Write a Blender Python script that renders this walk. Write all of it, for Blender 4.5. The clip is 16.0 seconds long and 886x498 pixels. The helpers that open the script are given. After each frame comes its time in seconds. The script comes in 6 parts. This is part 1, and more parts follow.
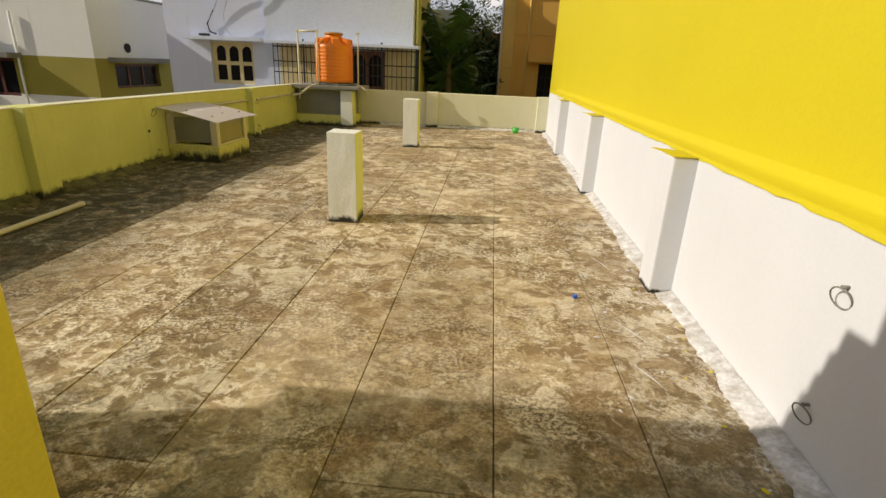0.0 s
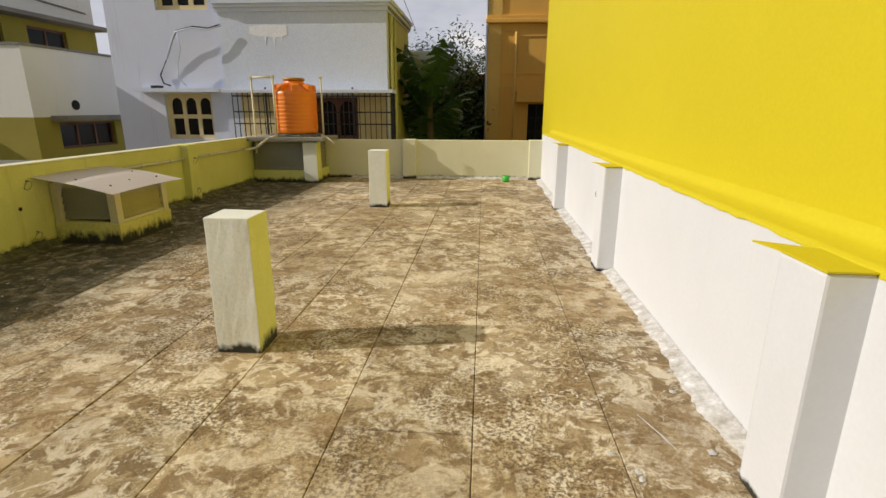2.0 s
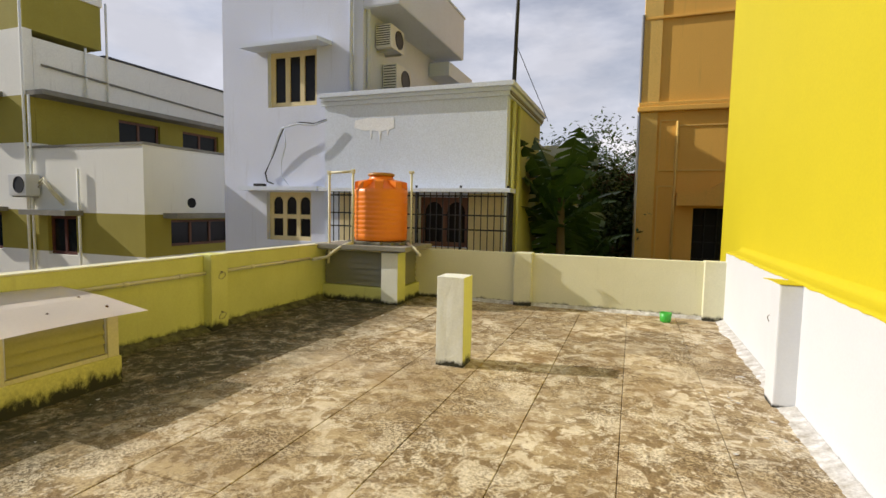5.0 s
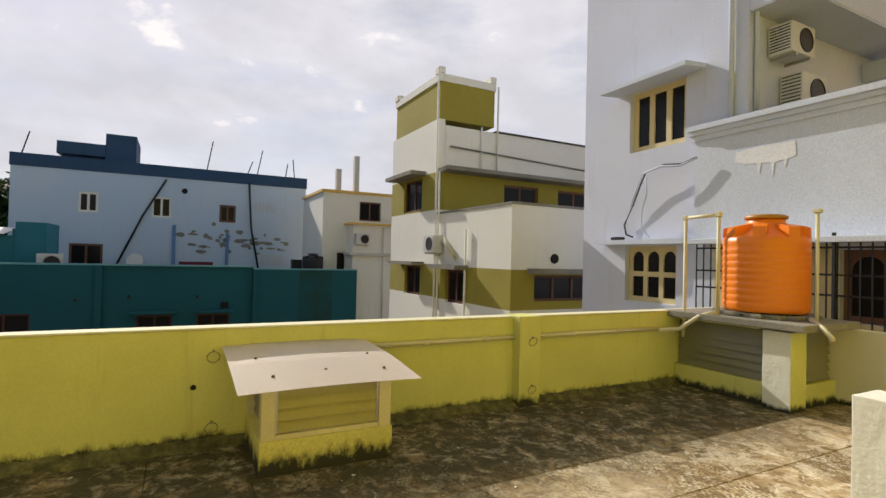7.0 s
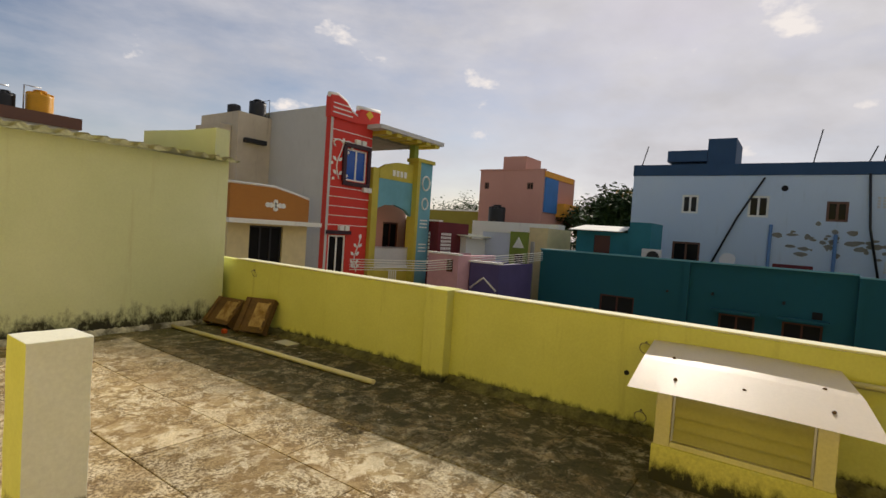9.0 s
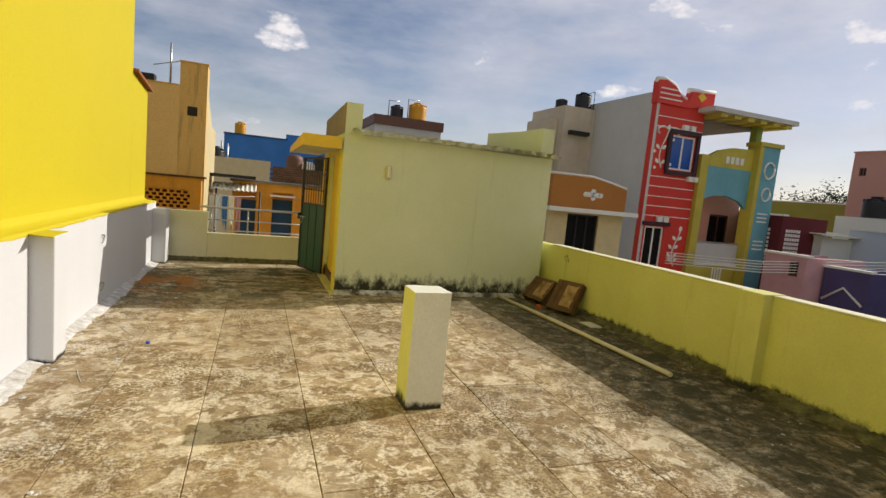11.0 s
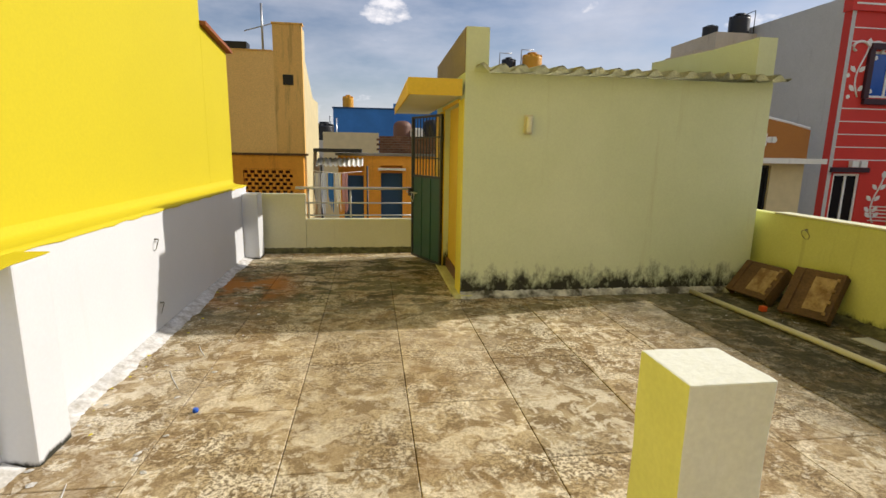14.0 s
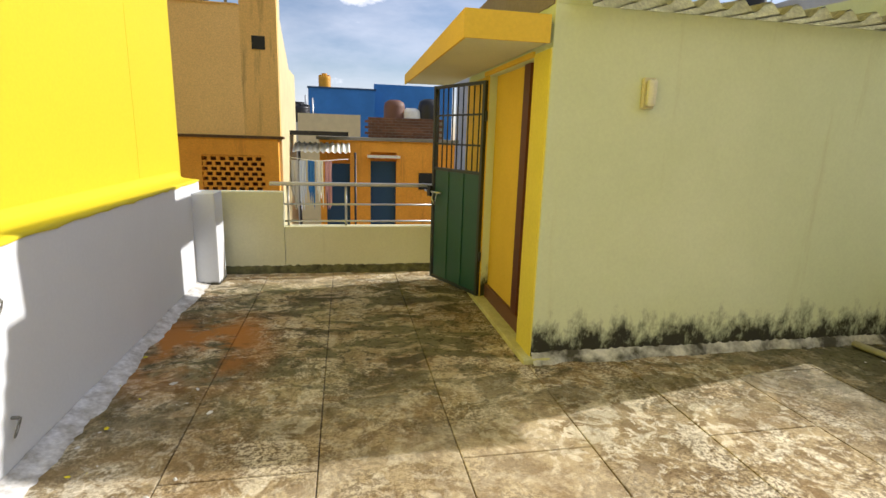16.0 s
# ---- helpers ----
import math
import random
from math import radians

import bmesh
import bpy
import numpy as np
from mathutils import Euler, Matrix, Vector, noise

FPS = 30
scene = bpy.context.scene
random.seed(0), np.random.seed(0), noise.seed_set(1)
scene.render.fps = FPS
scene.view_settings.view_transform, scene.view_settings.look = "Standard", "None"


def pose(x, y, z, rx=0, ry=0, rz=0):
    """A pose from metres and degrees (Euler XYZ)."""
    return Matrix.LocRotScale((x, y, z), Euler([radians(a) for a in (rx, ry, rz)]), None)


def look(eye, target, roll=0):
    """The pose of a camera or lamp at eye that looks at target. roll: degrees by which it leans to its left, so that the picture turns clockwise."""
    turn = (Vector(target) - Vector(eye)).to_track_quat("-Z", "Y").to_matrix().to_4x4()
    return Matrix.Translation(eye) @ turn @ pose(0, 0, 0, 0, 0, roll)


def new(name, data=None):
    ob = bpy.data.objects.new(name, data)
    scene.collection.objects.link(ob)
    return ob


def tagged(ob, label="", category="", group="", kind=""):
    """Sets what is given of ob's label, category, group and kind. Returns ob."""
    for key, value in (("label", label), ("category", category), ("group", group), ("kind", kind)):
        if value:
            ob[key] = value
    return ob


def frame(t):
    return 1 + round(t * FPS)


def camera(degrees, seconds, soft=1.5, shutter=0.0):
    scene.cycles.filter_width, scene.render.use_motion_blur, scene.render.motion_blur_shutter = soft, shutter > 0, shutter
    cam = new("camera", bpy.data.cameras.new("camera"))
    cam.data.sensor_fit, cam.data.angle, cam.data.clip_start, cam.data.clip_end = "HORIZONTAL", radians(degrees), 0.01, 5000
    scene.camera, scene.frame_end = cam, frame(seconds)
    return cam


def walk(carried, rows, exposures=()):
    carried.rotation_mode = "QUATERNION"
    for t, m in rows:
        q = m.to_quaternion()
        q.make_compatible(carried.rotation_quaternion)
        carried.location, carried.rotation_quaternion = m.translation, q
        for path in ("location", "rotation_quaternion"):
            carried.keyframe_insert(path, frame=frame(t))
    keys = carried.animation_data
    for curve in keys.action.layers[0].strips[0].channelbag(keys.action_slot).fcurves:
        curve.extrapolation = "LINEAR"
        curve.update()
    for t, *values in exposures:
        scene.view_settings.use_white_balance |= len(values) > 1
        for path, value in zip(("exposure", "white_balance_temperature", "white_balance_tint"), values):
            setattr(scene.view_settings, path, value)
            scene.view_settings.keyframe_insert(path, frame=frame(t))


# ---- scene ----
cam = camera(82.2, 16.0)
PATH = [
    (0, (0.335, 0.275, 1.555), (0.185, 2.150, 0.874), 2.6),
    (0.5, (0.225, 0.716, 1.547), (0.197, 2.592, 0.855), 3.8),
    (1, (0.336, 1.22, 1.54), (0.294, 3.109, 0.884), 2.7),
    (1.5, (0.395, 1.726, 1.542), (0.307, 3.636, 0.956), 1.7),
    (2, (0.469, 2.223, 1.545), (0.32, 4.145, 1.015), 0.2),
    (2.5, (0.569, 2.737, 1.539), (0.312, 4.655, 1.032), -0.6),
    (3, (0.577, 3.288, 1.555), (0.263, 5.204, 1.074), -1.0),
    (3.2, (0.611, 3.499, 1.55), (0.249, 5.411, 1.085), -0.7),
    (5.3, (0.418, 5.799, 1.611), (-0.392, 7.626, 1.536), 0.7),
    (5.5, (0.383, 5.95, 1.638), (-0.525, 7.731, 1.623), 0.4),
    (6, (0.303, 6.374, 1.645), (-0.911, 7.959, 1.763), 0.7),
    (6.5, (0.106, 6.741, 1.609), (-1.391, 8.064, 1.697), 2.1),
    (7, (0.01, 7.16, 1.57), (-1.764, 8.084, 1.606), 1.4),
    (7.5, (-0.053, 7.542, 1.569), (-1.993, 8.024, 1.611), 1.2),
    (8, (-0.211, 7.838, 1.577), (-2.207, 7.734, 1.634), 1.9),
    (8.5, (-0.238, 8.176, 1.536), (-2.127, 7.523, 1.596), 2.2),
    (9, (-0.108, 8.43, 1.58), (-1.743, 7.28, 1.507), 3.9),
    (9.5, (0.090, 8.575, 1.606), (-1.153, 7.014, 1.474), 6.0),
    (10, (0.175, 8.875, 1.623), (-0.737, 7.101, 1.478), 4.9),
    (10.2, (0.209, 8.981, 1.641), (-0.618, 7.166, 1.485), 4.9),
    (12.3, (0.021, 8.328, 1.622), (-0.549, 6.444, 1.268), 4.5),
    (12.5, (0.004, 8.178, 1.611), (-0.494, 6.278, 1.233), 3.5),
    (13, (-0.061, 7.708, 1.61), (-0.41, 5.779, 1.214), 2.5),
    (13.5, (0.008, 7.212, 1.6), (-0.328, 5.278, 1.214), 2.0),
    (14, (-0.023, 6.714, 1.57), (-0.299, 4.77, 1.191), 1.0),
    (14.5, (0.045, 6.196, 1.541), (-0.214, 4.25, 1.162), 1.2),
    (15, (0.11, 5.707, 1.543), (-0.167, 3.775, 1.108), 0.9),
    (15.5, (0.165, 5.135, 1.544), (-0.123, 3.206, 1.099), 1.3),
    (16, (0.313, 4.603, 1.533), (-0.065, 2.686, 1.104), 1.8),
]
walk(cam, [(t, look(eye, target, roll)) for t, eye, target, roll in PATH], [(0, 0.12, 6850, 13), (1, 0.04, 6750, 13), (3, 0.05, 6550, 13), (5.3, 0.3, 6500, 13), (6.5, 0.32, 6650, 13), (7.5, 0.36, 7000, 13), (8.0, 0.08, 7200, 13), (8.6, -0.05, 7050, 13), (9.0, 0.1, 7050, 13), (9.5, 0.1, 7150, 13), (10.2, 0.14, 6900, 13), (12.3, 0.22, 6550, 13), (14, 0.3, 6450, 13), (15, 0.4, 6400, 13), (16, 0.66, 6150, 13)])

# ---- sky, sun and exposure ----
SUN_DIR = Vector((1.40, 0.285, -0.86))
world = bpy.data.worlds.new("sky")
scene.world = world
world.use_nodes = True
wn, wl = world.node_tree.nodes, world.node_tree.links
wn.clear()
sky = wn.new("ShaderNodeTexSky")
sky.sky_type, sky.sun_disc = "NISHITA", False
sky.sun_elevation = radians(31)
sky.sun_rotation = math.atan2(-SUN_DIR.x, -SUN_DIR.y)
sky.air_density, sky.dust_density, sky.ozone_density = 1.0, 0.25, 1.5
wtc = wn.new("ShaderNodeTexCoord")
wmap = wn.new("ShaderNodeMapping")
wmap.inputs["Scale"].default_value = (1, 1, 3.2)
wl.new(wtc.outputs["Generated"], wmap.inputs["Vector"])
wno = wn.new("ShaderNodeTexNoise")
wno.inputs["Scale"].default_value, wno.inputs["Detail"].default_value, wno.inputs["Roughness"].default_value = 3.2, 8, 0.58
wl.new(wmap.outputs["Vector"], wno.inputs["Vector"])
wr = wn.new("ShaderNodeValToRGB")
wr.color_ramp.elements[0].position, wr.color_ramp.elements[1].position = 0.30, 0.78
wsep = wn.new("ShaderNodeSeparateXYZ")
wl.new(wtc.outputs["Generated"], wsep.inputs["Vector"])
wveil = wn.new("ShaderNodeMath")          # the high veil thickens towards the north and thins out to the south
wveil.operation = "MULTIPLY_ADD"
wl.new(wsep.outputs["Y"], wveil.inputs[0])
wveil.inputs[1].default_value = 0.11
wveil2 = wn.new("ShaderNodeMath")         # and towards the sun in the west
wveil2.operation = "MULTIPLY_ADD"
wl.new(wsep.outputs["X"], wveil2.inputs[0])
wveil2.inputs[1].default_value = -0.22
wl.new(wno.outputs["Fac"], wveil2.inputs[2])
wl.new(wveil2.outputs[0], wveil.inputs[2])
wl.new(wveil.outputs[0], wr.inputs["Fac"])
wmix = wn.new("ShaderNodeMixRGB")
wl.new(wr.outputs["Color"], wmix.inputs["Fac"])
whaze = wn.new("ShaderNodeMixRGB")         # hazy blue between the clouds
whaze.blend_type = "MULTIPLY"
whaze.inputs["Fac"].default_value, whaze.inputs["Color2"].default_value = 1.0, (0.86, 0.77, 0.76, 1)
wl.new(sky.outputs["Color"], whaze.inputs["Color1"])
wl.new(whaze.outputs["Color"], wmix.inputs["Color1"])
wtop = wn.new("ShaderNodeMapRange")        # veil dimmer near the horizon; brighter overhead, mostly unseen, as added fill light
wtop.inputs["From Min"].default_value, wtop.inputs["From Max"].default_value = 0.25, 0.95
wl.new(wsep.outputs["Z"], wtop.inputs["Value"])
wcol = wn.new("ShaderNodeMixRGB")
wcol.inputs["Color1"].default_value, wcol.inputs["Color2"].default_value = (5.7, 5.9, 6.5, 1), (7.0, 7.0, 7.3, 1)
wl.new(wtop.outputs["Result"], wcol.inputs["Fac"])
wgrey = wn.new("ShaderNodeMapRange")       # greyer bellies in the veil
wgrey.inputs["From Min"].default_value, wgrey.inputs["From Max"].default_value = 0.36, 0.60
wgrey.inputs["To Min"].default_value, wgrey.inputs["To Max"].default_value = 0.90, 1.03
wbelly = wn.new("ShaderNodeVectorMath")
wbelly.operation = "SCALE"
wl.new(wcol.outputs["Color"], wbelly.inputs[0])
wl.new(wgrey.outputs["Result"], wbelly.inputs["Scale"])
wl.new(wbelly.outputs["Vector"], wmix.inputs["Color2"])
wmap2 = wn.new("ShaderNodeMapping")
wmap2.inputs["Scale"].default_value, wmap2.inputs["Location"].default_value = (1, 1, 1.9), (0.35, 0.6, 0.2)
wl.new(wtc.outputs["Generated"], wmap2.inputs["Vector"])
wno2 = wn.new("ShaderNodeTexNoise")
wno2.inputs["Scale"].default_value, wno2.inputs["Detail"].default_value, wno2.inputs["Roughness"].default_value = 6.5, 10, 0.55
wl.new(wmap2.outputs["Vector"], wno2.inputs["Vector"])
wl.new(wno2.outputs["Fac"], wgrey.inputs["Value"])
wr2 = wn.new("ShaderNodeValToRGB")
wr2.color_ramp.elements[0].position, wr2.color_ramp.elements[1].position = 0.63, 0.70
wl.new(wno2.outputs["Fac"], wr2.inputs["Fac"])
wmix2 = wn.new("ShaderNodeMixRGB")
wl.new(wr2.outputs["Color"], wmix2.inputs["Fac"])
wl.new(wmix.outputs["Color"], wmix2.inputs["Color1"])
wmix2.inputs["Color2"].default_value = (7.9, 7.8, 7.9, 1)
wbg = wn.new("ShaderNodeBackground")
wbg.inputs["Strength"].default_value = 0.10
wl.new(wmix2.outputs["Color"], wbg.inputs["Color"])
wo = wn.new("ShaderNodeOutputWorld")
wl.new(wbg.outputs["Background"], wo.inputs["Surface"])

sun = new("sun", bpy.data.lights.new("sun", "SUN"))
sun.data.energy, sun.data.angle, sun.data.color = 3.45, radians(0.6), (1.0, 0.95, 0.86)
sun.matrix_world = look((0, 0, 20), Vector((0, 0, 20)) + SUN_DIR)


# ---- materials ----
def surf(name, col, col2=None, big=1.2, spread=0.5, fine=45, grain=0.12, rough=0.75, bump=0.15, streak=None, streak_amt=0.0,
         mould=None, mould_h=0.0, mould_col=(0.035, 0.034, 0.022), metal=0.0, bump_scale=60, spec=0.35, vary=0.0):
    """A painted or mineral surface: two tones in large patches, fine grain, rain streaks, mould that climbs from below."""
    m = bpy.data.materials.new(name)
    m.use_nodes = True
    n, l = m.node_tree.nodes, m.node_tree.links
    p = n["Principled BSDF"]
    p.inputs["Roughness"].default_value, p.inputs["Metallic"].default_value = rough, metal
    p.inputs["Specular IOR Level"].default_value = spec
    g = n.new("ShaderNodeNewGeometry")

    def tex(scale, detail=5, stretch=None, r=0.6):
        t = n.new("ShaderNodeTexNoise")
        t.inputs["Scale"].default_value, t.inputs["Detail"].default_value, t.inputs["Roughness"].default_value = scale, detail, r
        if stretch:
            mp = n.new("ShaderNodeMapping")
            mp.inputs["Scale"].default_value = stretch
            l.new(g.outputs["Position"], mp.inputs["Vector"])
            l.new(mp.outputs["Vector"], t.inputs["Vector"])
        else:
            l.new(g.outputs["Position"], t.inputs["Vector"])
        return t.outputs["Fac"]

    def ramp(x, a, b):
        r = n.new("ShaderNodeMapRange")
        r.inputs["From Min"].default_value, r.inputs["From Max"].default_value = a, b
        l.new(x, r.inputs["Value"])
        return r.outputs["Result"]

    def mix(f, a, b, mode="MIX"):
        x = n.new("ShaderNodeMixRGB")
        x.blend_type = mode
        for s, v in ((x.inputs["Fac"], f), (x.inputs["Color1"], a), (x.inputs["Color2"], b)):
            if hasattr(v, "links"):
                l.new(v, s)
            else:
                s.default_value = v if isinstance(v, float) else (*v, 1)
        return x.outputs["Color"]

    def math_(op, a, b):
        x = n.new("ShaderNodeMath")
        x.operation, x.use_clamp = op, True
        for s, v in ((x.inputs[0], a), (x.inputs[1], b)):
            if hasattr(v, "links"):
                l.new(v, s)
            else:
                s.default_value = v
        return x.outputs[0]

    col2 = col2 or tuple(c * 0.82 for c in col)
    c = mix(ramp(tex(big), 0.5 - spread * 0.35, 0.5 + spread * 0.35), col, col2)
    gr = ramp(tex(fine, 3), 0.3, 0.7)
    c = mix(gr, mix(1.0, c, (1 - grain,) * 3, "MULTIPLY"), mix(1.0, c, (1 + grain,) * 3, "MULTIPLY"))
    if vary:
        oi = n.new("ShaderNodeObjectInfo")
        c = mix(1.0, c, mix(oi.outputs["Random"], (1 - vary,) * 3, (1 + vary,) * 3), "MULTIPLY")
    if streak:
        s = ramp(tex(2.2, 6, (2.6, 2.6, 0.22), 0.7), 0.62 - streak_amt * 0.25, 0.80 - streak_amt * 0.1)
        c = mix(math_("MULTIPLY", s, min(1.0, 0.35 + streak_amt)), c, streak)
    if mould_h:
        sep = n.new("ShaderNodeSeparateXYZ")
        l.new(g.outputs["Position"], sep.inputs["Vector"])
        hgt = ramp(sep.outputs["Z"], mould_h, 0.0)
        nz = tex(7.0, 8, (1.0, 1.0, 0.55), 0.75)
        f = math_("MULTIPLY", ramp(math_("ADD", nz, math_("MULTIPLY", hgt, 0.42)), 0.60, 0.80), ramp(sep.outputs["Z"], mould_h * 1.25, mould_h * 0.5))
        c = mix(f, c, mould_col)
    l.new(c, p.inputs["Base Color"])
    if bump:
        b = n.new("ShaderNodeBump")
        b.inputs["Strength"].default_value, b.inputs["Distance"].default_value = bump, 0.01
        l.new(tex(bump_scale, 6), b.inputs["Height"])
        l.new(b.outputs["Normal"], p.inputs["Normal"])
    return m


def plain(name, col, rough=0.5, metal=0.0, spec=0.5):
    return surf(name, col, tuple(c * 0.88 for c in col), big=3, fine=90, grain=0.06, rough=rough, metal=metal, bump=0.05, spec=spec)


def slab_material():
    """Old lime-washed terrace slabs: brown dirt, pale worn patches, algae with painted shade, rust."""
    m = bpy.data.materials.new("weathered_slab")
    m.use_nodes = True
    n, l = m.node_tree.nodes, m.node_tree.links
    p = n["Principled BSDF"]
    p.inputs["Roughness"].default_value, p.inputs["Specular IOR Level"].default_value = 0.9, 0.2
    g = n.new("ShaderNodeNewGeometry")
    oi = n.new("ShaderNodeObjectInfo")

    def tex(scale, detail=6, r=0.6, off=0.0, dist=0.0, stretch=(1, 1, 1)):
        mp = n.new("ShaderNodeMapping")
        mp.inputs["Location"].default_value, mp.inputs["Scale"].default_value = (off, off * 0.7, 0), stretch
        l.new(g.outputs["Position"], mp.inputs["Vector"])
        t = n.new("ShaderNodeTexNoise")
        for k, v in (("Scale", scale), ("Detail", detail), ("Roughness", r), ("Distortion", dist)):
            t.inputs[k].default_value = v
        l.new(mp.outputs["Vector"], t.inputs["Vector"])
        return t.outputs["Fac"]

    def ramp(x, a, b, lo=0.0, hi=1.0):
        r = n.new("ShaderNodeMapRange")
        for k, v in (("From Min", a), ("From Max", b), ("To Min", lo), ("To Max", hi)):
            r.inputs[k].default_value = v
        l.new(x, r.inputs["Value"])
        return r.outputs["Result"]

    def mix(f, a, b, mode="MIX"):
        x = n.new("ShaderNodeMixRGB")
        x.blend_type = mode
        for s, v in ((x.inputs["Fac"], f), (x.inputs["Color1"], a), (x.inputs["Color2"], b)):
            if hasattr(v, "links"):
                l.new(v, s)
            else:
                s.default_value = v if isinstance(v, float) else (*v, 1)
        return x.outputs["Color"]

    def mul(a, b):
        x = n.new("ShaderNodeMath")
        x.operation = "MULTIPLY"
        l.new(a, x.inputs[0])
        l.new(b, x.inputs[1])
        return x.outputs[0]

    c = mix(ramp(tex(1.1), 0.35, 0.65), (0.49, 0.385, 0.225), (0.36, 0.265, 0.14))
    # worn zones: how much of the old lime wash is left, here more, there less
    worn = tex(0.6, 5, 0.6, 4.0)
    c = mix(ramp(tex(6.5, 10, 0.72, 3.1, 0.5), 0.485, 0.545, 0.0, 0.85), c, (0.20, 0.132, 0.06))
    pale = ramp(tex(4.6, 11, 0.68, 9.0, 0.7), 0.505, 0.55)
    c = mix(mul(pale, ramp(worn, 0.34, 0.58, 0.3, 0.95)), c, (0.72, 0.63, 0.46))
    flake = ramp(tex(10.5, 9, 0.66, 21.0, 0.8), 0.545, 0.578)
    c = mix(mul(flake, ramp(worn, 0.40, 0.60, 0.2, 0.9)), c, (0.78, 0.70, 0.54))
    grit = ramp(tex(1.2, 5, 0.6, 7.0), 0.40, 0.60, 0.1, 0.9)
    c = mix(mul(grit, ramp(tex(42, 8, 0.8, 1.0), 0.48, 0.53)), c, (0.085, 0.052, 0.021))
    c = mix(ramp(tex(130, 4, 0.7), 0.45, 0.7, 0.0, 0.22), c, (0.58, 0.48, 0.31))
    # broad clean screed patches and brown washes
    c = mix(ramp(tex(0.9, 7, 0.55, 31.0, 0.4), 0.56, 0.70, 0.0, 0.45), c, (0.63, 0.545, 0.40))
    c = mix(ramp(tex(1.7, 8, 0.66, 15.0, 0.5), 0.53, 0.64, 0.0, 0.6), c, (0.25, 0.16, 0.07))
    sep = n.new("ShaderNodeSeparateXYZ")
    l.new(g.outputs["Position"], sep.inputs["Vector"])
    # algae by the west wall and stair room, with their cast shade painted in
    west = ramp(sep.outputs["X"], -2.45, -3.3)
    # fades out again at the sunlit strip along the south parapet
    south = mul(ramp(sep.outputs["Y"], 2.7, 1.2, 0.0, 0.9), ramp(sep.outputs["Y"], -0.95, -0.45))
    algae_shade = n.new("ShaderNodeMath")
    algae_shade.operation = "MAXIMUM"
    l.new(west, algae_shade.inputs[0])
    l.new(south, algae_shade.inputs[1])
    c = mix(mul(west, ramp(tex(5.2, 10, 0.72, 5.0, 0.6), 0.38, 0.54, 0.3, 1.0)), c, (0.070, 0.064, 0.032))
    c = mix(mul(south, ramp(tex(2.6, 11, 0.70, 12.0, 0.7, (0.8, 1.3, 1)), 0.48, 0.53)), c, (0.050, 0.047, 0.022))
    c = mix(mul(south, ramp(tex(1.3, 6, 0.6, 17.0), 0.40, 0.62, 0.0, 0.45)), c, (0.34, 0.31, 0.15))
    crust = mul(algae_shade.outputs[0], ramp(tex(16, 9, 0.74, 8.0, 0.4), 0.52, 0.60, 0.0, 0.85))
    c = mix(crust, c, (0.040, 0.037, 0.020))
    rust = mul(mul(ramp(tex(2.6, 7, 0.62, 2.0, 0.5), 0.40, 0.54), ramp(sep.outputs["Y"], 1.75, 1.0)), mul(ramp(sep.outputs["Y"], 0.1, 0.6), ramp(sep.outputs["X"], 0.75, 1.1)))
    c = mix(rust, c, (0.38, 0.16, 0.035))
    c = mix(1.0, c, mix(oi.outputs["Random"], (0.88, 0.88, 0.88), (1.10, 1.09, 1.07)), "MULTIPLY")
    l.new(c, p.inputs["Base Color"])
    b = n.new("ShaderNodeBump")
    b.inputs["Strength"].default_value, b.inputs["Distance"].default_value = 0.5, 0.012
    l.new(tex(26, 8, 0.7), b.inputs["Height"])
    l.new(b.outputs["Normal"], p.inputs["Normal"])
    return m


GRIME = (0.10, 0.085, 0.06)
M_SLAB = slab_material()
M_JOINT = surf("slab_joint", (0.085, 0.065, 0.04), rough=0.95, bump=0.3)
M_LIME = surf("lime_green_paint", (0.645, 0.645, 0.225), (0.585, 0.585, 0.195), grain=0.04, big=1.5, streak=(0.36, 0.34, 0.13), streak_amt=0.15, mould=True, mould_h=0.15, rough=0.8, bump=0.03)
M_CREAM = surf("pale_green_cream_paint", (0.72, 0.70, 0.50), (0.66, 0.645, 0.44), grain=0.04, big=1.1, streak=(0.50, 0.48, 0.30), streak_amt=0.1, mould=True, mould_h=0.10, rough=0.8, bump=0.1)
M_SHED = surf("pale_green_render", (0.68, 0.72, 0.48), (0.62, 0.67, 0.42), grain=0.03, big=0.9, streak=(0.48, 0.46, 0.24), streak_amt=0.1, mould=True, mould_h=0.42, rough=0.82, bump=0.03)
M_WHITE = surf("white_wall_paint", (0.69, 0.70, 0.70), (0.64, 0.65, 0.655), grain=0.02, big=0.8, streak=(0.60, 0.58, 0.54), streak_amt=0.02, mould=True, mould_h=0.05, rough=0.75, bump=0.02, bump_scale=5)
M_SPLASH = surf("white_paint_splash", (0.70, 0.69, 0.66), (0.36, 0.33, 0.27), big=11, spread=0.55, grain=0.15, rough=0.9, bump=0.6, bump_scale=25)
M_CHIP = surf("chipped_plaster", (0.62, 0.60, 0.50), (0.07, 0.065, 0.045), big=5, spread=0.35, grain=0.15, rough=0.95, bump=0.6, bump_scale=25)
M_YELLOW = surf("lemon_yellow_paint", (0.60, 0.495, 0.009), (0.575, 0.475, 0.008), big=0.7, grain=0.03, rough=0.7, bump=0.015, bump_scale=5)
M_YTRIM = surf("golden_yellow_paint", (0.78, 0.52, 0.05), (0.72, 0.47, 0.04), big=1.5, grain=0.05, rough=0.65, bump=0.1)
M_YCOL = surf("yellow_column_paint", (0.78, 0.66, 0.09), (0.72, 0.60, 0.08), grain=0.05, rough=0.7, bump=0.15)
M_BROWN = plain("brown_paint", (0.16, 0.07, 0.04), 0.6)
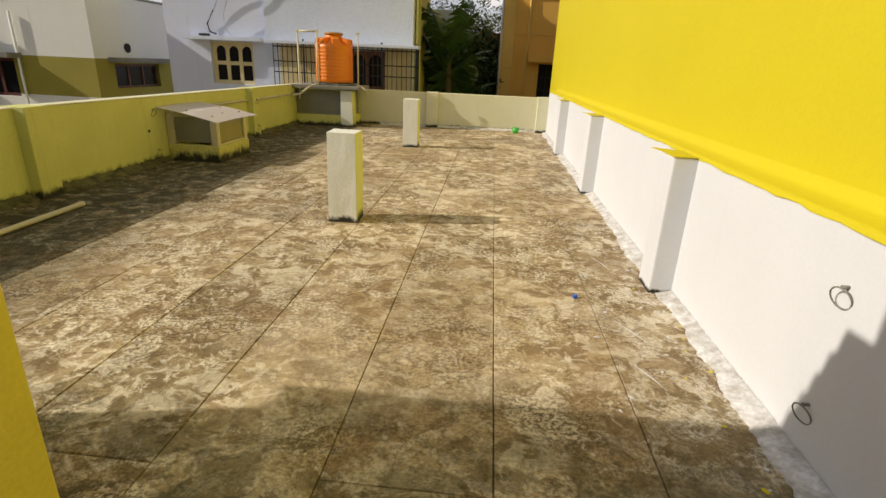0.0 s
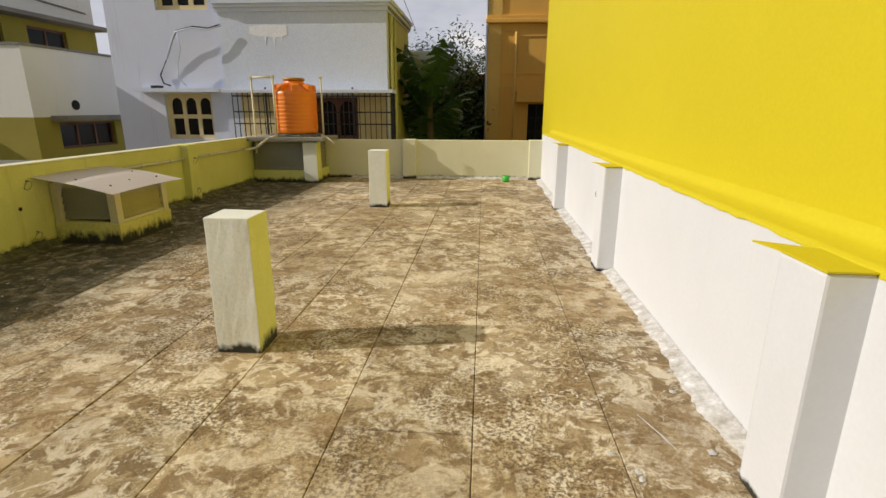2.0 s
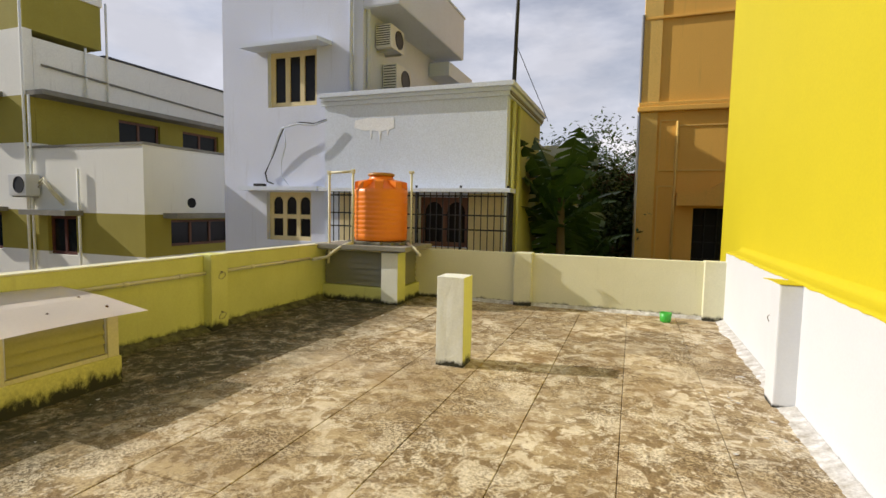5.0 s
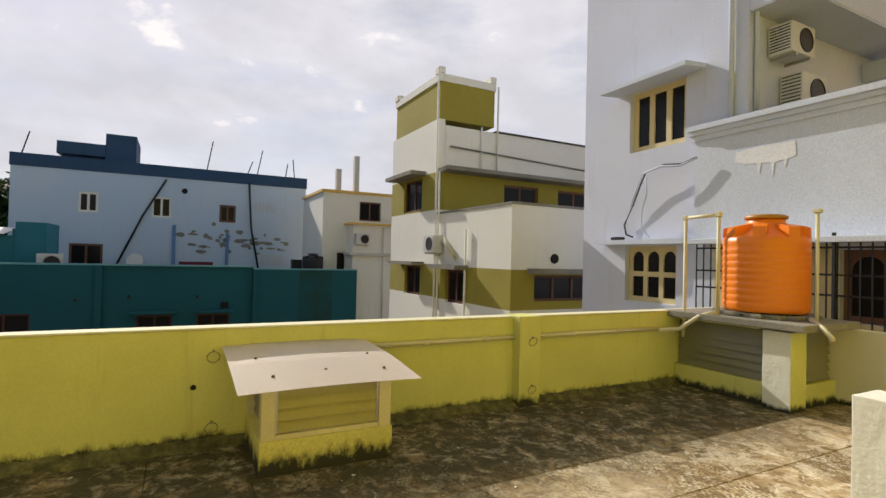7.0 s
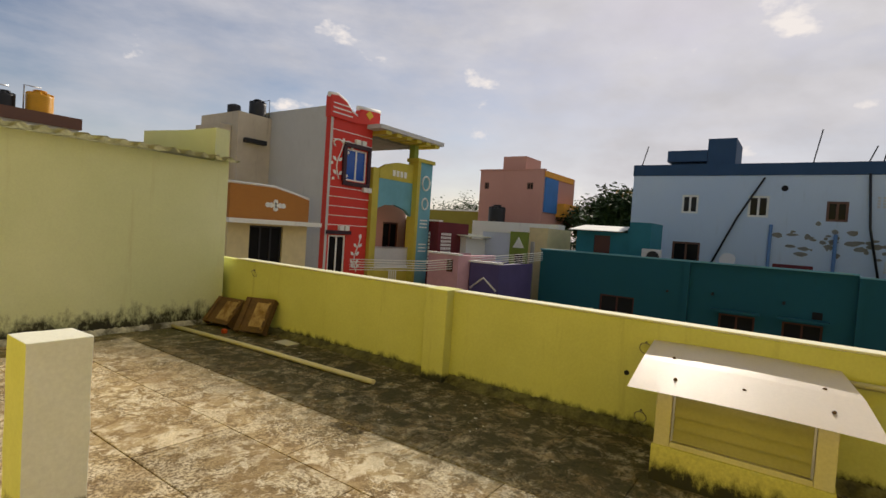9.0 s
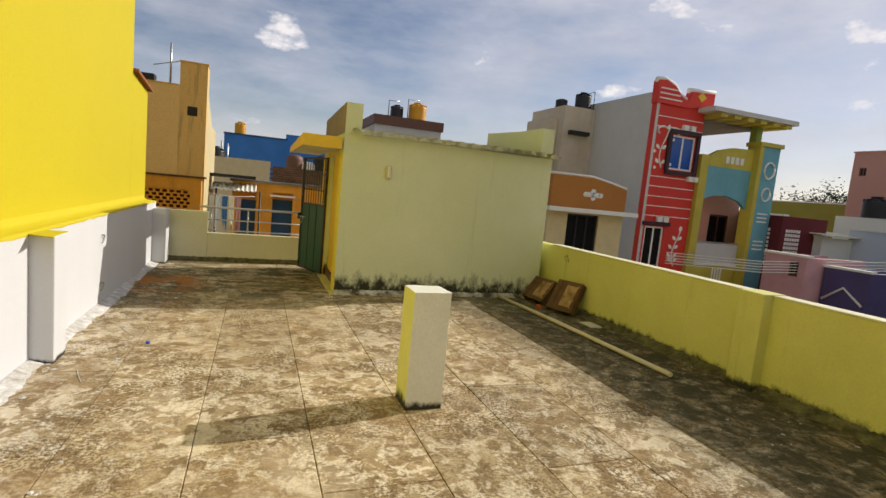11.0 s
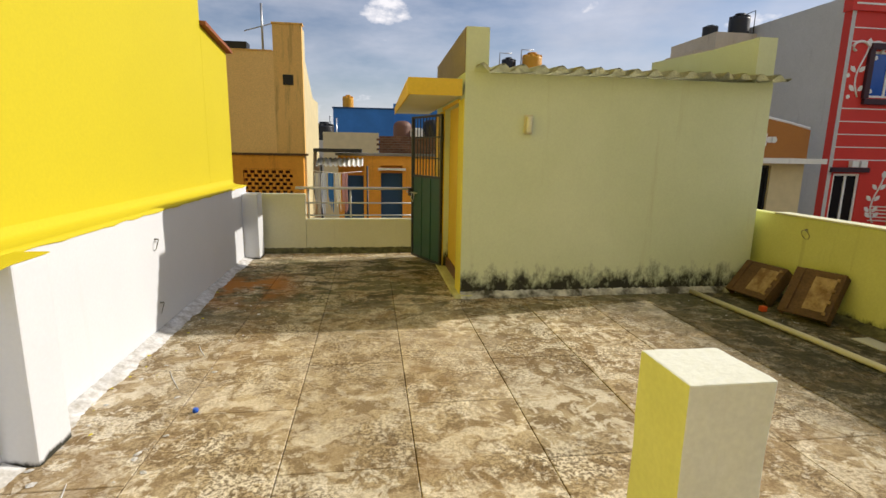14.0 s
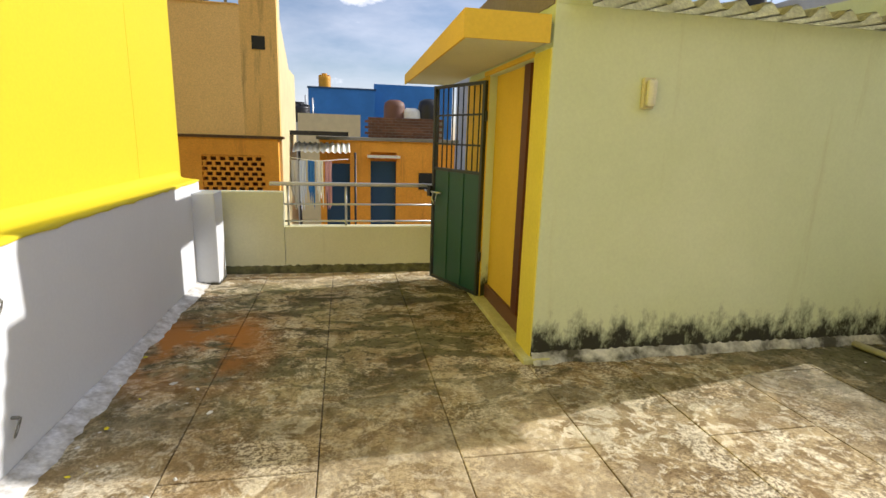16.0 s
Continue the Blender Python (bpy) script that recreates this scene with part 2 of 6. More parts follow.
M_DARKRED = plain("dark_red_wood", (0.10, 0.025, 0.015), 0.5)
M_GATE = plain("bottle_green_gate_paint", (0.020, 0.085, 0.055), 0.35)
M_GATEBAR = plain("black_gate_bars", (0.03, 0.035, 0.03), 0.4)
M_IRON = plain("black_iron", (0.012, 0.012, 0.013), 0.5)
M_STEEL = plain("galvanised_steel", (0.55, 0.55, 0.53), 0.35, 0.9)
M_PVC = surf("cream_pvc_pipe", (0.66, 0.62, 0.42), (0.60, 0.55, 0.36), rough=0.45, bump=0.03, grain=0.04)
M_TANK = surf("orange_plastic", (0.85, 0.235, 0.012), (0.82, 0.21, 0.01), rough=0.38, bump=0.02, grain=0.03, spec=0.5)
M_TANKLID = plain("amber_plastic_lid", (0.42, 0.20, 0.02), 0.45)
M_SHEET = surf("pale_roof_sheet", (0.95, 0.88, 0.82), (0.93, 0.86, 0.79), rough=0.5, bump=0.0, grain=0.02, spec=0.75)
M_ASBESTOS = surf("weathered_corrugated_sheet", (0.72, 0.70, 0.52), (0.58, 0.56, 0.40), big=4, rough=0.9, bump=0.2, grain=0.2)
M_GLASSLAT = surf("dusty_frosted_glass", (0.33, 0.30, 0.13), (0.27, 0.245, 0.10), rough=0.25, bump=0.02, grain=0.05, spec=0.5)
M_GREYLAT = surf("dusty_grey_glass", (0.24, 0.23, 0.15), rough=0.3, bump=0.02, grain=0.06)
M_VENTFRAME = surf("cream_window_frame", (0.66, 0.60, 0.36), rough=0.6, bump=0.1, grain=0.06)
M_RUSTY = surf("brown_rotten_board", (0.17, 0.092, 0.035), (0.08, 0.045, 0.018), big=6, spread=0.7, rough=0.8, bump=0.4, grain=0.2)
M_TANBOARD = surf("peeling_board", (0.42, 0.29, 0.12), (0.2, 0.11, 0.04), big=9, spread=0.4, rough=0.85, bump=0.4)
# near black: the unlit inside of holes and openings put into the colour
M_DARK = plain("unlit_opening_black", (0.012, 0.011, 0.010), 0.9)
M_PANE = plain("dark_window_glass", (0.014, 0.013, 0.013), 0.2, 0, 0.16)
M_BLUEPANE = plain("blue_window_glass", (0.02, 0.10, 0.42), 0.15, 0, 0.4)
M_LAVENDER = surf("bluish_white_wash", (0.67, 0.71, 0.84), (0.60, 0.635, 0.75), big=0.5, spread=0.7, streak=(0.40, 0.40, 0.43), streak_amt=0.1, rough=0.85, bump=0.3, bump_scale=20)
M_GREYWASH = surf("greyish_white_wash", (0.64, 0.70, 0.82), (0.57, 0.625, 0.73), big=0.6, spread=0.7, streak=(0.40, 0.42, 0.44), streak_amt=0.12, rough=0.85, bump=0.12, bump_scale=4)
M_OFFWHITE = surf("off_white_wash", (0.86, 0.85, 0.77), (0.79, 0.78, 0.70), big=0.4, spread=0.7, streak=(0.42, 0.38, 0.28), streak_amt=0.12, rough=0.85)
M_OLIVE = surf("olive_paint", (0.37, 0.315, 0.055), (0.30, 0.255, 0.04), big=0.5, spread=0.7, streak=(0.42, 0.38, 0.12), streak_amt=0.1, rough=0.85)
M_LIMEWALL = surf("yellow_green_paint", (0.52, 0.50, 0.17), (0.44, 0.43, 0.15), big=0.6, rough=0.85)
M_CONC = surf("bare_concrete", (0.28, 0.265, 0.22), (0.20, 0.19, 0.155), big=1.2, rough=0.9, bump=0.3, grain=0.18)
M_WINCREAM = plain("cream_window_paint", (0.72, 0.60, 0.32), 0.55)
M_ORANGE = surf("ochre_orange_paint", (0.86, 0.50, 0.11), (0.78, 0.44, 0.09), big=0.4, spread=0.7, streak=(0.40, 0.24, 0.06), streak_amt=0.12, rough=0.8)
M_OCHRE = surf("ochre_paint", (0.82, 0.54, 0.15), (0.74, 0.48, 0.13), big=0.5, streak=(0.36, 0.22, 0.07), streak_amt=0.1, rough=0.8)
M_TANWALL = surf("tan_render", (0.90, 0.60, 0.23), (0.83, 0.53, 0.19), big=0.6, spread=0.7, streak=(0.40, 0.24, 0.09), streak_amt=0.08, rough=0.85)
M_TAN = surf("tan_stained_render", (0.88, 0.56, 0.19), (0.78, 0.48, 0.15), big=0.5, spread=0.7, streak=(0.10, 0.06, 0.028), streak_amt=0.42, rough=0.85)
M_BRICKOR = surf("orange_painted_block", (0.88, 0.40, 0.05), (0.78, 0.34, 0.04), big=1.5, rough=0.8, grain=0.12, streak=(0.2, 0.09, 0.03), streak_amt=0.2)
M_TEAL = surf("teal_paint", (0.010, 0.115, 0.145), (0.008, 0.095, 0.12), big=0.25, spread=0.7, streak=(0.02, 0.09, 0.09), streak_amt=0.15, rough=0.8)
M_SKYBLUE = surf("faded_blue_wash", (0.50, 0.63, 0.78), (0.58, 0.68, 0.76), big=0.18, spread=0.8, streak=(0.36, 0.40, 0.42), streak_amt=0.15, rough=0.85)
M_NAVY = surf("dark_blue_paint", (0.035, 0.085, 0.17), rough=0.8, big=0.5)
M_RED = surf("red_paint", (0.70, 0.050, 0.032), (0.64, 0.044, 0.028), big=0.5, rough=0.6, grain=0.04)
M_GREYSIDE = surf("grey_render", (0.62, 0.61, 0.57), (0.55, 0.54, 0.50), big=0.4, rough=0.9, streak=(0.3, 0.28, 0.25), streak_amt=0.1)
M_AQUA = surf("aqua_paint", (0.16, 0.42, 0.48), rough=0.6, grain=0.04)
M_LEMON = surf("mustard_paint", (0.60, 0.50, 0.07), rough=0.6, grain=0.04)
M_PINK = surf("pink_paint", (0.62, 0.33, 0.26), (0.55, 0.28, 0.22), big=0.35, spread=0.7, streak=(0.36, 0.2, 0.16), streak_amt=0.1, rough=0.85)
M_ROSE = surf("rose_paint", (0.70, 0.40, 0.42), rough=0.8)
M_MAROON = surf("maroon_paint", (0.16, 0.02, 0.025), rough=0.6)
M_PURPLE = surf("purple_paint", (0.10, 0.08, 0.20), rough=0.7)
M_GREENP = surf("leaf_green_paint", (0.26, 0.34, 0.06), rough=0.7)
M_COBALT = surf("cobalt_blue_paint", (0.05, 0.22, 0.55), rough=0.7)
M_BLACKTANK = plain("black_plastic", (0.012, 0.012, 0.013), 0.45)
M_ACWHITE = plain("white_enamel", (0.70, 0.70, 0.67), 0.4)
M_GROUND = surf("dusty_earth", (0.34, 0.28, 0.19), (0.26, 0.21, 0.14), big=0.3, rough=0.95, grain=0.2)
M_LEAF = surf("banana_leaf", (0.055, 0.115, 0.022), (0.035, 0.08, 0.016), big=3, rough=0.5, bump=0.1, vary=0.25)
M_LEAFY = surf("tree_leaf", (0.05, 0.09, 0.02), (0.03, 0.06, 0.014), big=2, rough=0.6, bump=0.0, vary=0.2)
M_TRUNK = surf("bark", (0.12, 0.09, 0.05), rough=0.9, bump=0.5)
M_CABLE = plain("grey_cable", (0.04, 0.04, 0.04), 0.6)
M_BRICK = surf("bare_brick", (0.20, 0.10, 0.06), (0.13, 0.07, 0.045), big=4, rough=0.9, grain=0.2, bump=0.4, vary=0.2)
M_GREENCUP = plain("green_plastic", (0.05, 0.45, 0.05), 0.4)
M_BLUECAP = plain("blue_plastic", (0.01, 0.10, 0.55), 0.4)
M_KERB = surf("worn_lime_kerb", (0.64, 0.61, 0.28), (0.42, 0.39, 0.17), big=4, spread=0.6, grain=0.1, rough=0.9, bump=0.3)
M_PATCH = surf("fresh_white_plaster", (0.80, 0.82, 0.86), (0.74, 0.76, 0.80), big=2, rough=0.85, bump=0.1)
M_ORPANEL = surf("brown_orange_paint", (0.46, 0.19, 0.04), (0.40, 0.16, 0.035), big=0.7, rough=0.8)
M_HUT = surf("blue_green_paint", (0.025, 0.20, 0.25), (0.02, 0.16, 0.20), big=0.6, rough=0.8)
M_SURROUND = plain("dark_plum_paint", (0.045, 0.012, 0.018), 0.6)
M_BLUEPIPE = plain("faded_blue_pipe", (0.10, 0.22, 0.40), 0.6)
M_REDP = plain("orange_red_plastic", (0.65, 0.10, 0.02), 0.4)
M_PAPER = plain("dirty_white_paper", (0.6, 0.58, 0.5), 0.9)
M_TILE = surf("terracotta_tile", (0.32, 0.11, 0.05), rough=0.8, vary=0.15)


# ---- building blocks ----
def add_box(bm, x0, x1, y0, y1, z0, z1, bev=0.0):
    v = [bm.verts.new((x, y, z)) for x in (min(x0, x1), max(x0, x1)) for y in (min(y0, y1), max(y0, y1)) for z in (min(z0, z1), max(z0, z1))]
    f = [bm.faces.new([v[i] for i in q]) for q in ((0, 1, 3, 2), (4, 6, 7, 5), (0, 4, 5, 1), (2, 3, 7, 6), (0, 2, 6, 4), (1, 5, 7, 3))]
    if bev:
        bmesh.ops.bevel(bm, geom=list({e for q in f for e in q.edges}), offset=bev, segments=2, affect="EDGES", profile=0.6)
    return bm


def bx(x0, x1, y0, y1, z0, z1, bev=0.0):
    return add_box(bmesh.new(), x0, x1, y0, y1, z0, z1, bev)


def add_tube(bm, pts, r, seg=8, caps=True):
    """A round bar along a line of points."""
    pts = [Vector(q) for q in pts]
    rings = []
    for i, q in enumerate(pts):
        d = (pts[min(i + 1, len(pts) - 1)] - pts[max(i - 1, 0)]).normalized()
        a = d.cross(Vector((0, 0, 1)) if abs(d.z) < 0.9 else Vector((1, 0, 0))).normalized()
        b = d.cross(a)
        rr = r[i] if isinstance(r, (list, tuple)) else r
        rings.append([bm.verts.new(q + (a * math.cos(k * math.tau / seg) + b * math.sin(k * math.tau / seg)) * rr) for k in range(seg)])
    for p, q in zip(rings, rings[1:]):
        for k in range(seg):
            bm.faces.new((p[k], p[(k + 1) % seg], q[(k + 1) % seg], q[k])).smooth = True
    if caps:
        bm.faces.new(rings[0][::-1])
        bm.faces.new(rings[-1])
    return bm


def tube(pts, r, seg=8):
    return add_tube(bmesh.new(), pts, r, seg)


def add_lathe(bm, x, y, prof, seg=24):
    """A turned body: profile rows of (radius, height)."""
    rings = [[bm.verts.new((x + r * math.cos(k * math.tau / seg), y + r * math.sin(k * math.tau / seg), z)) for k in range(seg)] for r, z in prof]
    for p, q in zip(rings, rings[1:]):
        for k in range(seg):
            bm.faces.new((p[k], p[(k + 1) % seg], q[(k + 1) % seg], q[k])).smooth = True
    bm.faces.new(rings[0][::-1])
    bm.faces.new(rings[-1])
    return bm


def prism(pts, axis, a, b):
    """A flat outline given thickness along an axis ('x': points are (y, z); 'y': (x, z); 'z': (x, y))."""
    bm = bmesh.new()
    def at(p, d):
        return {"x": (d, p[0], p[1]), "y": (p[0], d, p[1]), "z": (p[0], p[1], d)}[axis]
    lo, hi = [bm.verts.new(at(p, a)) for p in pts], [bm.verts.new(at(p, b)) for p in pts]
    bm.faces.new(lo)
    bm.faces.new(hi[::-1])
    for i in range(len(pts)):
        j = (i + 1) % len(pts)
        bm.faces.new((lo[i], lo[j], hi[j], hi[i]))
    bmesh.ops.recalc_face_normals(bm, faces=bm.faces[:])
    return bm


def make(name, bm, mat):
    me = bpy.data.meshes.new(name)
    bmesh.ops.recalc_face_normals(bm, faces=bm.faces[:])
    bm.to_mesh(me)
    bm.free()
    me.materials.append(mat)
    return new(name, me)


def part(name, bm, mat, parent=None, label=""):
    ob = make(name, bm, mat)
    if parent:
        ob.parent = parent
    return tagged(ob, label)


def thing(name, label, category, group="", kind="", at=(0, 0, 0)):
    e = new(name)
    e.location = at
    e.empty_display_size = 0.1
    return tagged(e, label, category, group, kind)


def solid(name, bm, mat, label, category, kind="", group=""):
    return tagged(make(name, bm, mat), label, category, group, kind)


# A facade looks S, E, N or W; u runs along it, d inwards from its plane.
def fbox(bm, face, plane, u0, u1, d0, d1, z0, z1, bev=0.0):
    if face == "S":
        return add_box(bm, u0, u1, plane + d0, plane + d1, z0, z1, bev)
    if face == "N":
        return add_box(bm, u0, u1, plane - d0, plane - d1, z0, z1, bev)
    if face == "E":
        return add_box(bm, plane - d0, plane - d1, u0, u1, z0, z1, bev)
    return add_box(bm, plane + d0, plane + d1, u0, u1, z0, z1, bev)


def fpt(face, plane, u, d, z):
    return {"S": (u, plane + d, z), "N": (u, plane - d, z), "E": (plane - d, u, z), "W": (plane + d, u, z)}[face]


def wall_holes(face, plane, thick, u0, u1, z0, z1, holes=()):
    """A wall in one piece with openings (u0, u1, z0, z1) through it."""
    bm = bmesh.new()
    clip = lambda v, a, b: min(max(v, a), b)
    us = sorted({u0, u1, *[clip(h[i], u0, u1) for h in holes for i in (0, 1)]})
    zs = sorted({z0, z1, *[clip(h[i], z0, z1) for h in holes for i in (2, 3)]})
    for a, b in zip(us, us[1:]):
        for c, d in zip(zs, zs[1:]):
            if not any(h[0] < (a + b) / 2 < h[1] and h[2] < (c + d) / 2 < h[3] for h in holes):
                fbox(bm, face, plane, a, b, 0, thick, c, d)
    bmesh.ops.remove_doubles(bm, verts=bm.verts[:], dist=1e-5)
    bm.verts.index_update()
    seen = {}
    for f in bm.faces:
        seen.setdefault(frozenset(v.index for v in f.verts), []).append(f)
    twice = [f for q in seen.values() if len(q) > 1 for f in q]
    bmesh.ops.delete(bm, geom=twice, context="FACES")
    return bm


def window(parent, face, plane, u0, u1, z0, z1, nu=2, nz=1, deep=0.12, frame_mat=None, pane_mat=None, bar=0.06, arched=False, label=""):
    """A framed window set in an opening: frame with mullions, one pane to each light."""
    fm, pm = frame_mat or M_BROWN, pane_mat or M_PANE
    us = [u0 + bar / 2 + (u1 - u0 - bar) * i / nu for i in range(nu + 1)]
    zs = [z0 + bar / 2 + (z1 - z0 - bar) * i / nz for i in range(nz + 1)]
    lights = [(a + bar / 2, b - bar / 2, c + bar / 2, d - bar / 2) for a, b in zip(us, us[1:]) for c, d in zip(zs, zs[1:])]
    inward = {"S": 1, "W": 1, "N": -1, "E": -1}[face]
    bm = wall_holes(face, plane + inward * (deep - 0.015), 0.07, u0, u1, z0, z1, lights)
    arches = []
    if arched:
        for a, b in zip(us, us[1:]):
            w, top = b - a - bar, z1 - bar
            for s in (0, 1):
                c = a + bar / 2 if s == 0 else b - bar / 2
                sg = 1 if s == 0 else -1
                pts = [(c, top)] + [(c + sg * w / 2 * (1 - math.cos(k * math.pi / 8)), top - w * 0.55 * (1 - math.sin(k * math.pi / 8))) for k in range(5)]
                arches.append(pts)
    w = part("window", bm, fm, parent, label)
    for pts in arches:
        bm = bmesh.new()
        vv = [[bm.verts.new(fpt(face, plane, u, d, z)) for u, z in pts] for d in (deep - 0.008, deep + 0.03)]
        bm.faces.new(vv[0])
        bm.faces.new(vv[1][::-1])
        for k in range(len(pts)):
            j = (k + 1) % len(pts)
            bm.faces.new((vv[0][k], vv[0][j], vv[1][j], vv[1][k]))
        part("arch_spandrel", bm, fm, w)
    for a, b in zip(us, us[1:]):
        for c, d in zip(zs, zs[1:]):
            part("pane", fbox(bmesh.new(), face, plane, a + bar / 2, b - bar / 2, deep + 0.02, deep + 0.032, c + bar / 2, d - bar / 2), pm, w)
    # black sheet, its colour standing in for the unlit room behind
    part("reveal", fbox(bmesh.new(), face, plane, u0, u1, deep + 0.30, deep + 0.33, z0, z1), M_DARK, w)
    return w


# ---- ground and the terrace ----
GROUND = -3.4
bm = bmesh.new()
vs = [bm.verts.new((x, y, GROUND)) for x, y in ((-900, -900), (900, -900), (900, 900), (-900, 900))]
bm.faces.new(vs)
solid("ground", bm, M_GROUND, "dusty bare earth and lanes below the houses", "ground", "structure")

XW, XE, YS, YN = -4.55, 1.78, -1.15, 14.0     # inner faces of the parapets
floor = solid("floor", bx(XW - 0.2, XE + 0.15, YS - 0.15, YN + 0.15, -0.35, -0.022), M_JOINT, "old terrace floor of staggered weathered slabs", "floor", "structure")
house_body = solid("house_body", bx(XW - 0.2, XE + 0.15, YS - 0.15, YN + 0.15, GROUND, -0.36), M_LIME, "lime green house under the terrace", "house", "structure")


def parapet(name, bm, mat, label):
    return solid(name, bm, mat, label, "parapet", "structure")


# west parapet, with posts
bm = bx(XW - 0.15, XW, -1.28, 14.15, -0.4, 0.94, 0.012)
for y in (5.21, 10.42):
    add_box(bm, XW - 0.17, XW + 0.13, y, y + 0.28, -0.03, 0.965, 0.012)
wall_west = parapet("wall_west", bm, M_LIME, "lime green parapet with posts and mouldy foot")
part("coping", bx(XW - 0.165, XW + 0.012, 1.56, 5.205, 0.94, 0.958, 0.005), M_CREAM, wall_west, "pale painted coping")
part("coping", bx(XW - 0.165, XW + 0.012, 5.495, 10.415, 0.94, 0.958, 0.005), M_CREAM, wall_west)
part("coping", bx(XW - 0.165, XW + 0.012, 10.705, 14.0, 0.94, 0.958, 0.005), M_CREAM, wall_west)

# north parapet
bm = bx(XW + 0.002, XE + 0.1, YN, YN + 0.14, -0.4, 0.87, 0.012)
add_box(bm, -1.37, -1.07, YN - 0.10, YN + 0.15, -0.03, 0.885, 0.012)
add_box(bm, 1.50, XE + 0.05, YN - 0.10, YN + 0.15, -0.03, 0.885, 0.012)
wall_north = parapet("wall_north", bm, M_CREAM, "pale cream parapet with a post")

# east parapet, against the yellow house
bm = bx(XE, XE + 0.17, -1.0, 14.0, -0.4, 1.03, 0.01)
for y in (3.92, 7.14, 10.34):
    add_box(bm, XE - 0.165, XE + 0.02, y, y + 0.28, -0.03, 1.024, 0.014)
add_box(bm, XE - 0.21, XE + 0.02, -1.02, -0.70, -0.03, 0.93, 0.014)
wall_east = parapet("wall_east", bm, M_WHITE, "white painted parapet with square posts")

# south parapet with a low stretch and a pipe rail
bm = bx(0.97, XE + 0.1, YS - 0.14, YS, -0.4, 0.90, 0.012)
add_box(bm, -0.98, 0.968, YS - 0.138, YS - 0.002, -0.4, 0.52, 0.012)
wall_south = parapet("wall_south", bm, M_CREAM, "pale parapet that steps down to a railing")
rail = thing("railing", "galvanised pipe railing on the low parapet", "railing")
part("top_rail", bx(-1.0, 1.12, YS - 0.10, YS - 0.04, 0.965, 1.005, 0.008), M_STEEL, rail)
part("middle_rail", tube([(-1.0, YS - 0.07, 0.76), (0.97, YS - 0.07, 0.76)], 0.011), M_STEEL, rail)
part("bottom_rail", tube([(-1.0, YS - 0.07, 0.57), (0.97, YS - 0.07, 0.57)], 0.011), M_STEEL, rail)
for x in (-0.76, 0.30, 0.93):
    part("post", tube([(x, YS - 0.07, 0.52), (x, YS - 0.07, 0.965)], 0.014), M_STEEL, rail)


def ragged(name, axis, face, u0, u1, d0, jit, h, mat, label, step=0.022, seed=1):
    """A mortar fillet along a wall's foot with a ragged outer edge."""
    r = random.Random(seed)
    bm = bmesh.new()
    nn = max(2, int((u1 - u0) / step))
    rows = []
    drift = 0.0
    for i in range(nn + 1):
        drift = drift * 0.93 + r.uniform(-1, 1) * jit * 0.30
        w = max(0.02, d0 + drift + r.uniform(-1, 1) * jit * 0.10)
        u = u0 + (u1 - u0) * i / nn
        row = []
        for d, z in ((-0.003, h * r.uniform(0.85, 1.1)), (-w * 0.45, h * 0.55), (-w, 0.004), (-w - 0.004, -0.02)):
            row.append(bm.verts.new((face - d, u, z) if axis == "W" else (face + d, u, z) if axis == "E" else (u, face + d, z) if axis == "N" else (u, face - d, z)))
        rows.append(row)
    for a, b in zip(rows, rows[1:]):
        for k in range(3):
            bm.faces.new((a[k], b[k], b[k + 1], a[k + 1])).smooth = True
    return solid(name, bm, mat, label, "fillet", "structure")


for i, (a, b) in enumerate(((-0.70, 3.915), (4.205, 7.135), (7.425, 10.335), (10.625, 13.9))):
    ragged("skirting_east", "E", XE, a, b, 0.11, 0.035, 0.04, M_SPLASH, "ragged white-painted mortar skirting", seed=i + 2)
M_MORTAR = surf("mossy_mortar", (0.17, 0.16, 0.07), (0.045, 0.042, 0.024), big=9, spread=0.5, rough=0.95, bump=0.6, grain=0.2)
for i, (a, b) in enumerate(((1.5, 5.205), (5.495, 10.415), (10.705, 14.0))):
    ragged("skirting_west", "W", XW, a, b, 0.09, 0.05, 0.07, M_MORTAR, "mossy crumbling mortar skirting", seed=i + 9)
ragged("skirting_north", "N", YN, -2.6, 1.5, 0.06, 0.03, 0.05, M_SPLASH, "white-splashed mortar skirting", seed=21)
ragged("skirting_south", "S", YS, -0.9, 1.6, 0.07, 0.03, 0.08, M_MORTAR, "mossy mortar skirting", seed=22)

# short posts on the terrace
def rough_block(x0, x1, y0, y1, z0, z1, seed, wob=0.006):
    """A hand-plastered block: softly bulging faces and worn, wavering edges."""
    bm = bx(x0, x1, y0, y1, z0, z1)
    bmesh.ops.subdivide_edges(bm, edges=bm.edges[:], cuts=7, use_grid_fill=True)
    cx, cy = (x0 + x1) / 2, (y0 + y1) / 2
    for v in bm.verts:
        q = v.co * 5.0 + Vector((seed * 3.7, seed * 1.3, 0))
        n = noise.noise(q) + 0.5 * noise.noise(q * 3.1)
        d = Vector((v.co.x - cx, v.co.y - cy, 0)).normalized()
        v.co += d * n * wob
        if v.co.z > z1 - 0.002:
            v.co.z += n * wob * 0.6
    rim = [e for e in bm.edges if len(e.link_faces) == 2 and e.calc_face_angle(0) > 0.9]
    bmesh.ops.bevel(bm, geom=rim, offset=0.007, segments=2, affect="EDGES", profile=0.6)
    return bm


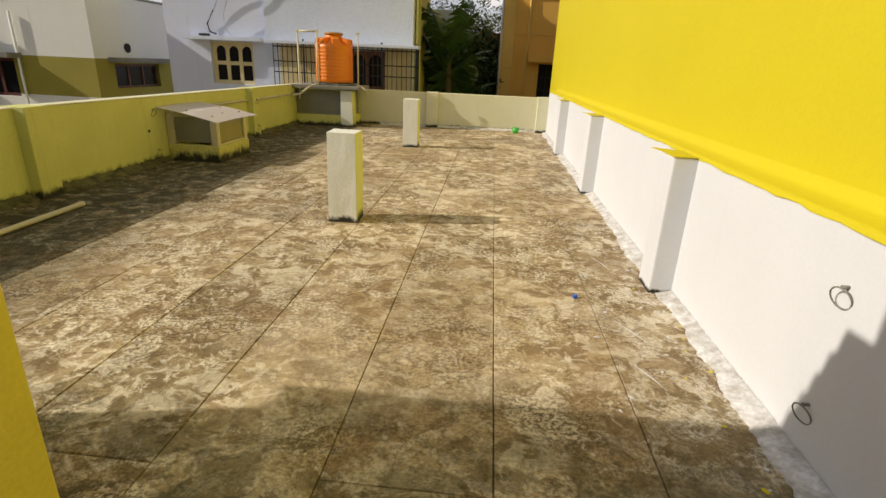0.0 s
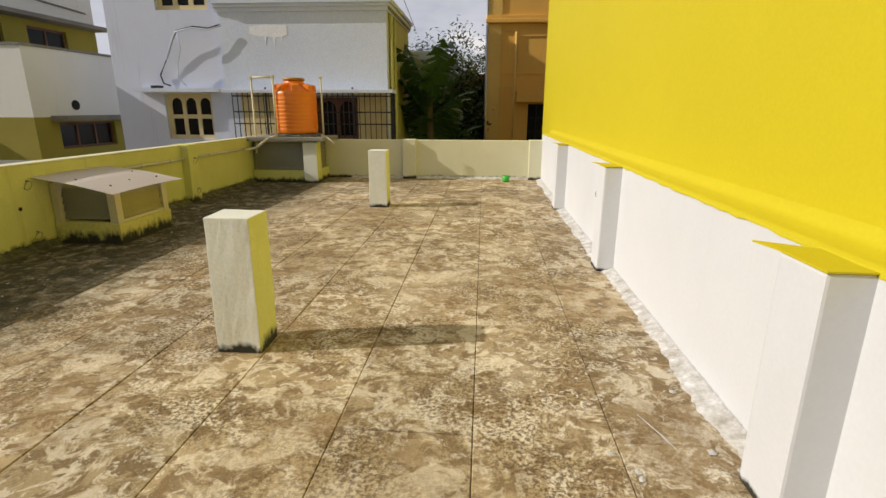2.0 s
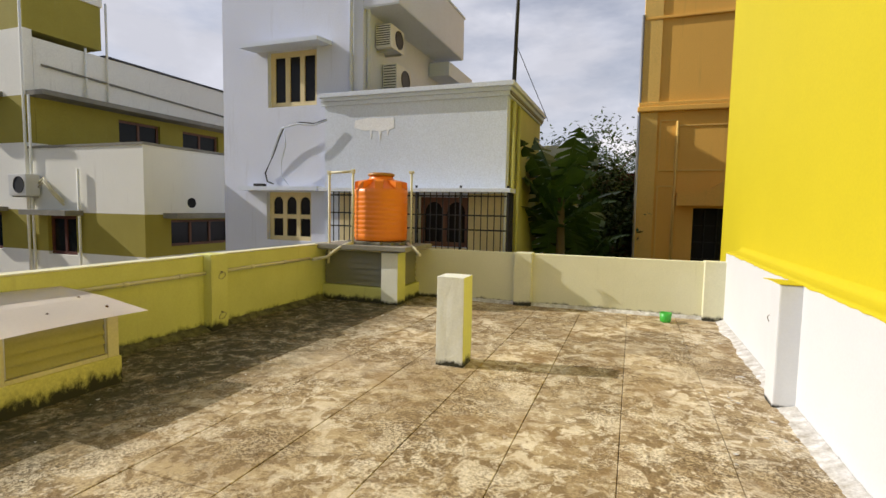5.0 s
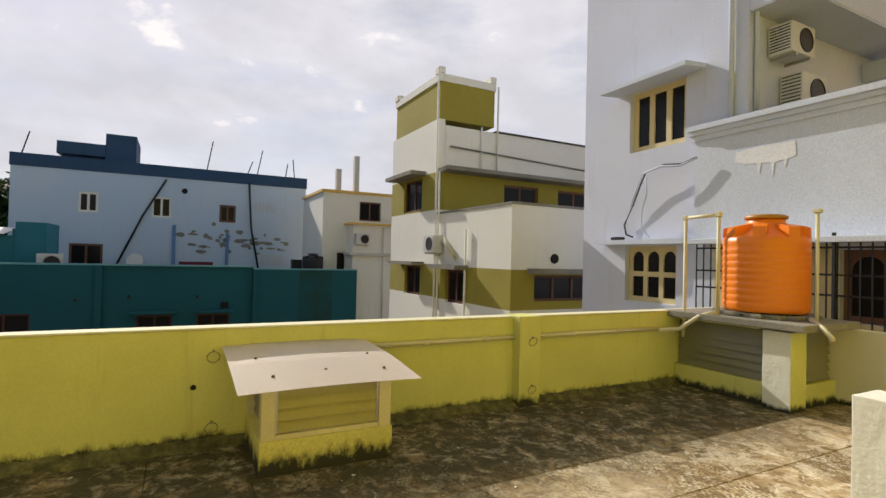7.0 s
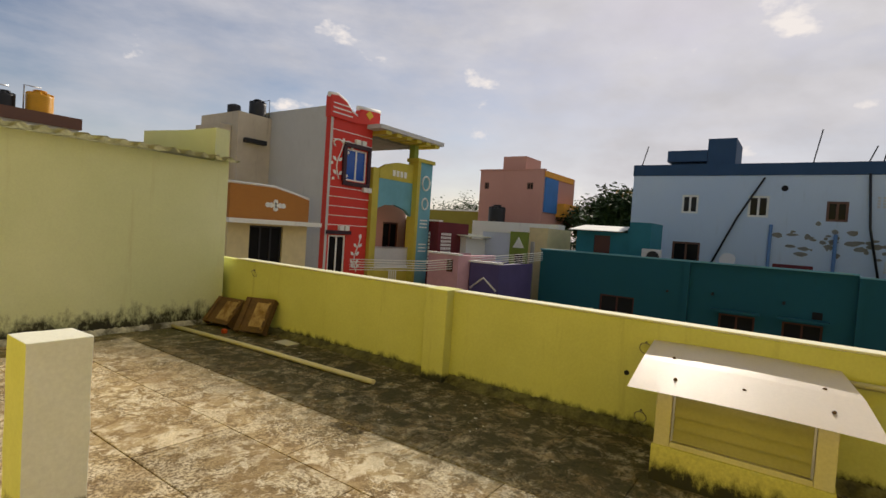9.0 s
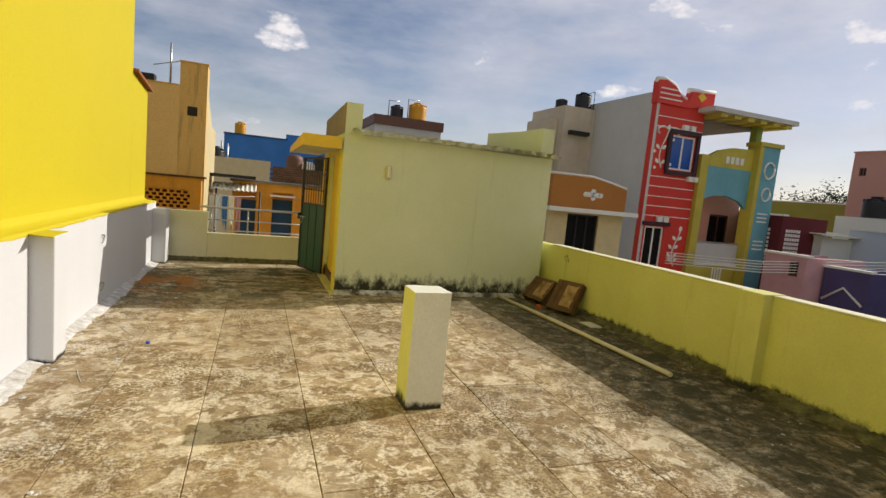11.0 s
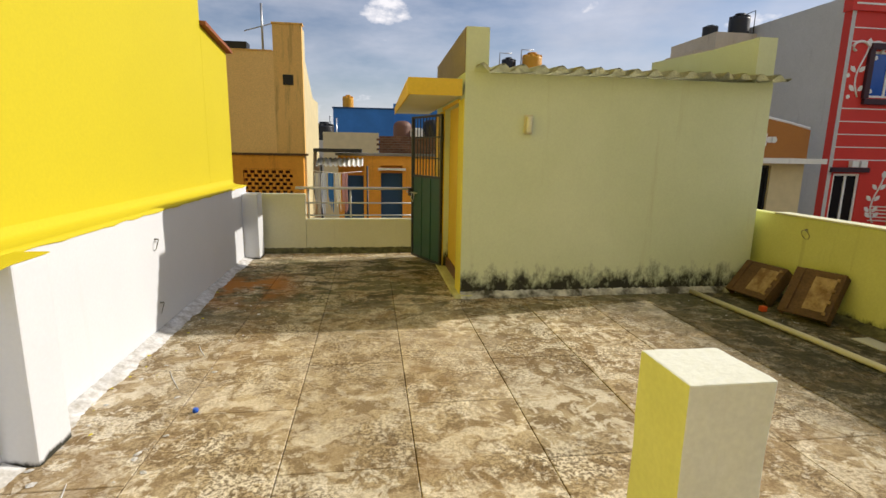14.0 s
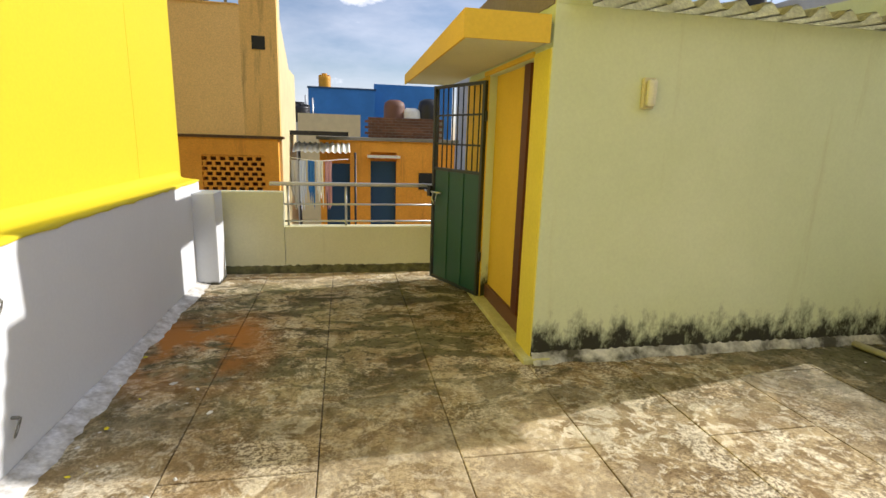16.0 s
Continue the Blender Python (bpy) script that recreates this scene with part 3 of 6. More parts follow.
def pillar(name, x, y, h, lab, seed):
    ob = solid(name, rough_block(x, x + 0.29, y, y + 0.28, -0.03, h, seed), M_PILLAR, lab, "pillar")
    ob.data.materials.append(M_BOUNCESIDE)
    for f in ob.data.polygons:
        if f.normal.x > 0.75:
            f.material_index = 1
    return ob


# side facing the yellow house: its bounced light is put into the colour
M_BOUNCESIDE = surf("pillar_side_yellow_bounce", (0.70, 0.70, 0.22), (0.63, 0.63, 0.19), grain=0.04, big=2.0, mould=True, mould_h=0.14, rough=0.8, bump=0.2, bump_scale=18)
M_PILLAR = surf("pale_pillar_paint", (0.78, 0.79, 0.72), (0.73, 0.74, 0.66), grain=0.05, big=2.5, streak=(0.55, 0.52, 0.36), streak_amt=0.08, mould=True, mould_h=0.09, rough=0.85, bump=0.4, bump_scale=34)
pillar("pillar", -1.24, 5.15, 0.90, "short square pale pillar, yellow bounce light painted on one side", 1)
pillar("pillar", -1.36, 10.30, 0.91, "short square pale pillar, bounce light painted on one side, mouldy foot", 2)

# ---- louvred roof ventilator ----
M_CURB = surf("mouldy_lime_paint", (0.66, 0.62, 0.20), (0.56, 0.53, 0.16), big=3, mould=True, mould_h=0.21, rough=0.85, bump=0.15)
vent = thing("roof_ventilator", "lime green louvred ventilator with a pale sheet cover beside the parapet", "ventilator")
VX0, VX1, VY0, VY1 = XW + 0.01, -3.74, 7.70, 8.70
for q in ((VX0, VX1 - 0.121, VY0, VY0 + 0.12), (VX0, VX1 - 0.121, VY1 - 0.12, VY1), (VX1 - 0.12, VX1, VY0, VY1)):
    part("curb", bx(*q, -0.03, 0.24, 0.006), M_CURB, vent, "lime curb with black mould at its foot")
for y in (VY0 + 0.01, VY1 - 0.11):
    part("post", bx(VX1 - 0.115, VX1 - 0.015, y, y + 0.10, 0.24, 0.60, 0.006), M_VENTFRAME, vent)
    part("post", bx(VX0, VX0 + 0.09, y, y + 0.10, 0.24, 0.70, 0.006), M_VENTFRAME, vent)
part("sill", bx(VX1 - 0.10, VX1 - 0.02, VY0 + 0.112, VY1 - 0.112, 0.241, 0.275, 0.004), M_VENTFRAME, vent)
for k in range(4):
    z = 0.285 + k * 0.085
    bm = prism([(VX1 - 0.035, z), (VX1 - 0.030, z), (VX1 - 0.062, z + 0.10), (VX1 - 0.067, z + 0.10)], "y", VY0 + 0.125, VY1 - 0.125)
    part("louvre", bm, M_GLASSLAT, vent, "dusty glass louvre")
    for y, s in ((VY0 + 0.02, 1), (VY1 - 0.02, -1)):
        bm = prism([(y + 0.035 * s, z), (y + 0.030 * s, z), (y + 0.062 * s, z + 0.10), (y + 0.067 * s, z + 0.10)], "x", VX0 + 0.095, VX1 - 0.12)
        part("louvre", bm, M_GREYLAT, vent, "dusty glass louvre")
for y in (VY0 + 0.113, VY1 - 0.125):
    part("louvre_clip", bx(VX1 - 0.05, VX1 - 0.03, y, y + 0.012, 0.28, 0.60), M_STEEL, vent)
# cover sheet, dipping towards the terrace
bm = bmesh.new()
n_u = 12
rows = []
for i in range(n_u + 1):
    y = 7.54 + 1.36 * i / n_u
    arch = 0.012 * math.sin(math.pi * i / n_u)
    rows.append([bm.verts.new(q) for q in ((XW + 0.005, 7.50 + 1.22 * i / n_u, 0.80 + arch), (-4.1, 7.52 + 1.30 * i / n_u, 0.725 + arch), (-3.64, y, 0.615 + arch))])
for a, b in zip(rows, rows[1:]):
    for k in range(2):
        bm.faces.new((a[k], a[k + 1], b[k + 1], b[k]))
bmesh.ops.solidify(bm, geom=bm.faces[:], thickness=0.008)
part("cover_sheet", bm, M_SHEET, vent, "pale pinkish fibre sheet cover")
for y, x in ((7.72, -4.2), (7.80, -3.85), (8.2, -3.9), (8.62, -4.15), (8.66, -3.85)):
    z = 0.80 + (x - XW) / (-3.64 - XW) * (0.615 - 0.80) + 0.012
    part("screw", add_lathe(bmesh.new(), x, y, [(0.012, z - 0.01), (0.012, z + 0.012), (0.004, z + 0.018)], 8), M_RUSTY, vent)

# ---- tank stand in the corner, with the tank and its pipes ----
stand = thing("tank_stand", "masonry stand with louvred sides and a white pillar", "stand")
SX1, SY0 = -3.08, 12.98
post = part("pillar", rough_block(SX1 - 0.30, SX1, SY0, SY0 + 0.30, -0.03, 0.86, 3, 0.004), M_PILLAR, stand, "white corner pillar, bounce light painted on one side")
# east side again carries the yellow house's bounced light as colour
post.data.materials.append(M_BOUNCESIDE)
for f in post.data.polygons:
    if f.normal.x > 0.75:
        f.material_index = 1
part("plinth", bx(XW + 0.004, SX1 - 0.305, SY0 + 0.05, SY0 + 0.19, -0.03, 0.26, 0.008), M_LIME, stand)
part("plinth", bx(SX1 - 0.19, SX1 - 0.05, SY0 + 0.305, YN - 0.004, -0.03, 0.26, 0.008), M_LIME, stand)
for k in range(6):
    z = 0.27 + k * 0.095
    bm = prism([(SY0 + 0.10, z), (SY0 + 0.106, z), (SY0 + 0.14, z + 0.11), (SY0 + 0.134, z + 0.11)], "x", XW + 0.03, SX1 - 0.31)
    part("louvre", bm, M_GREYLAT, stand, "dusty grey louvre")
    bm = prism([(SX1 - 0.10, z), (SX1 - 0.106, z), (SX1 - 0.14, z + 0.11), (SX1 - 0.134, z + 0.11)], "y", SY0 + 0.31, YN - 0.03)
    part("louvre", bm, M_GREYLAT, stand)
part("top_slab", bx(XW - 0.05, SX1 + 0.18, SY0 - 0.10, YN + 0.02, 0.885, 0.965, 0.012), M_CONC, stand, "rough concrete slab")
part("sheet_edge", bx(XW + 0.02, SX1 - 0.33, SY0 - 0.02, SY0 + 0.22, 0.862, 0.884), M_ASBESTOS, stand)


def water_tank(name, x, y, z, r, h, mat, lid, label, ribs=9):
    t = thing(name, label, "water tank", at=(0, 0, 0))
    prof = [(r * 0.97, z)]
    for k in range(ribs):
        a = z + 0.03 * h + k * 0.62 * h / ribs
        s = 0.62 * h / ribs
        prof += [(r * 0.985, a), (r, a + s * 0.35), (r, a + s * 0.75), (r * 0.985, a + s * 0.95)]
    prof += [(r, z + 0.68 * h), (r, z + 0.75 * h), (r * 0.90, z + 0.77 * h), (r * 0.66, z + 0.83 * h), (r * 0.50, z + 0.90 * h), (r * 0.44, z + 0.925 * h), (r * 0.44, z + 0.95 * h)]
    part("body", add_lathe(bmesh.new(), x, y, prof, 40), mat, t)
    for k in range(8):
        a = (k + 0.5) * math.tau / 8
        bm = prism([(r * 0.5, z + 0.75 * h), (r * 0.985, z + 0.745 * h), (r * 0.975, z + 0.86 * h), (r * 0.85, z + 0.875 * h), (r * 0.5, z + 0.90 * h)], "y", -0.15 * r, 0.15 * r)
        bmesh.ops.transform(bm, matrix=pose(x, y, 0, 0, 0, math.degrees(a)), verts=bm.verts[:])
        part("shoulder_rib", bm, mat, t)
    part("lid", add_lathe(bmesh.new(), x, y, [(r * 0.48, z + 0.952 * h), (r * 0.50, z + 0.96 * h), (r * 0.50, z + 0.985 * h), (r * 0.40, z + h)], 28), lid, t, "screw lid")
    return t


water_tank("water_tank", -3.66, 13.50, 1.03, 0.46, 1.16, M_TANK, M_TANKLID, "bright orange ribbed plastic water tank on its stand")
bm = bmesh.new()
rr = random.Random(4)
for k in range(14):
    a = k * math.tau / 14
    add_box(bm, -3.66 + 0.42 * math.cos(a) - 0.13, -3.66 + 0.42 * math.cos(a) + 0.13, 13.5 + 0.36 * math.sin(a) - 0.11, 13.5 + 0.36 * math.sin(a) + 0.11, 0.966, 1.03 + rr.uniform(-0.02, 0.0), 0.015)
solid("tank_packing", bm, M_CONC, "ring of rough mortar and stones under the water tank", "mortar", "stuff")
pipes = thing("water_pipes", "cream plastic water pipes rising beside the tank", "pipes")
part("riser", tube([(-4.42, 13.02, 0.62), (-4.40, 13.02, 0.80), (-4.40, 13.02, 2.16)], 0.022), M_PVC, pipes)
part("cross_pipe", tube([(-4.40, 13.02, 2.17), (-3.92, 12.98, 2.18)], 0.022), M_PVC, pipes)
part("riser", tube([(-3.92, 12.985, 2.20), (-3.92, 12.985, 0.97)], 0.022), M_PVC, pipes)
part("riser", tube([(-3.02, 13.35, 0.95), (-3.02, 13.35, 2.17)], 0.02), M_PVC, pipes)
part("elbow", bx(-3.95, -3.89, 12.955, 13.015, 2.15, 2.22, 0.01), M_PVC, pipes)
part("elbow", bx(-4.43, -4.37, 12.99, 13.05, 2.14, 2.20, 0.01), M_PVC, pipes)
part("cap", bx(-3.06, -2.98, 13.32, 13.38, 2.165, 2.21, 0.01), M_PVC, pipes)
part("drain_pipe", tube([(-3.9, 12.93, 1.0), (-4.1, 12.90, 0.93), (-4.36, 12.88, 0.74), (-4.45, 12.6, 0.72)], 0.028), M_PVC, pipes)
part("overflow_pipe", tube([(-3.05, 13.3, 1.0), (-2.86, 13.15, 0.93), (-2.72, 13.05, 0.84)], 0.026), M_PVC, pipes)
wpipe = thing("wall_pipe", "cream plastic pipe clipped along the west parapet", "pipe")
part("pipe", tube([(XW + 0.05, 8.75, 0.735), (XW + 0.05, 10.40, 0.735)], 0.022), M_PVC, wpipe)
part("pipe", tube([(XW + 0.05, 10.72, 0.735), (XW + 0.05, 12.6, 0.735)], 0.022), M_PVC, wpipe)
for y in (9.3, 10.0, 11.2, 11.9):
    part("coupling", tube([(XW + 0.05, y, 0.735), (XW + 0.05, y + 0.07, 0.735)], 0.028), M_PVC, wpipe)


# ---- iron rings in the walls ----
def ring(face, plane, u, z, tilt=0.0, r=0.048):
    bm = bmesh.new()
    pts = []
    for k in range(21):
        a = k * math.tau / 20
        pts.append(fpt(face, plane, u + r * math.cos(a), -0.018 - 0.02 * math.sin(a + tilt), z - r + r * math.sin(a)))
    add_tube(bm, pts, 0.0038, 6, False)
    t = thing("tether_ring", "thin wire ring hanging from the wall", "ring", "rings in the parapets")
    part("ring", bm, M_RING, t)
    part("staple", tube([fpt(face, plane, u, 0.01, z + 0.004), fpt(face, plane, u, -0.03, z + 0.004)], 0.008, 6), M_RING, t)


M_RING = plain("weathered_wire", (0.22, 0.21, 0.17), 0.6)
for y, z in ((7.44, 0.765), (7.44, 0.19), (2.02, 0.82)):
    ring("E", XW, y, z)
for z in (0.735, 0.22):
    ring("E", XW + 0.13, 10.58, z, 0.4, 0.045)
for y, z in ((2.24, 0.80), (2.24, 0.25), (8.0, 0.66), (7.9, 0.16), (11.2, 0.62)):
    ring("W", XE, y, z, 0.8, 0.044)
solid("wall_hole", tube([(XW - 0.03, 7.30, 0.48), (XW + 0.006, 7.30, 0.48)], 0.022, 12), M_DARK, "dark stub of a pipe hole in the parapet", "pipe stub")

# ---- stair room ----
EX, WX, NY, SY = -0.97, -4.42, 1.43, -0.78
ROOF = 2.36
M_GABLE = surf("mauve_grey_facing", (0.28, 0.22, 0.19), (0.22, 0.175, 0.15), rough=0.9, bump=0.2)
stair_room = thing("stair_room", "pale green stair room with a corrugated roof and yellow doorway", "room", kind="structure")
part("wall", bx(WX, EX, NY - 0.14, NY, -0.03, ROOF, 0.006), M_SHED, stair_room, "pale green wall with black mould at its foot")
part("wall", wall_holes("E", EX, 0.14, SY, NY - 0.141, -0.03, ROOF, [(0.02, 1.13, 0.0, 2.08)]), M_SHED, stair_room)
part("wall", bx(WX, WX + 0.14, SY, NY - 0.141, -0.03, ROOF), M_SHED, stair_room)
part("wall", bx(WX + 0.141, EX - 0.141, SY, SY + 0.14, -0.03, ROOF), M_SHED, stair_room)
# gable parapets, which rise towards the south
bm = prism([(NY, ROOF), (NY, 2.79), (SY, 2.74), (SY, ROOF)], "x", EX - 0.24, EX - 0.004)
part("gable_parapet", bm, M_SHED, stair_room)
# thin facing, darker than the gable it covers
bm = prism([(NY - 0.02, ROOF), (NY - 0.02, 2.785), (SY, 2.735), (SY, ROOF)], "x", EX - 0.003, EX + 0.006)
part("gable_render", bm, M_GABLE, stair_room, "thin mauve-grey facing, darker than the gable")
bm = prism([(NY - 0.02, ROOF), (NY - 0.02, 2.84), (0.6, 2.85), (SY, 2.92), (SY, ROOF)], "x", WX, WX + 0.22)
part("gable_parapet", bm, M_SHED, stair_room)
bm = bmesh.new()
cols, r0 = 136, []
for i in range(cols + 1):
    x = EX - 0.10 + (WX - EX + 0.02) * i / cols
    w = 0.036 * math.sin(i * math.tau / 8)
    r0.append([bm.verts.new((x, NY + 0.16, ROOF + 0.036 + w)), bm.verts.new((x, NY - 0.35, ROOF + 0.075 + w)), bm.verts.new((x, SY, ROOF + 0.22 + w))])
for a, b in zip(r0, r0[1:]):
    for k in range(2):
        bm.faces.new((a[k], b[k], b[k + 1], a[k + 1])).smooth = True
bmesh.ops.solidify(bm, geom=bm.faces[:], thickness=0.008)
# shared eave sheet sits between the gables at the back and over the wall in front
part("corrugated_roof", bm, M_ASBESTOS, stair_room, "weathered corrugated roof sheet")
# doorway
part("door_column", bx(EX - 0.12, EX + 0.012, 1.14, NY - 0.006, -0.03, 2.10, 0.004), M_YCOL, stair_room, "yellow painted column")
part("door_frame", bx(EX - 0.0695, EX - 0.045, 0.80, 0.93, 0.16, 2.08), M_DARKRED, stair_room, "dark red door frame")
part("inner_wall", bx(EX - 0.30, EX - 0.07, 0.021, 1.072, 0.16, 2.08), M_YTRIM, stair_room, "golden yellow inner wall")
part("jamb", bx(EX - 0.02, EX + 0.012, SY + 0.01, 0.018, 0.036, 2.08, 0.004), M_YTRIM, stair_room)
part("lintel", bx(EX - 0.10, EX + 0.02, -0.1, 1.13, 2.085, 2.12), M_YTRIM, stair_room)
part("threshold", bx(EX - 0.13, EX + 0.07, SY - 0.02, NY + 0.05, -0.03, 0.035, 0.01), M_KERB, stair_room, "mossy threshold kerb")
part("step", bx(EX - 0.30, EX - 0.04, 0.021, 1.072, 0.0355, 0.159), M_BROWN, stair_room, "brown painted step")
bm = prism([(1.44, 2.13), (1.44, 2.27), (-1.62, 2.22), (-1.62, 2.14)], "x", EX + 0.031, EX + 0.56)
part("porch_slab", bm, M_CREAM, stair_room, "sloping concrete canopy")
part("porch_fascia", bx(EX + 0.031, EX + 0.577, 1.442, 1.457, 2.12, 2.285), M_YTRIM, stair_room, "golden yellow fascia")
bm = prism([(1.4415, 2.12), (1.4415, 2.285), (-1.64, 2.235), (-1.64, 2.13)], "x", EX + 0.561, EX + 0.576)
part("porch_fascia", bm, M_YTRIM, stair_room)

ragged("skirting_stair_room", "S", NY, WX + 0.1, EX, 0.05, 0.035, 0.07, M_CHIP, "chipped white plaster at the wall's foot", seed=33)
# gate, standing half open
gate = thing("metal_gate", "bottle green sheet metal gate with barred top, standing open", "gate", at=(EX + 0.03, 0.03, 0.04))
gate.rotation_euler = (0, 0, radians(23))
def gpart(name, bm, mat, lab=""):
    return part(name, bm, mat, gate, lab)
GW, GH, GM = 0.84, 2.0, 1.16
for a in (0.0, GW - 0.035):
    gpart("stile", bx(-0.018, 0.018, -a - 0.035, -a, 0, GH, 0.003), M_GATEBAR)
for z in (0.0, GM, GH - 0.03):
    gpart("rail", bx(-0.016, 0.016, -GW + 0.036, -0.036, z, z + 0.03, 0.003), M_GATEBAR)
for k in range(3):
    a = 0.036 + k * (GW - 0.072) / 3
    gpart("sheet_panel", bx(-0.006, 0.004, -a - (GW - 0.072) / 3 + 0.012, -a - 0.012, 0.03, GM, 0.002), M_GATE, "green sheet panel")
    if k:
        gpart("rib", bx(-0.014, 0.014, -a - 0.012, -a + 0.012, 0.03, GM, 0.003), M_GATE)
for k in range(9):
    a = 0.09 + k * (GW - 0.16) / 8
    gpart("bar", tube([(0, -a, GM + 0.03), (0, -a, GH - 0.03)], 0.007, 6), M_GATEBAR)
for z in (1.42, 1.70):
    gpart("cross_bar", bx(-0.004, 0.004, -GW + 0.036, -0.036, z, z + 0.018), M_GATEBAR)
gpart("bolt", tube([(0.035, -GW - 0.10, 0.93), (0.035, -GW + 0.20, 0.93)], 0.011), M_STEEL, "steel sliding bolt")
gpart("bolt_handle", tube([(0.035, -GW + 0.06, 0.93), (0.06, -GW + 0.07, 0.86), (0.045, -GW + 0.10, 0.80), (0.035, -GW + 0.13, 0.93)], 0.008), M_STEEL)
gpart("lock_box", bx(0.015, 0.05, -GW - 0.04, -GW + 0.02, 0.88, 0.99, 0.004), M_IRON)
for z in (0.35, 1.65):
    gpart("hinge", tube([(0.0, 0.012, z), (0.0, 0.012, z + 0.09)], 0.013), M_GATEBAR)

# wall lamp
lamp = thing("bulkhead_lamp", "small cream oval bulkhead lamp on the stair room wall", "lamp")
bm = bx(-1.69, -1.60, NY, NY + 0.03, 1.755, 1.955, 0.012)
part("base", bm, M_VENTFRAME, lamp)
bm = bx(-1.678, -1.612, NY + 0.031, NY + 0.075, 1.768, 1.942, 0.025)
M_LAMPG = plain("cream_lamp_glass", (0.80, 0.76, 0.52), 0.25)
part("cover", bm, M_LAMPG, lamp, "frosted cover, unlit")

# ---- loose things on the terrace ----
solid("loose_pipe", tube([(-3.66, 1.50, 0.03), (-3.77, 3.0, 0.03), (-3.85, 5.07, 0.03)], 0.026, 10), M_PVC, "long cream plastic pipe lying on the floor", "pipe")


def scrap(at, w, h, d, lean, turn, label):
    t = thing("broken_cabinet", label, "cabinet", "rotten boards", at=at)
    t.rotation_euler = (radians(lean), 0, radians(turn))
    part("face_board", bx(-w / 2, w / 2, -0.012, 0.012, 0, h, 0.005), M_RUSTY, t)
    part("veneer", bx(-w * 0.05, w * 0.38, -0.0165, -0.0125, h * 0.15, h * 0.86, 0.001), M_TANBOARD, t, "peeling pale veneer")
    part("side_board", bx(w / 2 - 0.02, w / 2, 0.013, d, 0, h, 0.004), M_RUSTY, t)
    part("side_board", bx(-w / 2, -w / 2 + 0.02, 0.013, d, 0, h, 0.004), M_RUSTY, t)
    part("top_board", bx(-w / 2 + 0.021, w / 2 - 0.021, 0.013, d, h - 0.02, h, 0.004), M_RUSTY, t)
    part("batten", bx(-w / 2 + 0.05, -w / 2 + 0.09, -0.03, -0.013, 0.02, h - 0.02, 0.004), M_RUSTY, t)
    for k in range(4):
        part("knob", bx(w / 2 - 0.06, w / 2 - 0.03, -0.03, -0.013, 0.05 + k * h * 0.24, 0.08 + k * h * 0.24, 0.006), M_TANBOARD, t)
    return t


scrap((-4.10, 1.80, 0.07), 0.52, 0.42, 0.12, -40, 98, "rotten brown wooden cabinet leaning by the wall")
scrap((-4.14, 2.52, 0.06), 0.44, 0.50, 0.10, -34, 112, "rotten brown cabinet door with pale studs")
solid("paper_scrap", bx(-4.38, -4.2, 3.0, 3.28, 0.0, 0.012, 0.004), M_PAPER, "crumpled dirty white paper on the floor", "litter")
solid("plastic_cup", bx(-4.04, -3.98, 2.16, 2.22, 0.0, 0.06, 0.012), M_REDP, "small orange-red plastic cup lying by the boards", "cup")
cup = add_lathe(bmesh.new(), 0.98, 13.55, [(0.06, 0.0), (0.075, 0.02), (0.085, 0.14), (0.078, 0.14), (0.06, 0.03)], 16)
solid("green_cup", cup, M_GREENCUP, "bright green plastic cup on the floor", "cup")
solid("bottle_cap", add_lathe(bmesh.new(), 1.04, 3.72, [(0.014, 0.0), (0.017, 0.004), (0.017, 0.02), (0.012, 0.025)], 14), M_BLUECAP, "blue plastic bottle cap in a slab joint", "cap")


def specks(name, mat, n, xr, yr, size, label, seed, z=0.001):
    """Flat irregular chips and splashes lying on the slabs."""
    r = random.Random(seed)
    verts, faces = [], []
    for k in range(n):
        x, y, s0 = r.uniform(*xr), r.uniform(*yr), size * r.uniform(0.4, 1.5) ** 2
        m = r.choice((5, 6, 7, 8))
        st, ang = r.uniform(0.4, 1.0), r.uniform(0, math.tau)
        b = len(verts)
        h = z + 0.004 * r.random()
        for i in range(m):
            a = i * math.tau / m
            q = s0 * r.uniform(0.55, 1.0)
            u, v = q * math.cos(a), q * math.sin(a) * st
            verts.append((x + u * math.cos(ang) - v * math.sin(ang), y + u * math.sin(ang) + v * math.cos(ang), h))
        verts.append((x, y, h + s0 * 0.25))
        faces += [(b + i, b + (i + 1) % m, b + m) for i in range(m)]
    me = bpy.data.meshes.new(name)
    me.from_pydata(verts, [], faces)
    me.materials.append(mat)
    return tagged(new(name, me), label, "debris", kind="stuff")


specks("plaster_chips", M_PAPER, 160, (-4.4, -2.6), (1.6, 13.0), 0.011, "white plaster chips scattered on the mossy floor", 3)
specks("white_paint_drops", M_SPLASH, 150, (1.05, 1.68), (1.0, 13.8), 0.016, "drops of white wall paint on the slabs", 4)
specks("yellow_paint_drops", M_YELLOW, 26, (1.45, 1.74), (0.9, 4.0), 0.011, "drops of yellow paint at the wall's foot", 5, 0.012)
bm = bmesh.new()
for x, y, a, ln in ((1.33, 3.25, 62, 0.34), (1.36, 4.5, 70, 0.30), (1.30, 2.75, 64, 0.26)):
    d = Vector((math.cos(radians(a)), -math.sin(radians(a)), 0)) * ln / 2
    c = Vector((x, y, 0.0015))
    add_tube(bm, [c - d, c + d * 0.2 + Vector((0.006, 0, 0)), c + d], [0.002, 0.004, 0.002], 5)
tagged(make("paint_streaks", bm, M_SPLASH), "brushed streaks of white paint on slabs", "debris", kind="stuff")


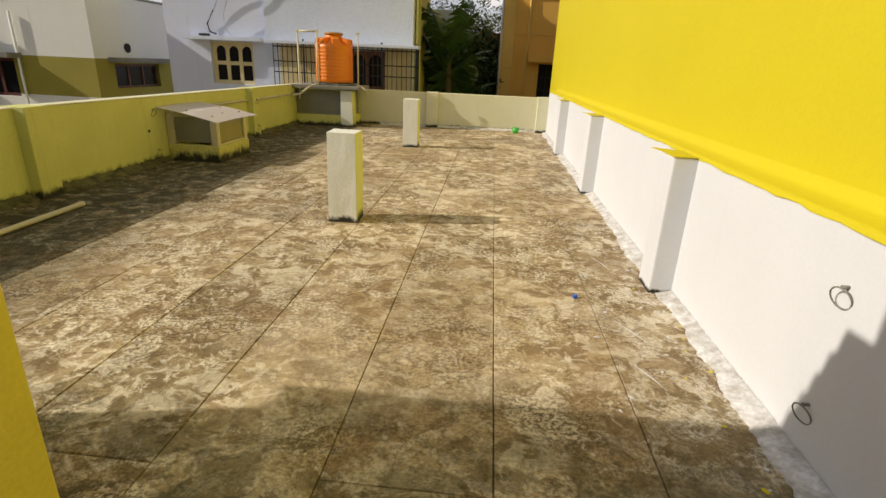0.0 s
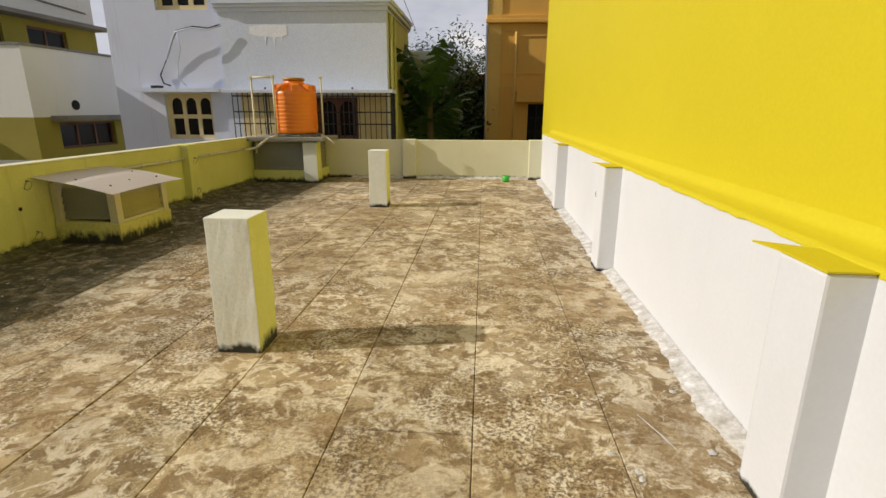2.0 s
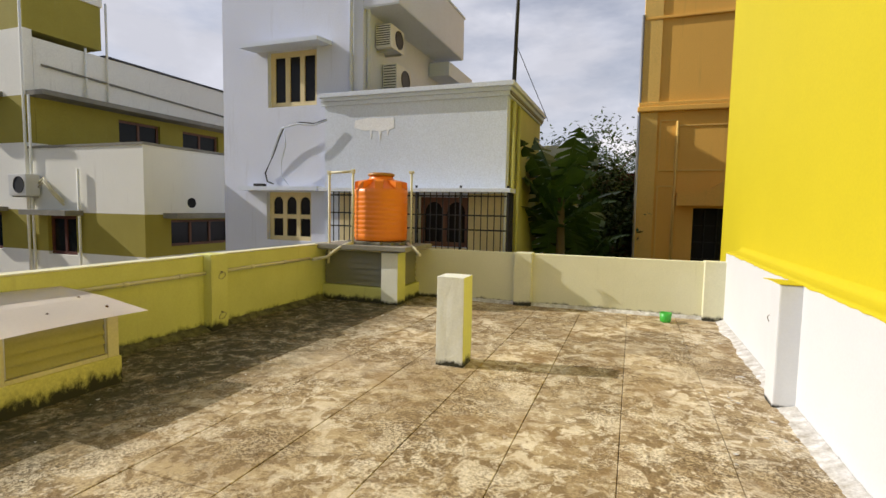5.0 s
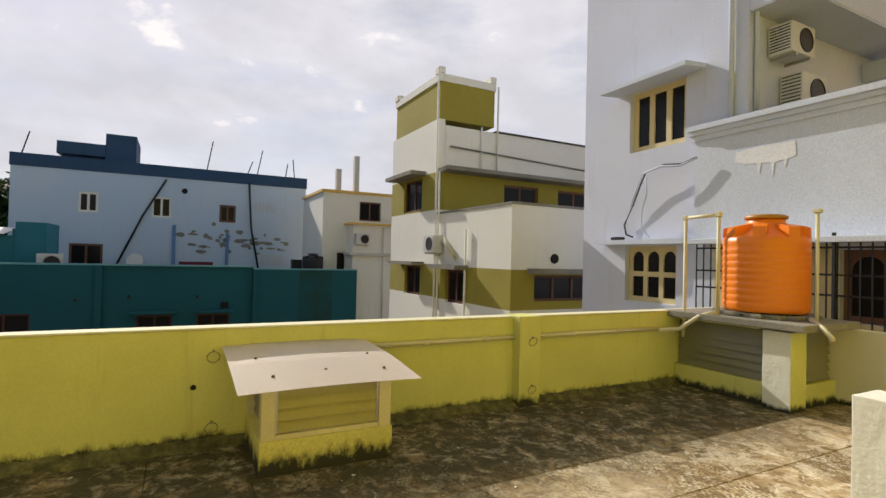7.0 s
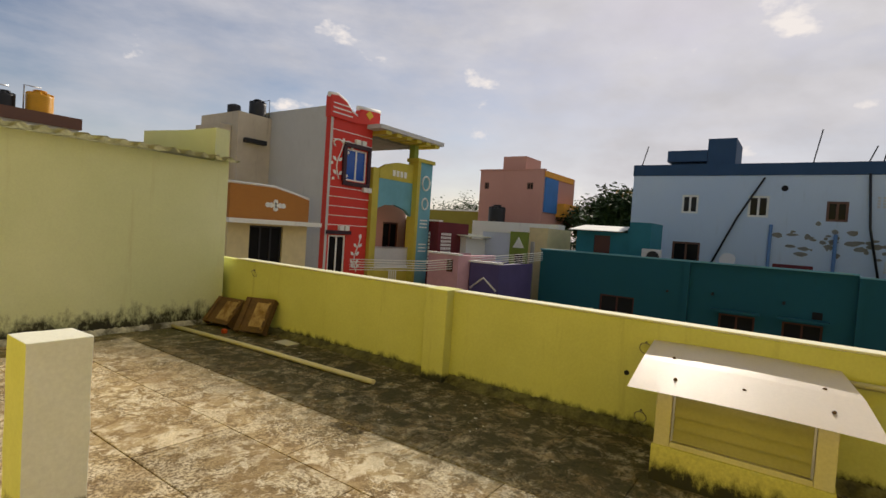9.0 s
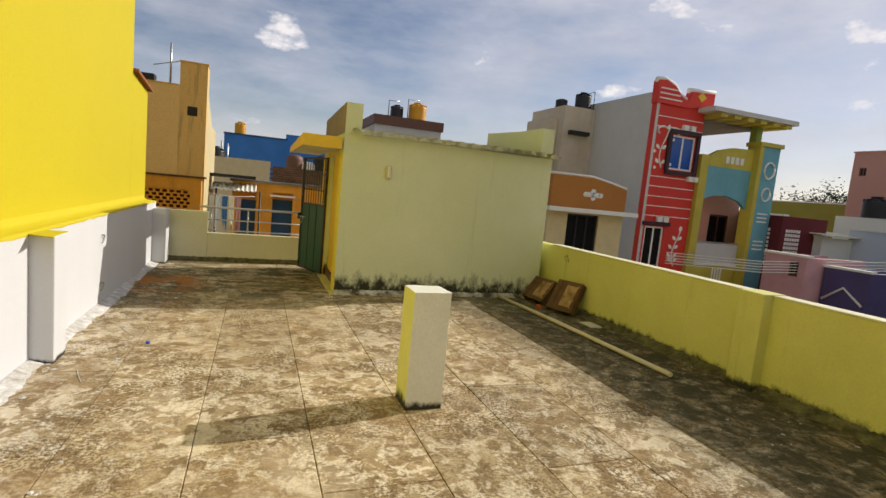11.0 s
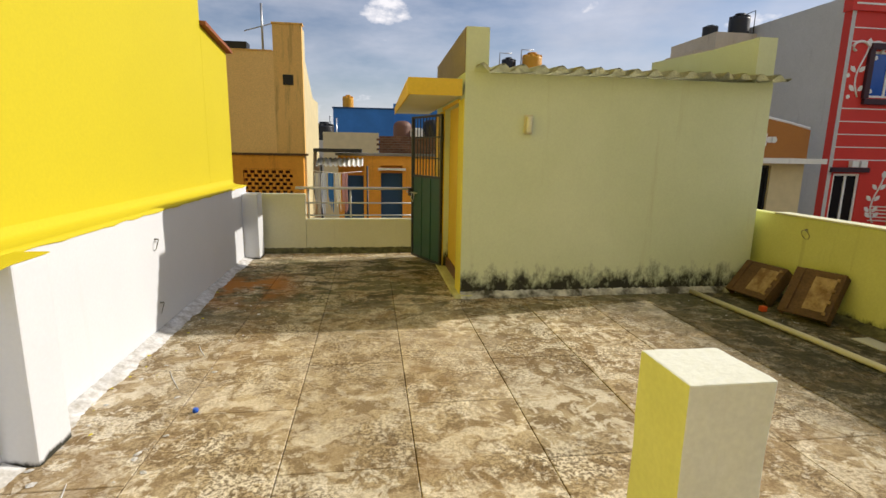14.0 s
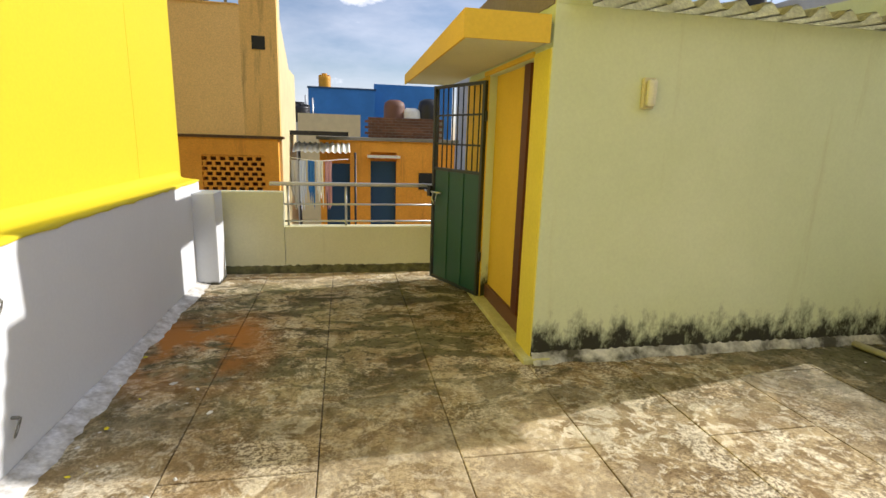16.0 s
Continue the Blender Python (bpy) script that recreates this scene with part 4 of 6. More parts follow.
# ---- the yellow house next door ----
yellow = thing("yellow_house", "tall lemon yellow house wall rising behind the white parapet", "house")
part("wall", bx(1.97, 9, 0.0, 15.8, GROUND, 7.8), M_YELLOW, yellow)
bm = prism([(-1.08, GROUND), (-1.08, 2.86), (-0.004, 2.98), (-0.004, GROUND)], "x", 1.97, 9)
part("wall", bm, M_YELLOW, yellow)
bm = prism([(-1.16, 2.86), (-1.16, 2.90), (-0.004, 3.03), (-0.004, 2.985)], "x", 1.90, 9)
part("tile_eave", bm, M_TILE, yellow, "terracotta eave")
# rolled mortar joint over the parapet, painted with the wall, its edge uneven
bm = bmesh.new()
rr = random.Random(8)
rows = []
for i in range(151):
    y = -1.0 + 15.0 * i / 150
    e = 1.774 + rr.uniform(-0.004, 0.004)
    lip = 1.02 + rr.uniform(-0.008, 0.006)
    rows.append([bm.verts.new(q) for q in ((e, y, lip), (e, y, 1.036), (1.83, y, 1.041), (1.92, y, 1.052), (1.96, y, 1.075), (1.972, y, 1.13))])
for a, b in zip(rows, rows[1:]):
    for k in range(5):
        bm.faces.new((a[k], b[k], b[k + 1], a[k + 1])).smooth = True
part("mortar_roll", bm, M_YELLOW, yellow, "yellow painted mortar roll")
for y in (3.92, 7.14, 10.34):
    bm = prism([(1.61, y + 0.285), (1.58, y + 0.42), (1.78, y + 0.30), (1.78, y - 0.005), (1.611, y - 0.004)], "z", 1.025, 1.032)
    part("post_cap", bm, M_YELLOW, yellow, "yellow paint on the post's top")


def hood(parent, face, plane, u0, u1, z, out=0.5, th=0.09, mat=None, drop=0.0, lab=""):
    pts = [fpt(face, plane, u, d, zz) for u in (u0, u1) for d, zz in ((0.0, z), (0.0, z + th), (-out, z + th - drop), (-out, z - drop))]
    bm = bmesh.new()
    v = [bm.verts.new(p) for p in pts]
    for q in ((0, 1, 2, 3), (7, 6, 5, 4), (0, 4, 5, 1), (1, 5, 6, 2), (2, 6, 7, 3), (3, 7, 4, 0)):
        bm.faces.new([v[i] for i in q])
    return part("hood", bm, mat or M_CONC, parent, lab)


def ac_unit(parent, face, plane, u, z, w=0.8, h=0.55, out=0.32):
    a = part("air_conditioner", fbox(bmesh.new(), face, plane, u - w / 2, u + w / 2, -out, -0.03, z, z + h, 0.02), M_ACWHITE, parent, "white air conditioner unit")
    bm = bmesh.new()
    for k in range(9):
        zz = z + 0.06 + k * (h - 0.12) / 8
        fbox(bm, face, plane, u - w / 2 - 0.006, u - w / 2 + 0.001, -out + 0.03, -0.06, zz, zz + 0.02)
    part("grille", bm, M_IRON, a)
    pts = [fpt(face, plane, u + w * 0.1 + h * 0.38 * math.cos(t * math.tau / 24), -out - 0.006, z + h / 2 + h * 0.38 * math.sin(t * math.tau / 24)) for t in range(25)]
    bm = tube(pts, 0.012, 5)
    b2 = [bm.verts.new(fpt(face, plane, u + w * 0.1 + h * 0.36 * math.cos(t * math.tau / 24), -out - 0.003, z + h / 2 + h * 0.36 * math.sin(t * math.tau / 24))) for t in range(24)]
    bm.faces.new(b2)
    part("fan_guard", bm, M_IRON, a)
    for s in (-0.3, 0.3):
        part("bracket", fbox(bmesh.new(), face, plane, u + s * w - 0.02, u + s * w + 0.02, -out, 0, z - 0.05, z - 0.005), M_STEEL, a)
    return a


# ---- white house to the north-west ----
white = thing("white_house", "bluish white two-storey house with cream windows", "house")
TW = 16.2
up_hole, lo_hole = (-8.27, -6.83, 4.05, 5.41), (-8.34, -7.0, 0.72, 1.94)
part("wall", wall_holes("S", TW, 0.25, -9.7, -5.56, GROUND, 11.0, [up_hole, lo_hole]), M_LAVENDER, white)
part("wall", bx(-9.7, -9.45, TW + 0.251, 17.4, GROUND, 11.0), M_LAVENDER, white)
part("wall", bx(-5.81, -5.56, TW + 0.251, 24, GROUND, 6.4), M_LAVENDER, white)
part("wall", bx(-5.81, -5.56, TW + 0.251, 17.4, 6.401, 11.0), M_LAVENDER, white)
part("roof", bx(-9.75, -5.5, TW - 0.05, 17.4, 11.001, 11.15), M_CONC, white)
window(white, "S", TW, *up_hole, 3, 1, 0.14, M_WINCREAM, M_PANE, 0.13, label="cream window with three tall lights")
window(white, "S", TW, *lo_hole, 3, 2, 0.14, M_WINCREAM, M_PANE, 0.11, True, label="cream window with arched lights")
hood(white, "S", TW, -8.62, -6.40, 5.42, 0.62, 0.09, M_GREYWASH, 0.06, "sloping white window hood")
hood(white, "S", TW, -8.95, -6.60, 1.97, 0.35, 0.10, M_GREYWASH, 0.0, "white window hood")
LB = 16.08
b_hole = (-4.05, -2.9, 0.75, 1.85)
part("wall", wall_holes("S", LB, 0.25, -6.52, -2.08, GROUND, 4.0, [b_hole]), M_GREYWASH, white)
part("wall", bx(-2.33, -2.08, LB + 0.251, 20.0, GROUND, 4.0), M_LIMEWALL, white)
part("roof", bx(-6.52, -2.0, LB, 20.0, 4.001, 4.06), M_CONC, white)
for z0, z1, o in ((3.96, 4.06, 0.05), (4.061, 4.14, 0.10), (4.141, 4.24, 0.16)):
    part("cornice", bx(-6.6, -2.08 + o, LB - o, LB - 0.003, z0, z1, 0.008), M_GREYWASH, white, "stepped white cornice")
    part("cornice", bx(-2.077, -2.08 + o, LB - 0.0025, 20.0, z0, z1, 0.008), M_GREYWASH, white)
pts = [(-5.72, 3.44), (-5.69, 3.61), (-5.3, 3.65), (-4.9, 3.63), (-4.70, 3.64), (-4.68, 3.40), (-4.82, 3.36), (-4.85, 3.22), (-4.88, 3.36), (-5.02, 3.33), (-5.05, 3.10), (-5.08, 3.34), (-5.24, 3.36), (-5.28, 3.16), (-5.31, 3.37), (-5.45, 3.36)]
bm = prism(pts, "y", LB - 0.006, LB - 0.001)
part("patch", bm, M_PATCH, white, "fresh white plaster patch")
window(white, "S", LB, *b_hole, 2, 1, 0.14, M_BROWN, M_PANE, 0.10, True, "brown window with arched lights")
part("grille_wall", bx(-6.1, -4.06, LB - 0.006, LB - 0.001, 0.0, 1.93), M_WINCREAM, white, "cream painted wall behind the grille")
part("grille_wall", bx(-2.89, -2.1, LB - 0.006, LB - 0.001, 0.0, 1.93), M_WINCREAM, white)
part("grille_wall", bx(-4.059, -2.891, LB - 0.006, LB - 0.001, 0.0, 0.74), M_WINCREAM, white)
part("grille_slab", bx(-6.35, -1.85, 15.55, LB - 0.002, 1.94, 2.03, 0.01), M_GREYWASH, white, "thin white slab over the grille")
part("grille_floor", bx(-6.2, -1.9, 15.55, LB - 0.002, 0.1, 0.2, 0.01), M_GREYWASH, white)
grille = thing("window_grille", "black iron cage grille in front of the white house", "grille")
for k in range(31):
    x = -6.12 + k * 4.22 / 30
    part("bar", bx(x - 0.009, x + 0.009, 15.61, 15.628, 0.201, 1.939), M_IRON, grille)
for z in (0.35, 0.62, 1.15, 1.45, 1.85):
    part("cross_bar", bx(-6.13, -1.89, 15.633, 15.645, z, z + 0.03), M_IRON, grille)
for x in (-5.2, -3.9, -2.9, -1.9):
    part("stay", bx(x - 0.02, x + 0.02, 15.57, 15.609, 0.2, 2.08), M_IRON, grille)
for k in range(4):
    part("bar", bx(-1.90, -1.878, 15.69 + k * 0.1, 15.712 + k * 0.1, 0.201, 1.939), M_IRON, grille)
# box balcony, pipes and units on the tower's east side
part("balcony_box", bx(-5.555, -4.65, TW, 20.8, 6.2, 7.4, 0.01), M_LAVENDER, white, "overhanging balcony box")
part("balcony_floor", bx(-5.55, -4.66, TW + 0.01, 20.79, 6.17, 6.199), M_GREYWASH, white)
part("balcony_top", bx(-5.55, -4.62, TW - 0.03, 20.83, 7.401, 7.45), M_GREYWASH, white)
part("lower_ledge", bx(-5.55, -4.9, 20.2, 22.5, 5.6, 6.0), M_GREYWASH, white)
ac_unit(white, "E", -5.56, 17.1, 5.42, 0.75, 0.55, 0.45)
ac_unit(white, "E", -5.56, 17.55, 4.5, 0.85, 0.65, 0.42)
part("drain_pipe", tube([(-5.85, TW - 0.06, 3.99), (-5.85, TW - 0.06, 11)], 0.05), M_GREYWASH, white, "grey drain pipe")
part("drain_pipe", tube([(-5.50, TW + 0.15, 4.4), (-5.50, TW + 0.15, 11)], 0.045), M_GREYWASH, white)
part("drain_pipe", tube([(-2.02, LB + 0.35, GROUND), (-2.02, LB + 0.35, 3.9)], 0.05), M_LIMEWALL, white)
part("drain_pipe", tube([(-2.02, LB + 0.9, GROUND), (-2.02, LB + 0.9, 3.9)], 0.04), M_LIMEWALL, white)
part("mast", tube([(-1.98, LB + 0.1, 4.2), (-1.9, LB + 0.1, 7.6)], [0.045, 0.03]), M_IRON, white, "tall dark aerial mast")
part("mast_wire", tube([(-1.95, LB + 0.1, 5.0), (-1.7, 19, 3.9)], 0.008, 5), M_IRON, white)
# loose cable on the wall
cab = [(-8.05, -0.10, 2.14), (-8.25, -0.08, 2.20), (-8.32, -0.07, 2.42), (-8.05, -0.10, 2.85), (-7.82, -0.14, 3.28), (-7.65, -0.18, 3.52), (-7.2, -0.16, 3.62), (-6.8, -0.12, 3.58), (-6.45, -0.10, 3.68)]
part("cable", tube([(x, TW + d, z) for x, d, z in cab], 0.02, 6), M_CABLE, white, "dangling black cable")
# wall-coloured cables added only to widen the shadow on the wall
part("cable", tube([(x + 0.05, TW + d * 1.5 - 0.08, z - 0.06) for x, d, z in cab[3:]], 0.022, 6), M_GREYWASH, white, "added wall-coloured cable that widens the black cable's shadow")
part("cable", tube([(-7.62, TW - 0.22, 3.42), (-7.56, TW - 0.24, 3.05), (-7.72, TW - 0.2, 2.7), (-7.78, TW - 0.14, 2.35), (-7.6, TW - 0.1, 2.12)], 0.016, 6), M_GREYWASH, white)
part("meter_box", bx(-8.5, -8.25, TW - 0.3, TW - 0.12, 2.075, 2.14), M_IRON, white)
# rear wing
part("wall", wall_holes("S", 20.01, 0.2, -2.07, -1.15, GROUND, 3.4, [(-1.9, -1.3, 0.3, 1.5)]), M_GREYWASH, white)
part("wall", bx(-2.07, -1.15, 20.22, 24, GROUND, 3.4), M_GREYWASH, white)
window(white, "S", 20.01, -1.9, -1.3, 0.3, 1.5, 1, 1, 0.1, M_LIMEWALL, M_PANE, 0.1)
hood(white, "S", 20.01, -2.05, -1.0, 1.75, 0.5, 0.2, M_LIMEWALL)

# ---- olive and white house to the west ----
green = thing("olive_house", "olive and white house with banded walls", "house")
GS = 15.2
low_z = ((GROUND, 0.18, M_OFFWHITE), (0.181, 1.30, M_OLIVE), (1.301, 3.10, M_OFFWHITE))
for z0, z1, m in low_z:
    part("wall", wall_holes("S", GS, 0.25, -15.9, -11.4, z0, z1, [(-15.2, -14.0, 0.1, 1.2)]), m, green)
    part("wall", wall_holes("E", -11.4, 0.25, GS + 0.251, 21.0, z0, z1, [(16.0, 18.2, 0.42, 1.15)]), m, green)
part("terrace", bx(-15.9, -11.42, GS + 0.02, 21, 2.8, 2.9), M_CONC, green)
part("coping", bx(-15.9, -11.37, GS - 0.03, GS + 0.28, 3.101, 3.17), M_CONC, green)
part("coping", bx(-11.67, -11.37, GS + 0.281, 21.0, 3.101, 3.17), M_CONC, green)
window(green, "S", GS, -15.2, -14.0, 0.1, 1.2, 2, 1, 0.12, M_DARKRED, M_PANE, 0.09)
window(green, "E", -11.4, 16.0, 18.2, 0.42, 1.15, 3, 1, 0.12, M_BROWN, M_PANE, 0.07)
hood(green, "S", GS, -15.6, -13.7, 1.22, 0.5, 0.14, M_CONC)
hood(green, "E", -11.4, 15.75, 18.6, 1.2, 0.5, 0.14, M_CONC)
part("vent_hole", tube([(-11.43, 16.7, 1.63), (-11.37, 16.7, 1.63)], 0.14, 16), M_DARK, green, "round dark vent hole")
main_z = ((GROUND, 0.2, M_OFFWHITE), (0.201, 1.35, M_OLIVE), (1.351, 3.28, M_OFFWHITE), (3.281, 4.62, M_OLIVE), (4.621, 6.5, M_OFFWHITE))
for z0, z1, m in main_z:
    part("wall", wall_holes("S", GS - 0.02, 0.25, -20.2, -15.92, z0, z1, [(-18.64, -17.22, 0.15, 1.25), (-18.9, -17.2, 3.34, 4.55)]), m, green)
    if z1 > 3:
        part("wall", wall_holes("E", -15.92, 0.25, GS + 0.24, 24.0, max(z0, 2.9), min(z1, 6.3), [(18.0, 19.6, 3.4, 4.4), (20.6, 22.4, 3.3, 4.4)]), m, green)
part("roof", bx(-20.2, -16.2, GS + 0.24, 24, 6.0, 6.1), M_CONC, green)
window(green, "S", GS - 0.02, -18.64, -17.22, 0.15, 1.25, 2, 1, 0.12, M_DARKRED, M_PANE, 0.08)
window(green, "S", GS - 0.02, -18.9, -17.2, 3.34, 4.55, 2, 1, 0.12, M_DARKRED, M_PANE, 0.08)
window(green, "E", -15.92, 18.0, 19.6, 3.4, 4.4, 2, 1, 0.12, M_BROWN, M_PANE, 0.08)
window(green, "E", -15.92, 20.6, 22.4, 3.3, 4.4, 2, 1, 0.12, M_BROWN, M_PANE, 0.08)
hood(green, "S", GS - 0.02, -19.5, -16.9, 4.62, 0.6, 0.14, M_CONC)
hood(green, "S", GS - 0.02, -19.2, -16.9, 1.3, 0.5, 0.12, M_CONC)
hood(green, "E", -15.92, GS, 24.0, 4.6, 0.75, 0.14, M_CONC)
part("coping", bx(-16.2, -15.88, 17.55, 24.0, 6.301, 6.37), M_IRON, green)
tb = bx(-19.95, -15.95, GS + 0.01, 17.5, 6.501, 7.85)
part("tower", tb, M_OLIVE, green, "olive stair tower")
bm = bmesh.new()
for q in ((-20.0, -15.9, GS - 0.04, GS + 0.14), (-20.0, -15.9, 17.36, 17.54), (-20.0, -19.82, GS + 0.141, 17.359), (-16.08, -15.9, GS + 0.141, 17.359)):
    add_box(bm, *q, 7.851, 8.12, 0.01)
for x in (-19.85, -16.05):
    for y in (GS + 0.05, 17.4):
        add_box(bm, x - 0.18, x + 0.18, y - 0.12, y + 0.12, 8.121, 8.35, 0.01)
part("tower_rim", bm, M_OFFWHITE, green, "white rim with corner blocks")
for x, y, z0, z1 in ((-15.86, GS - 0.10, GROUND, 8.3), (-15.7, GS - 0.06, GROUND, 4.6), (-15.84, 17.6, 4.7, 8.0), (-15.84, 16.9, 4.7, 6.4), (-13.75, GS - 0.08, GROUND, 2.5)):
    part("drain_pipe", tube([(x, y, z0), (x, y, z1)], 0.035), M_OFFWHITE, green)
part("drain_pipe", tube([(-15.84, GS + 0.4, 5.55), (-15.84, 23.5, 5.25)], 0.035), M_CONC, green)
ac_unit(green, "S", GS - 0.02, -15.75, 1.75, 0.75, 0.6, 0.4)
bm = bmesh.new()
for k, z in enumerate((1.9, 2.0)):
    add_tube(bm, [(-15.2, GS - 0.2, z + 0.1), (-14.9, GS - 0.25, z + 0.25), (-14.6, GS - 0.2, z - 0.1), (-14.4, GS - 0.05, z - 0.4)], 0.03, 6)
part("hose", bm, M_PVC, green)

# cream house with chimneys, further off
cream = thing("cream_house", "cream house with two chimneys behind the olive house", "house")
part("wall", wall_holes("E", -28.0, 0.3, 14.2, 22.0, GROUND, 5.1, [(16.3, 17.6, 3.6, 4.7), (15.0, 15.6, 0.6, 1.8)]), M_OFFWHITE, cream)
part("wall", bx(-33, -28.31, 14.2, 14.5, GROUND, 5.1), M_OFFWHITE, cream)
part("roof", bx(-33, -27.9, 14.1, 22, 5.101, 5.25), M_OCHRE, cream)
part("porch", bx(-27.99, -26.9, 15.6, 20, GROUND, 3.3), M_OFFWHITE, cream)
part("ledge", bx(-27.95, -26.7, 15.4, 20, 1.6, 1.75), M_GREYSIDE, cream)
part("porch_roof", bx(-27.95, -26.7, 15.4, 20, 3.301, 3.4), M_OCHRE, cream)
window(cream, "E", -28.0, 16.3, 17.6, 3.6, 4.7, 2, 1, 0.12, M_BROWN, M_PANE, 0.08)
window(cream, "E", -28.0, 15.0, 15.6, 0.6, 1.8, 1, 1, 0.12, M_OFFWHITE, M_PANE, 0.08)
for y in (15.0, 16.05):
    part("chimney", bx(-28.6, -28.3, y, y + 0.28, 5.251, 6.5 + (y - 15) * 0.8), M_GREYSIDE, cream)
ac_unit(cream, "E", -26.9, 16.1, 2.2, 0.8, 0.6)
part("drain_pipe", tube([(-26.84, 17.4, GROUND), (-26.84, 17.4, 3.2)], 0.06), M_OFFWHITE, cream)

# ---- ochre house to the north ----
orange = thing("ochre_house", "ochre orange house with moulded panels and a dark door", "house")
ON = 21.0
part("wall", wall_holes("S", ON, 0.3, 0.55, 8.0, GROUND, 10.0, [(2.0, 2.95, -0.6, 1.74)]), M_ORANGE, orange)
part("wall", bx(0.55, 0.85, ON + 0.301, 27, GROUND, 10.0), M_OCHRE, orange)
part("pilaster", bx(0.54, 0.98, ON - 0.05, ON - 0.002, GROUND, 4.36), M_OCHRE, orange)
part("pilaster", bx(0.54, 1.0, ON - 0.05, ON - 0.002, 4.64, 10.0), M_OCHRE, orange)
part("band", bx(0.45, 8, ON - 0.14, ON - 0.002, 4.37, 4.52, 0.03), M_ORANGE, orange, "moulded string course")
part("band", bx(0.48, 8, ON - 0.10, ON - 0.002, 4.521, 4.63, 0.02), M_ORANGE, orange)
part("band", bx(0.55, 8, ON - 0.07, ON - 0.002, 6.85, 6.93, 0.02), M_ORANGE, orange)
for u0, u1, z0, z1 in ((1.05, 1.48, 2.75, 4.15), (1.05, 1.48, -0.6, 2.35), (1.52, 3.4, 2.75, 4.0)):
    bm = bmesh.new()
    for q in ((u0, u0 + 0.035, z0, z1), (u1 - 0.035, u1, z0, z1), (u0 + 0.036, u1 - 0.036, z0, z0 + 0.035), (u0 + 0.036, u1 - 0.036, z1 - 0.035, z1)):
        add_box(bm, q[0], q[1], ON - 0.03, ON - 0.002, q[2], q[3])
    part("panel_moulding", bm, M_OCHRE, orange)
pts = [(1.56, 1.80), (1.56, 2.14), (1.75, 2.14), (2.1, 2.17), (2.4, 2.28), (2.7, 2.46), (3.2, 2.5), (3.6, 2.5), (3.6, 1.80)]
part("canopy", prism(pts, "y", ON - 0.45, ON - 0.002), M_ORANGE, orange, "curved door canopy")
window(orange, "S", ON, 2.0, 2.95, -0.6, 1.74, 3, 5, 0.2, M_IRON, M_DARK, 0.03, label="barred dark door")
part("drain_pipe", tube([(0.50, ON - 0.05, GROUND), (0.50, ON - 0.05, 7.0)], 0.04), M_STEEL, orange)
part("drain_pipe", tube([(1.50, ON - 0.06, -0.6), (1.50, ON - 0.06, 4.1)], 0.03), M_OCHRE, orange)

# ---- greenery between the houses ----
def banana(at, h, n, seed, label):
    r = random.Random(seed)
    t = thing("banana_plant", label, "plant", at=at)
    part("stem", tube([(0, 0, 0), (0.05, 0, h * 0.35), (0.0, 0.05, h * 0.62)], [0.16, 0.13, 0.08], 10), M_TRUNK, t)
    for k in range(n):
        a = k * 2.4 + r.uniform(-0.3, 0.3)
        up = r.uniform(0.75, 1.42)
        L, W = h * r.uniform(0.26, 0.34), r.uniform(0.34, 0.5)
        if math.cos(a) > 0.45:          # shorter on this side, to keep the ochre house clear in the view
            L *= 0.6
        base = Vector((0, 0.03, h * r.uniform(0.50, 0.62)))
        out = Vector((math.cos(a), math.sin(a), 0))
        side = Vector((-math.sin(a), math.cos(a), 0))
        bm = bmesh.new()
        segs = 26
        mid = []
        for i in range(segs + 1):
            s = i / segs
            mid.append(base + out * (L * s * math.cos(up) + 0.25 * L * s * s) + Vector((0, 0, L * s * math.sin(up) - 0.30 * L * s * s * s * (1.6 - up * 0.9))))
        add_tube(bm, mid[::2], [0.035 * (1 - 0.8 * i / 13) for i in range(len(mid[::2]))], 5)
        for sg in (-1, 1):
            i = 4
            while i < segs:
                w = r.choice((1, 2, 2, 3))
                j = min(segs, i + w)
                def width(s):
                    return W * min(1, 6 * (s - 0.1)) * (1 - max(0, s - 0.55) ** 2 * 4.2)
                droop = r.uniform(0.05, 0.5)
                e0 = mid[i] + side * sg * width(i / segs) - Vector((0, 0, width(i / segs) * droop)) + (mid[j] - mid[i]) * 0.25
                e1 = mid[j] + side * sg * width(j / segs) * 0.98 - Vector((0, 0, width(j / segs) * droop)) - (mid[j] - mid[i]) * r.uniform(0.0, 0.3)
                v = [bm.verts.new(q) for q in (mid[i], mid[j], e1, e0)]
                bm.faces.new(v)
                i = j
        part("leaf", bm, M_LEAF, t)
    return t


banana((-1.2, 18.2, GROUND), 8.6, 15, 3, "tall banana plant with torn dark green leaves")
banana((-0.75, 19.2, GROUND), 6.7, 12, 6, "banana plant with torn hanging leaves")
banana((-1.6, 19.2, GROUND), 6.8, 11, 7, "banana plant beside the white house")


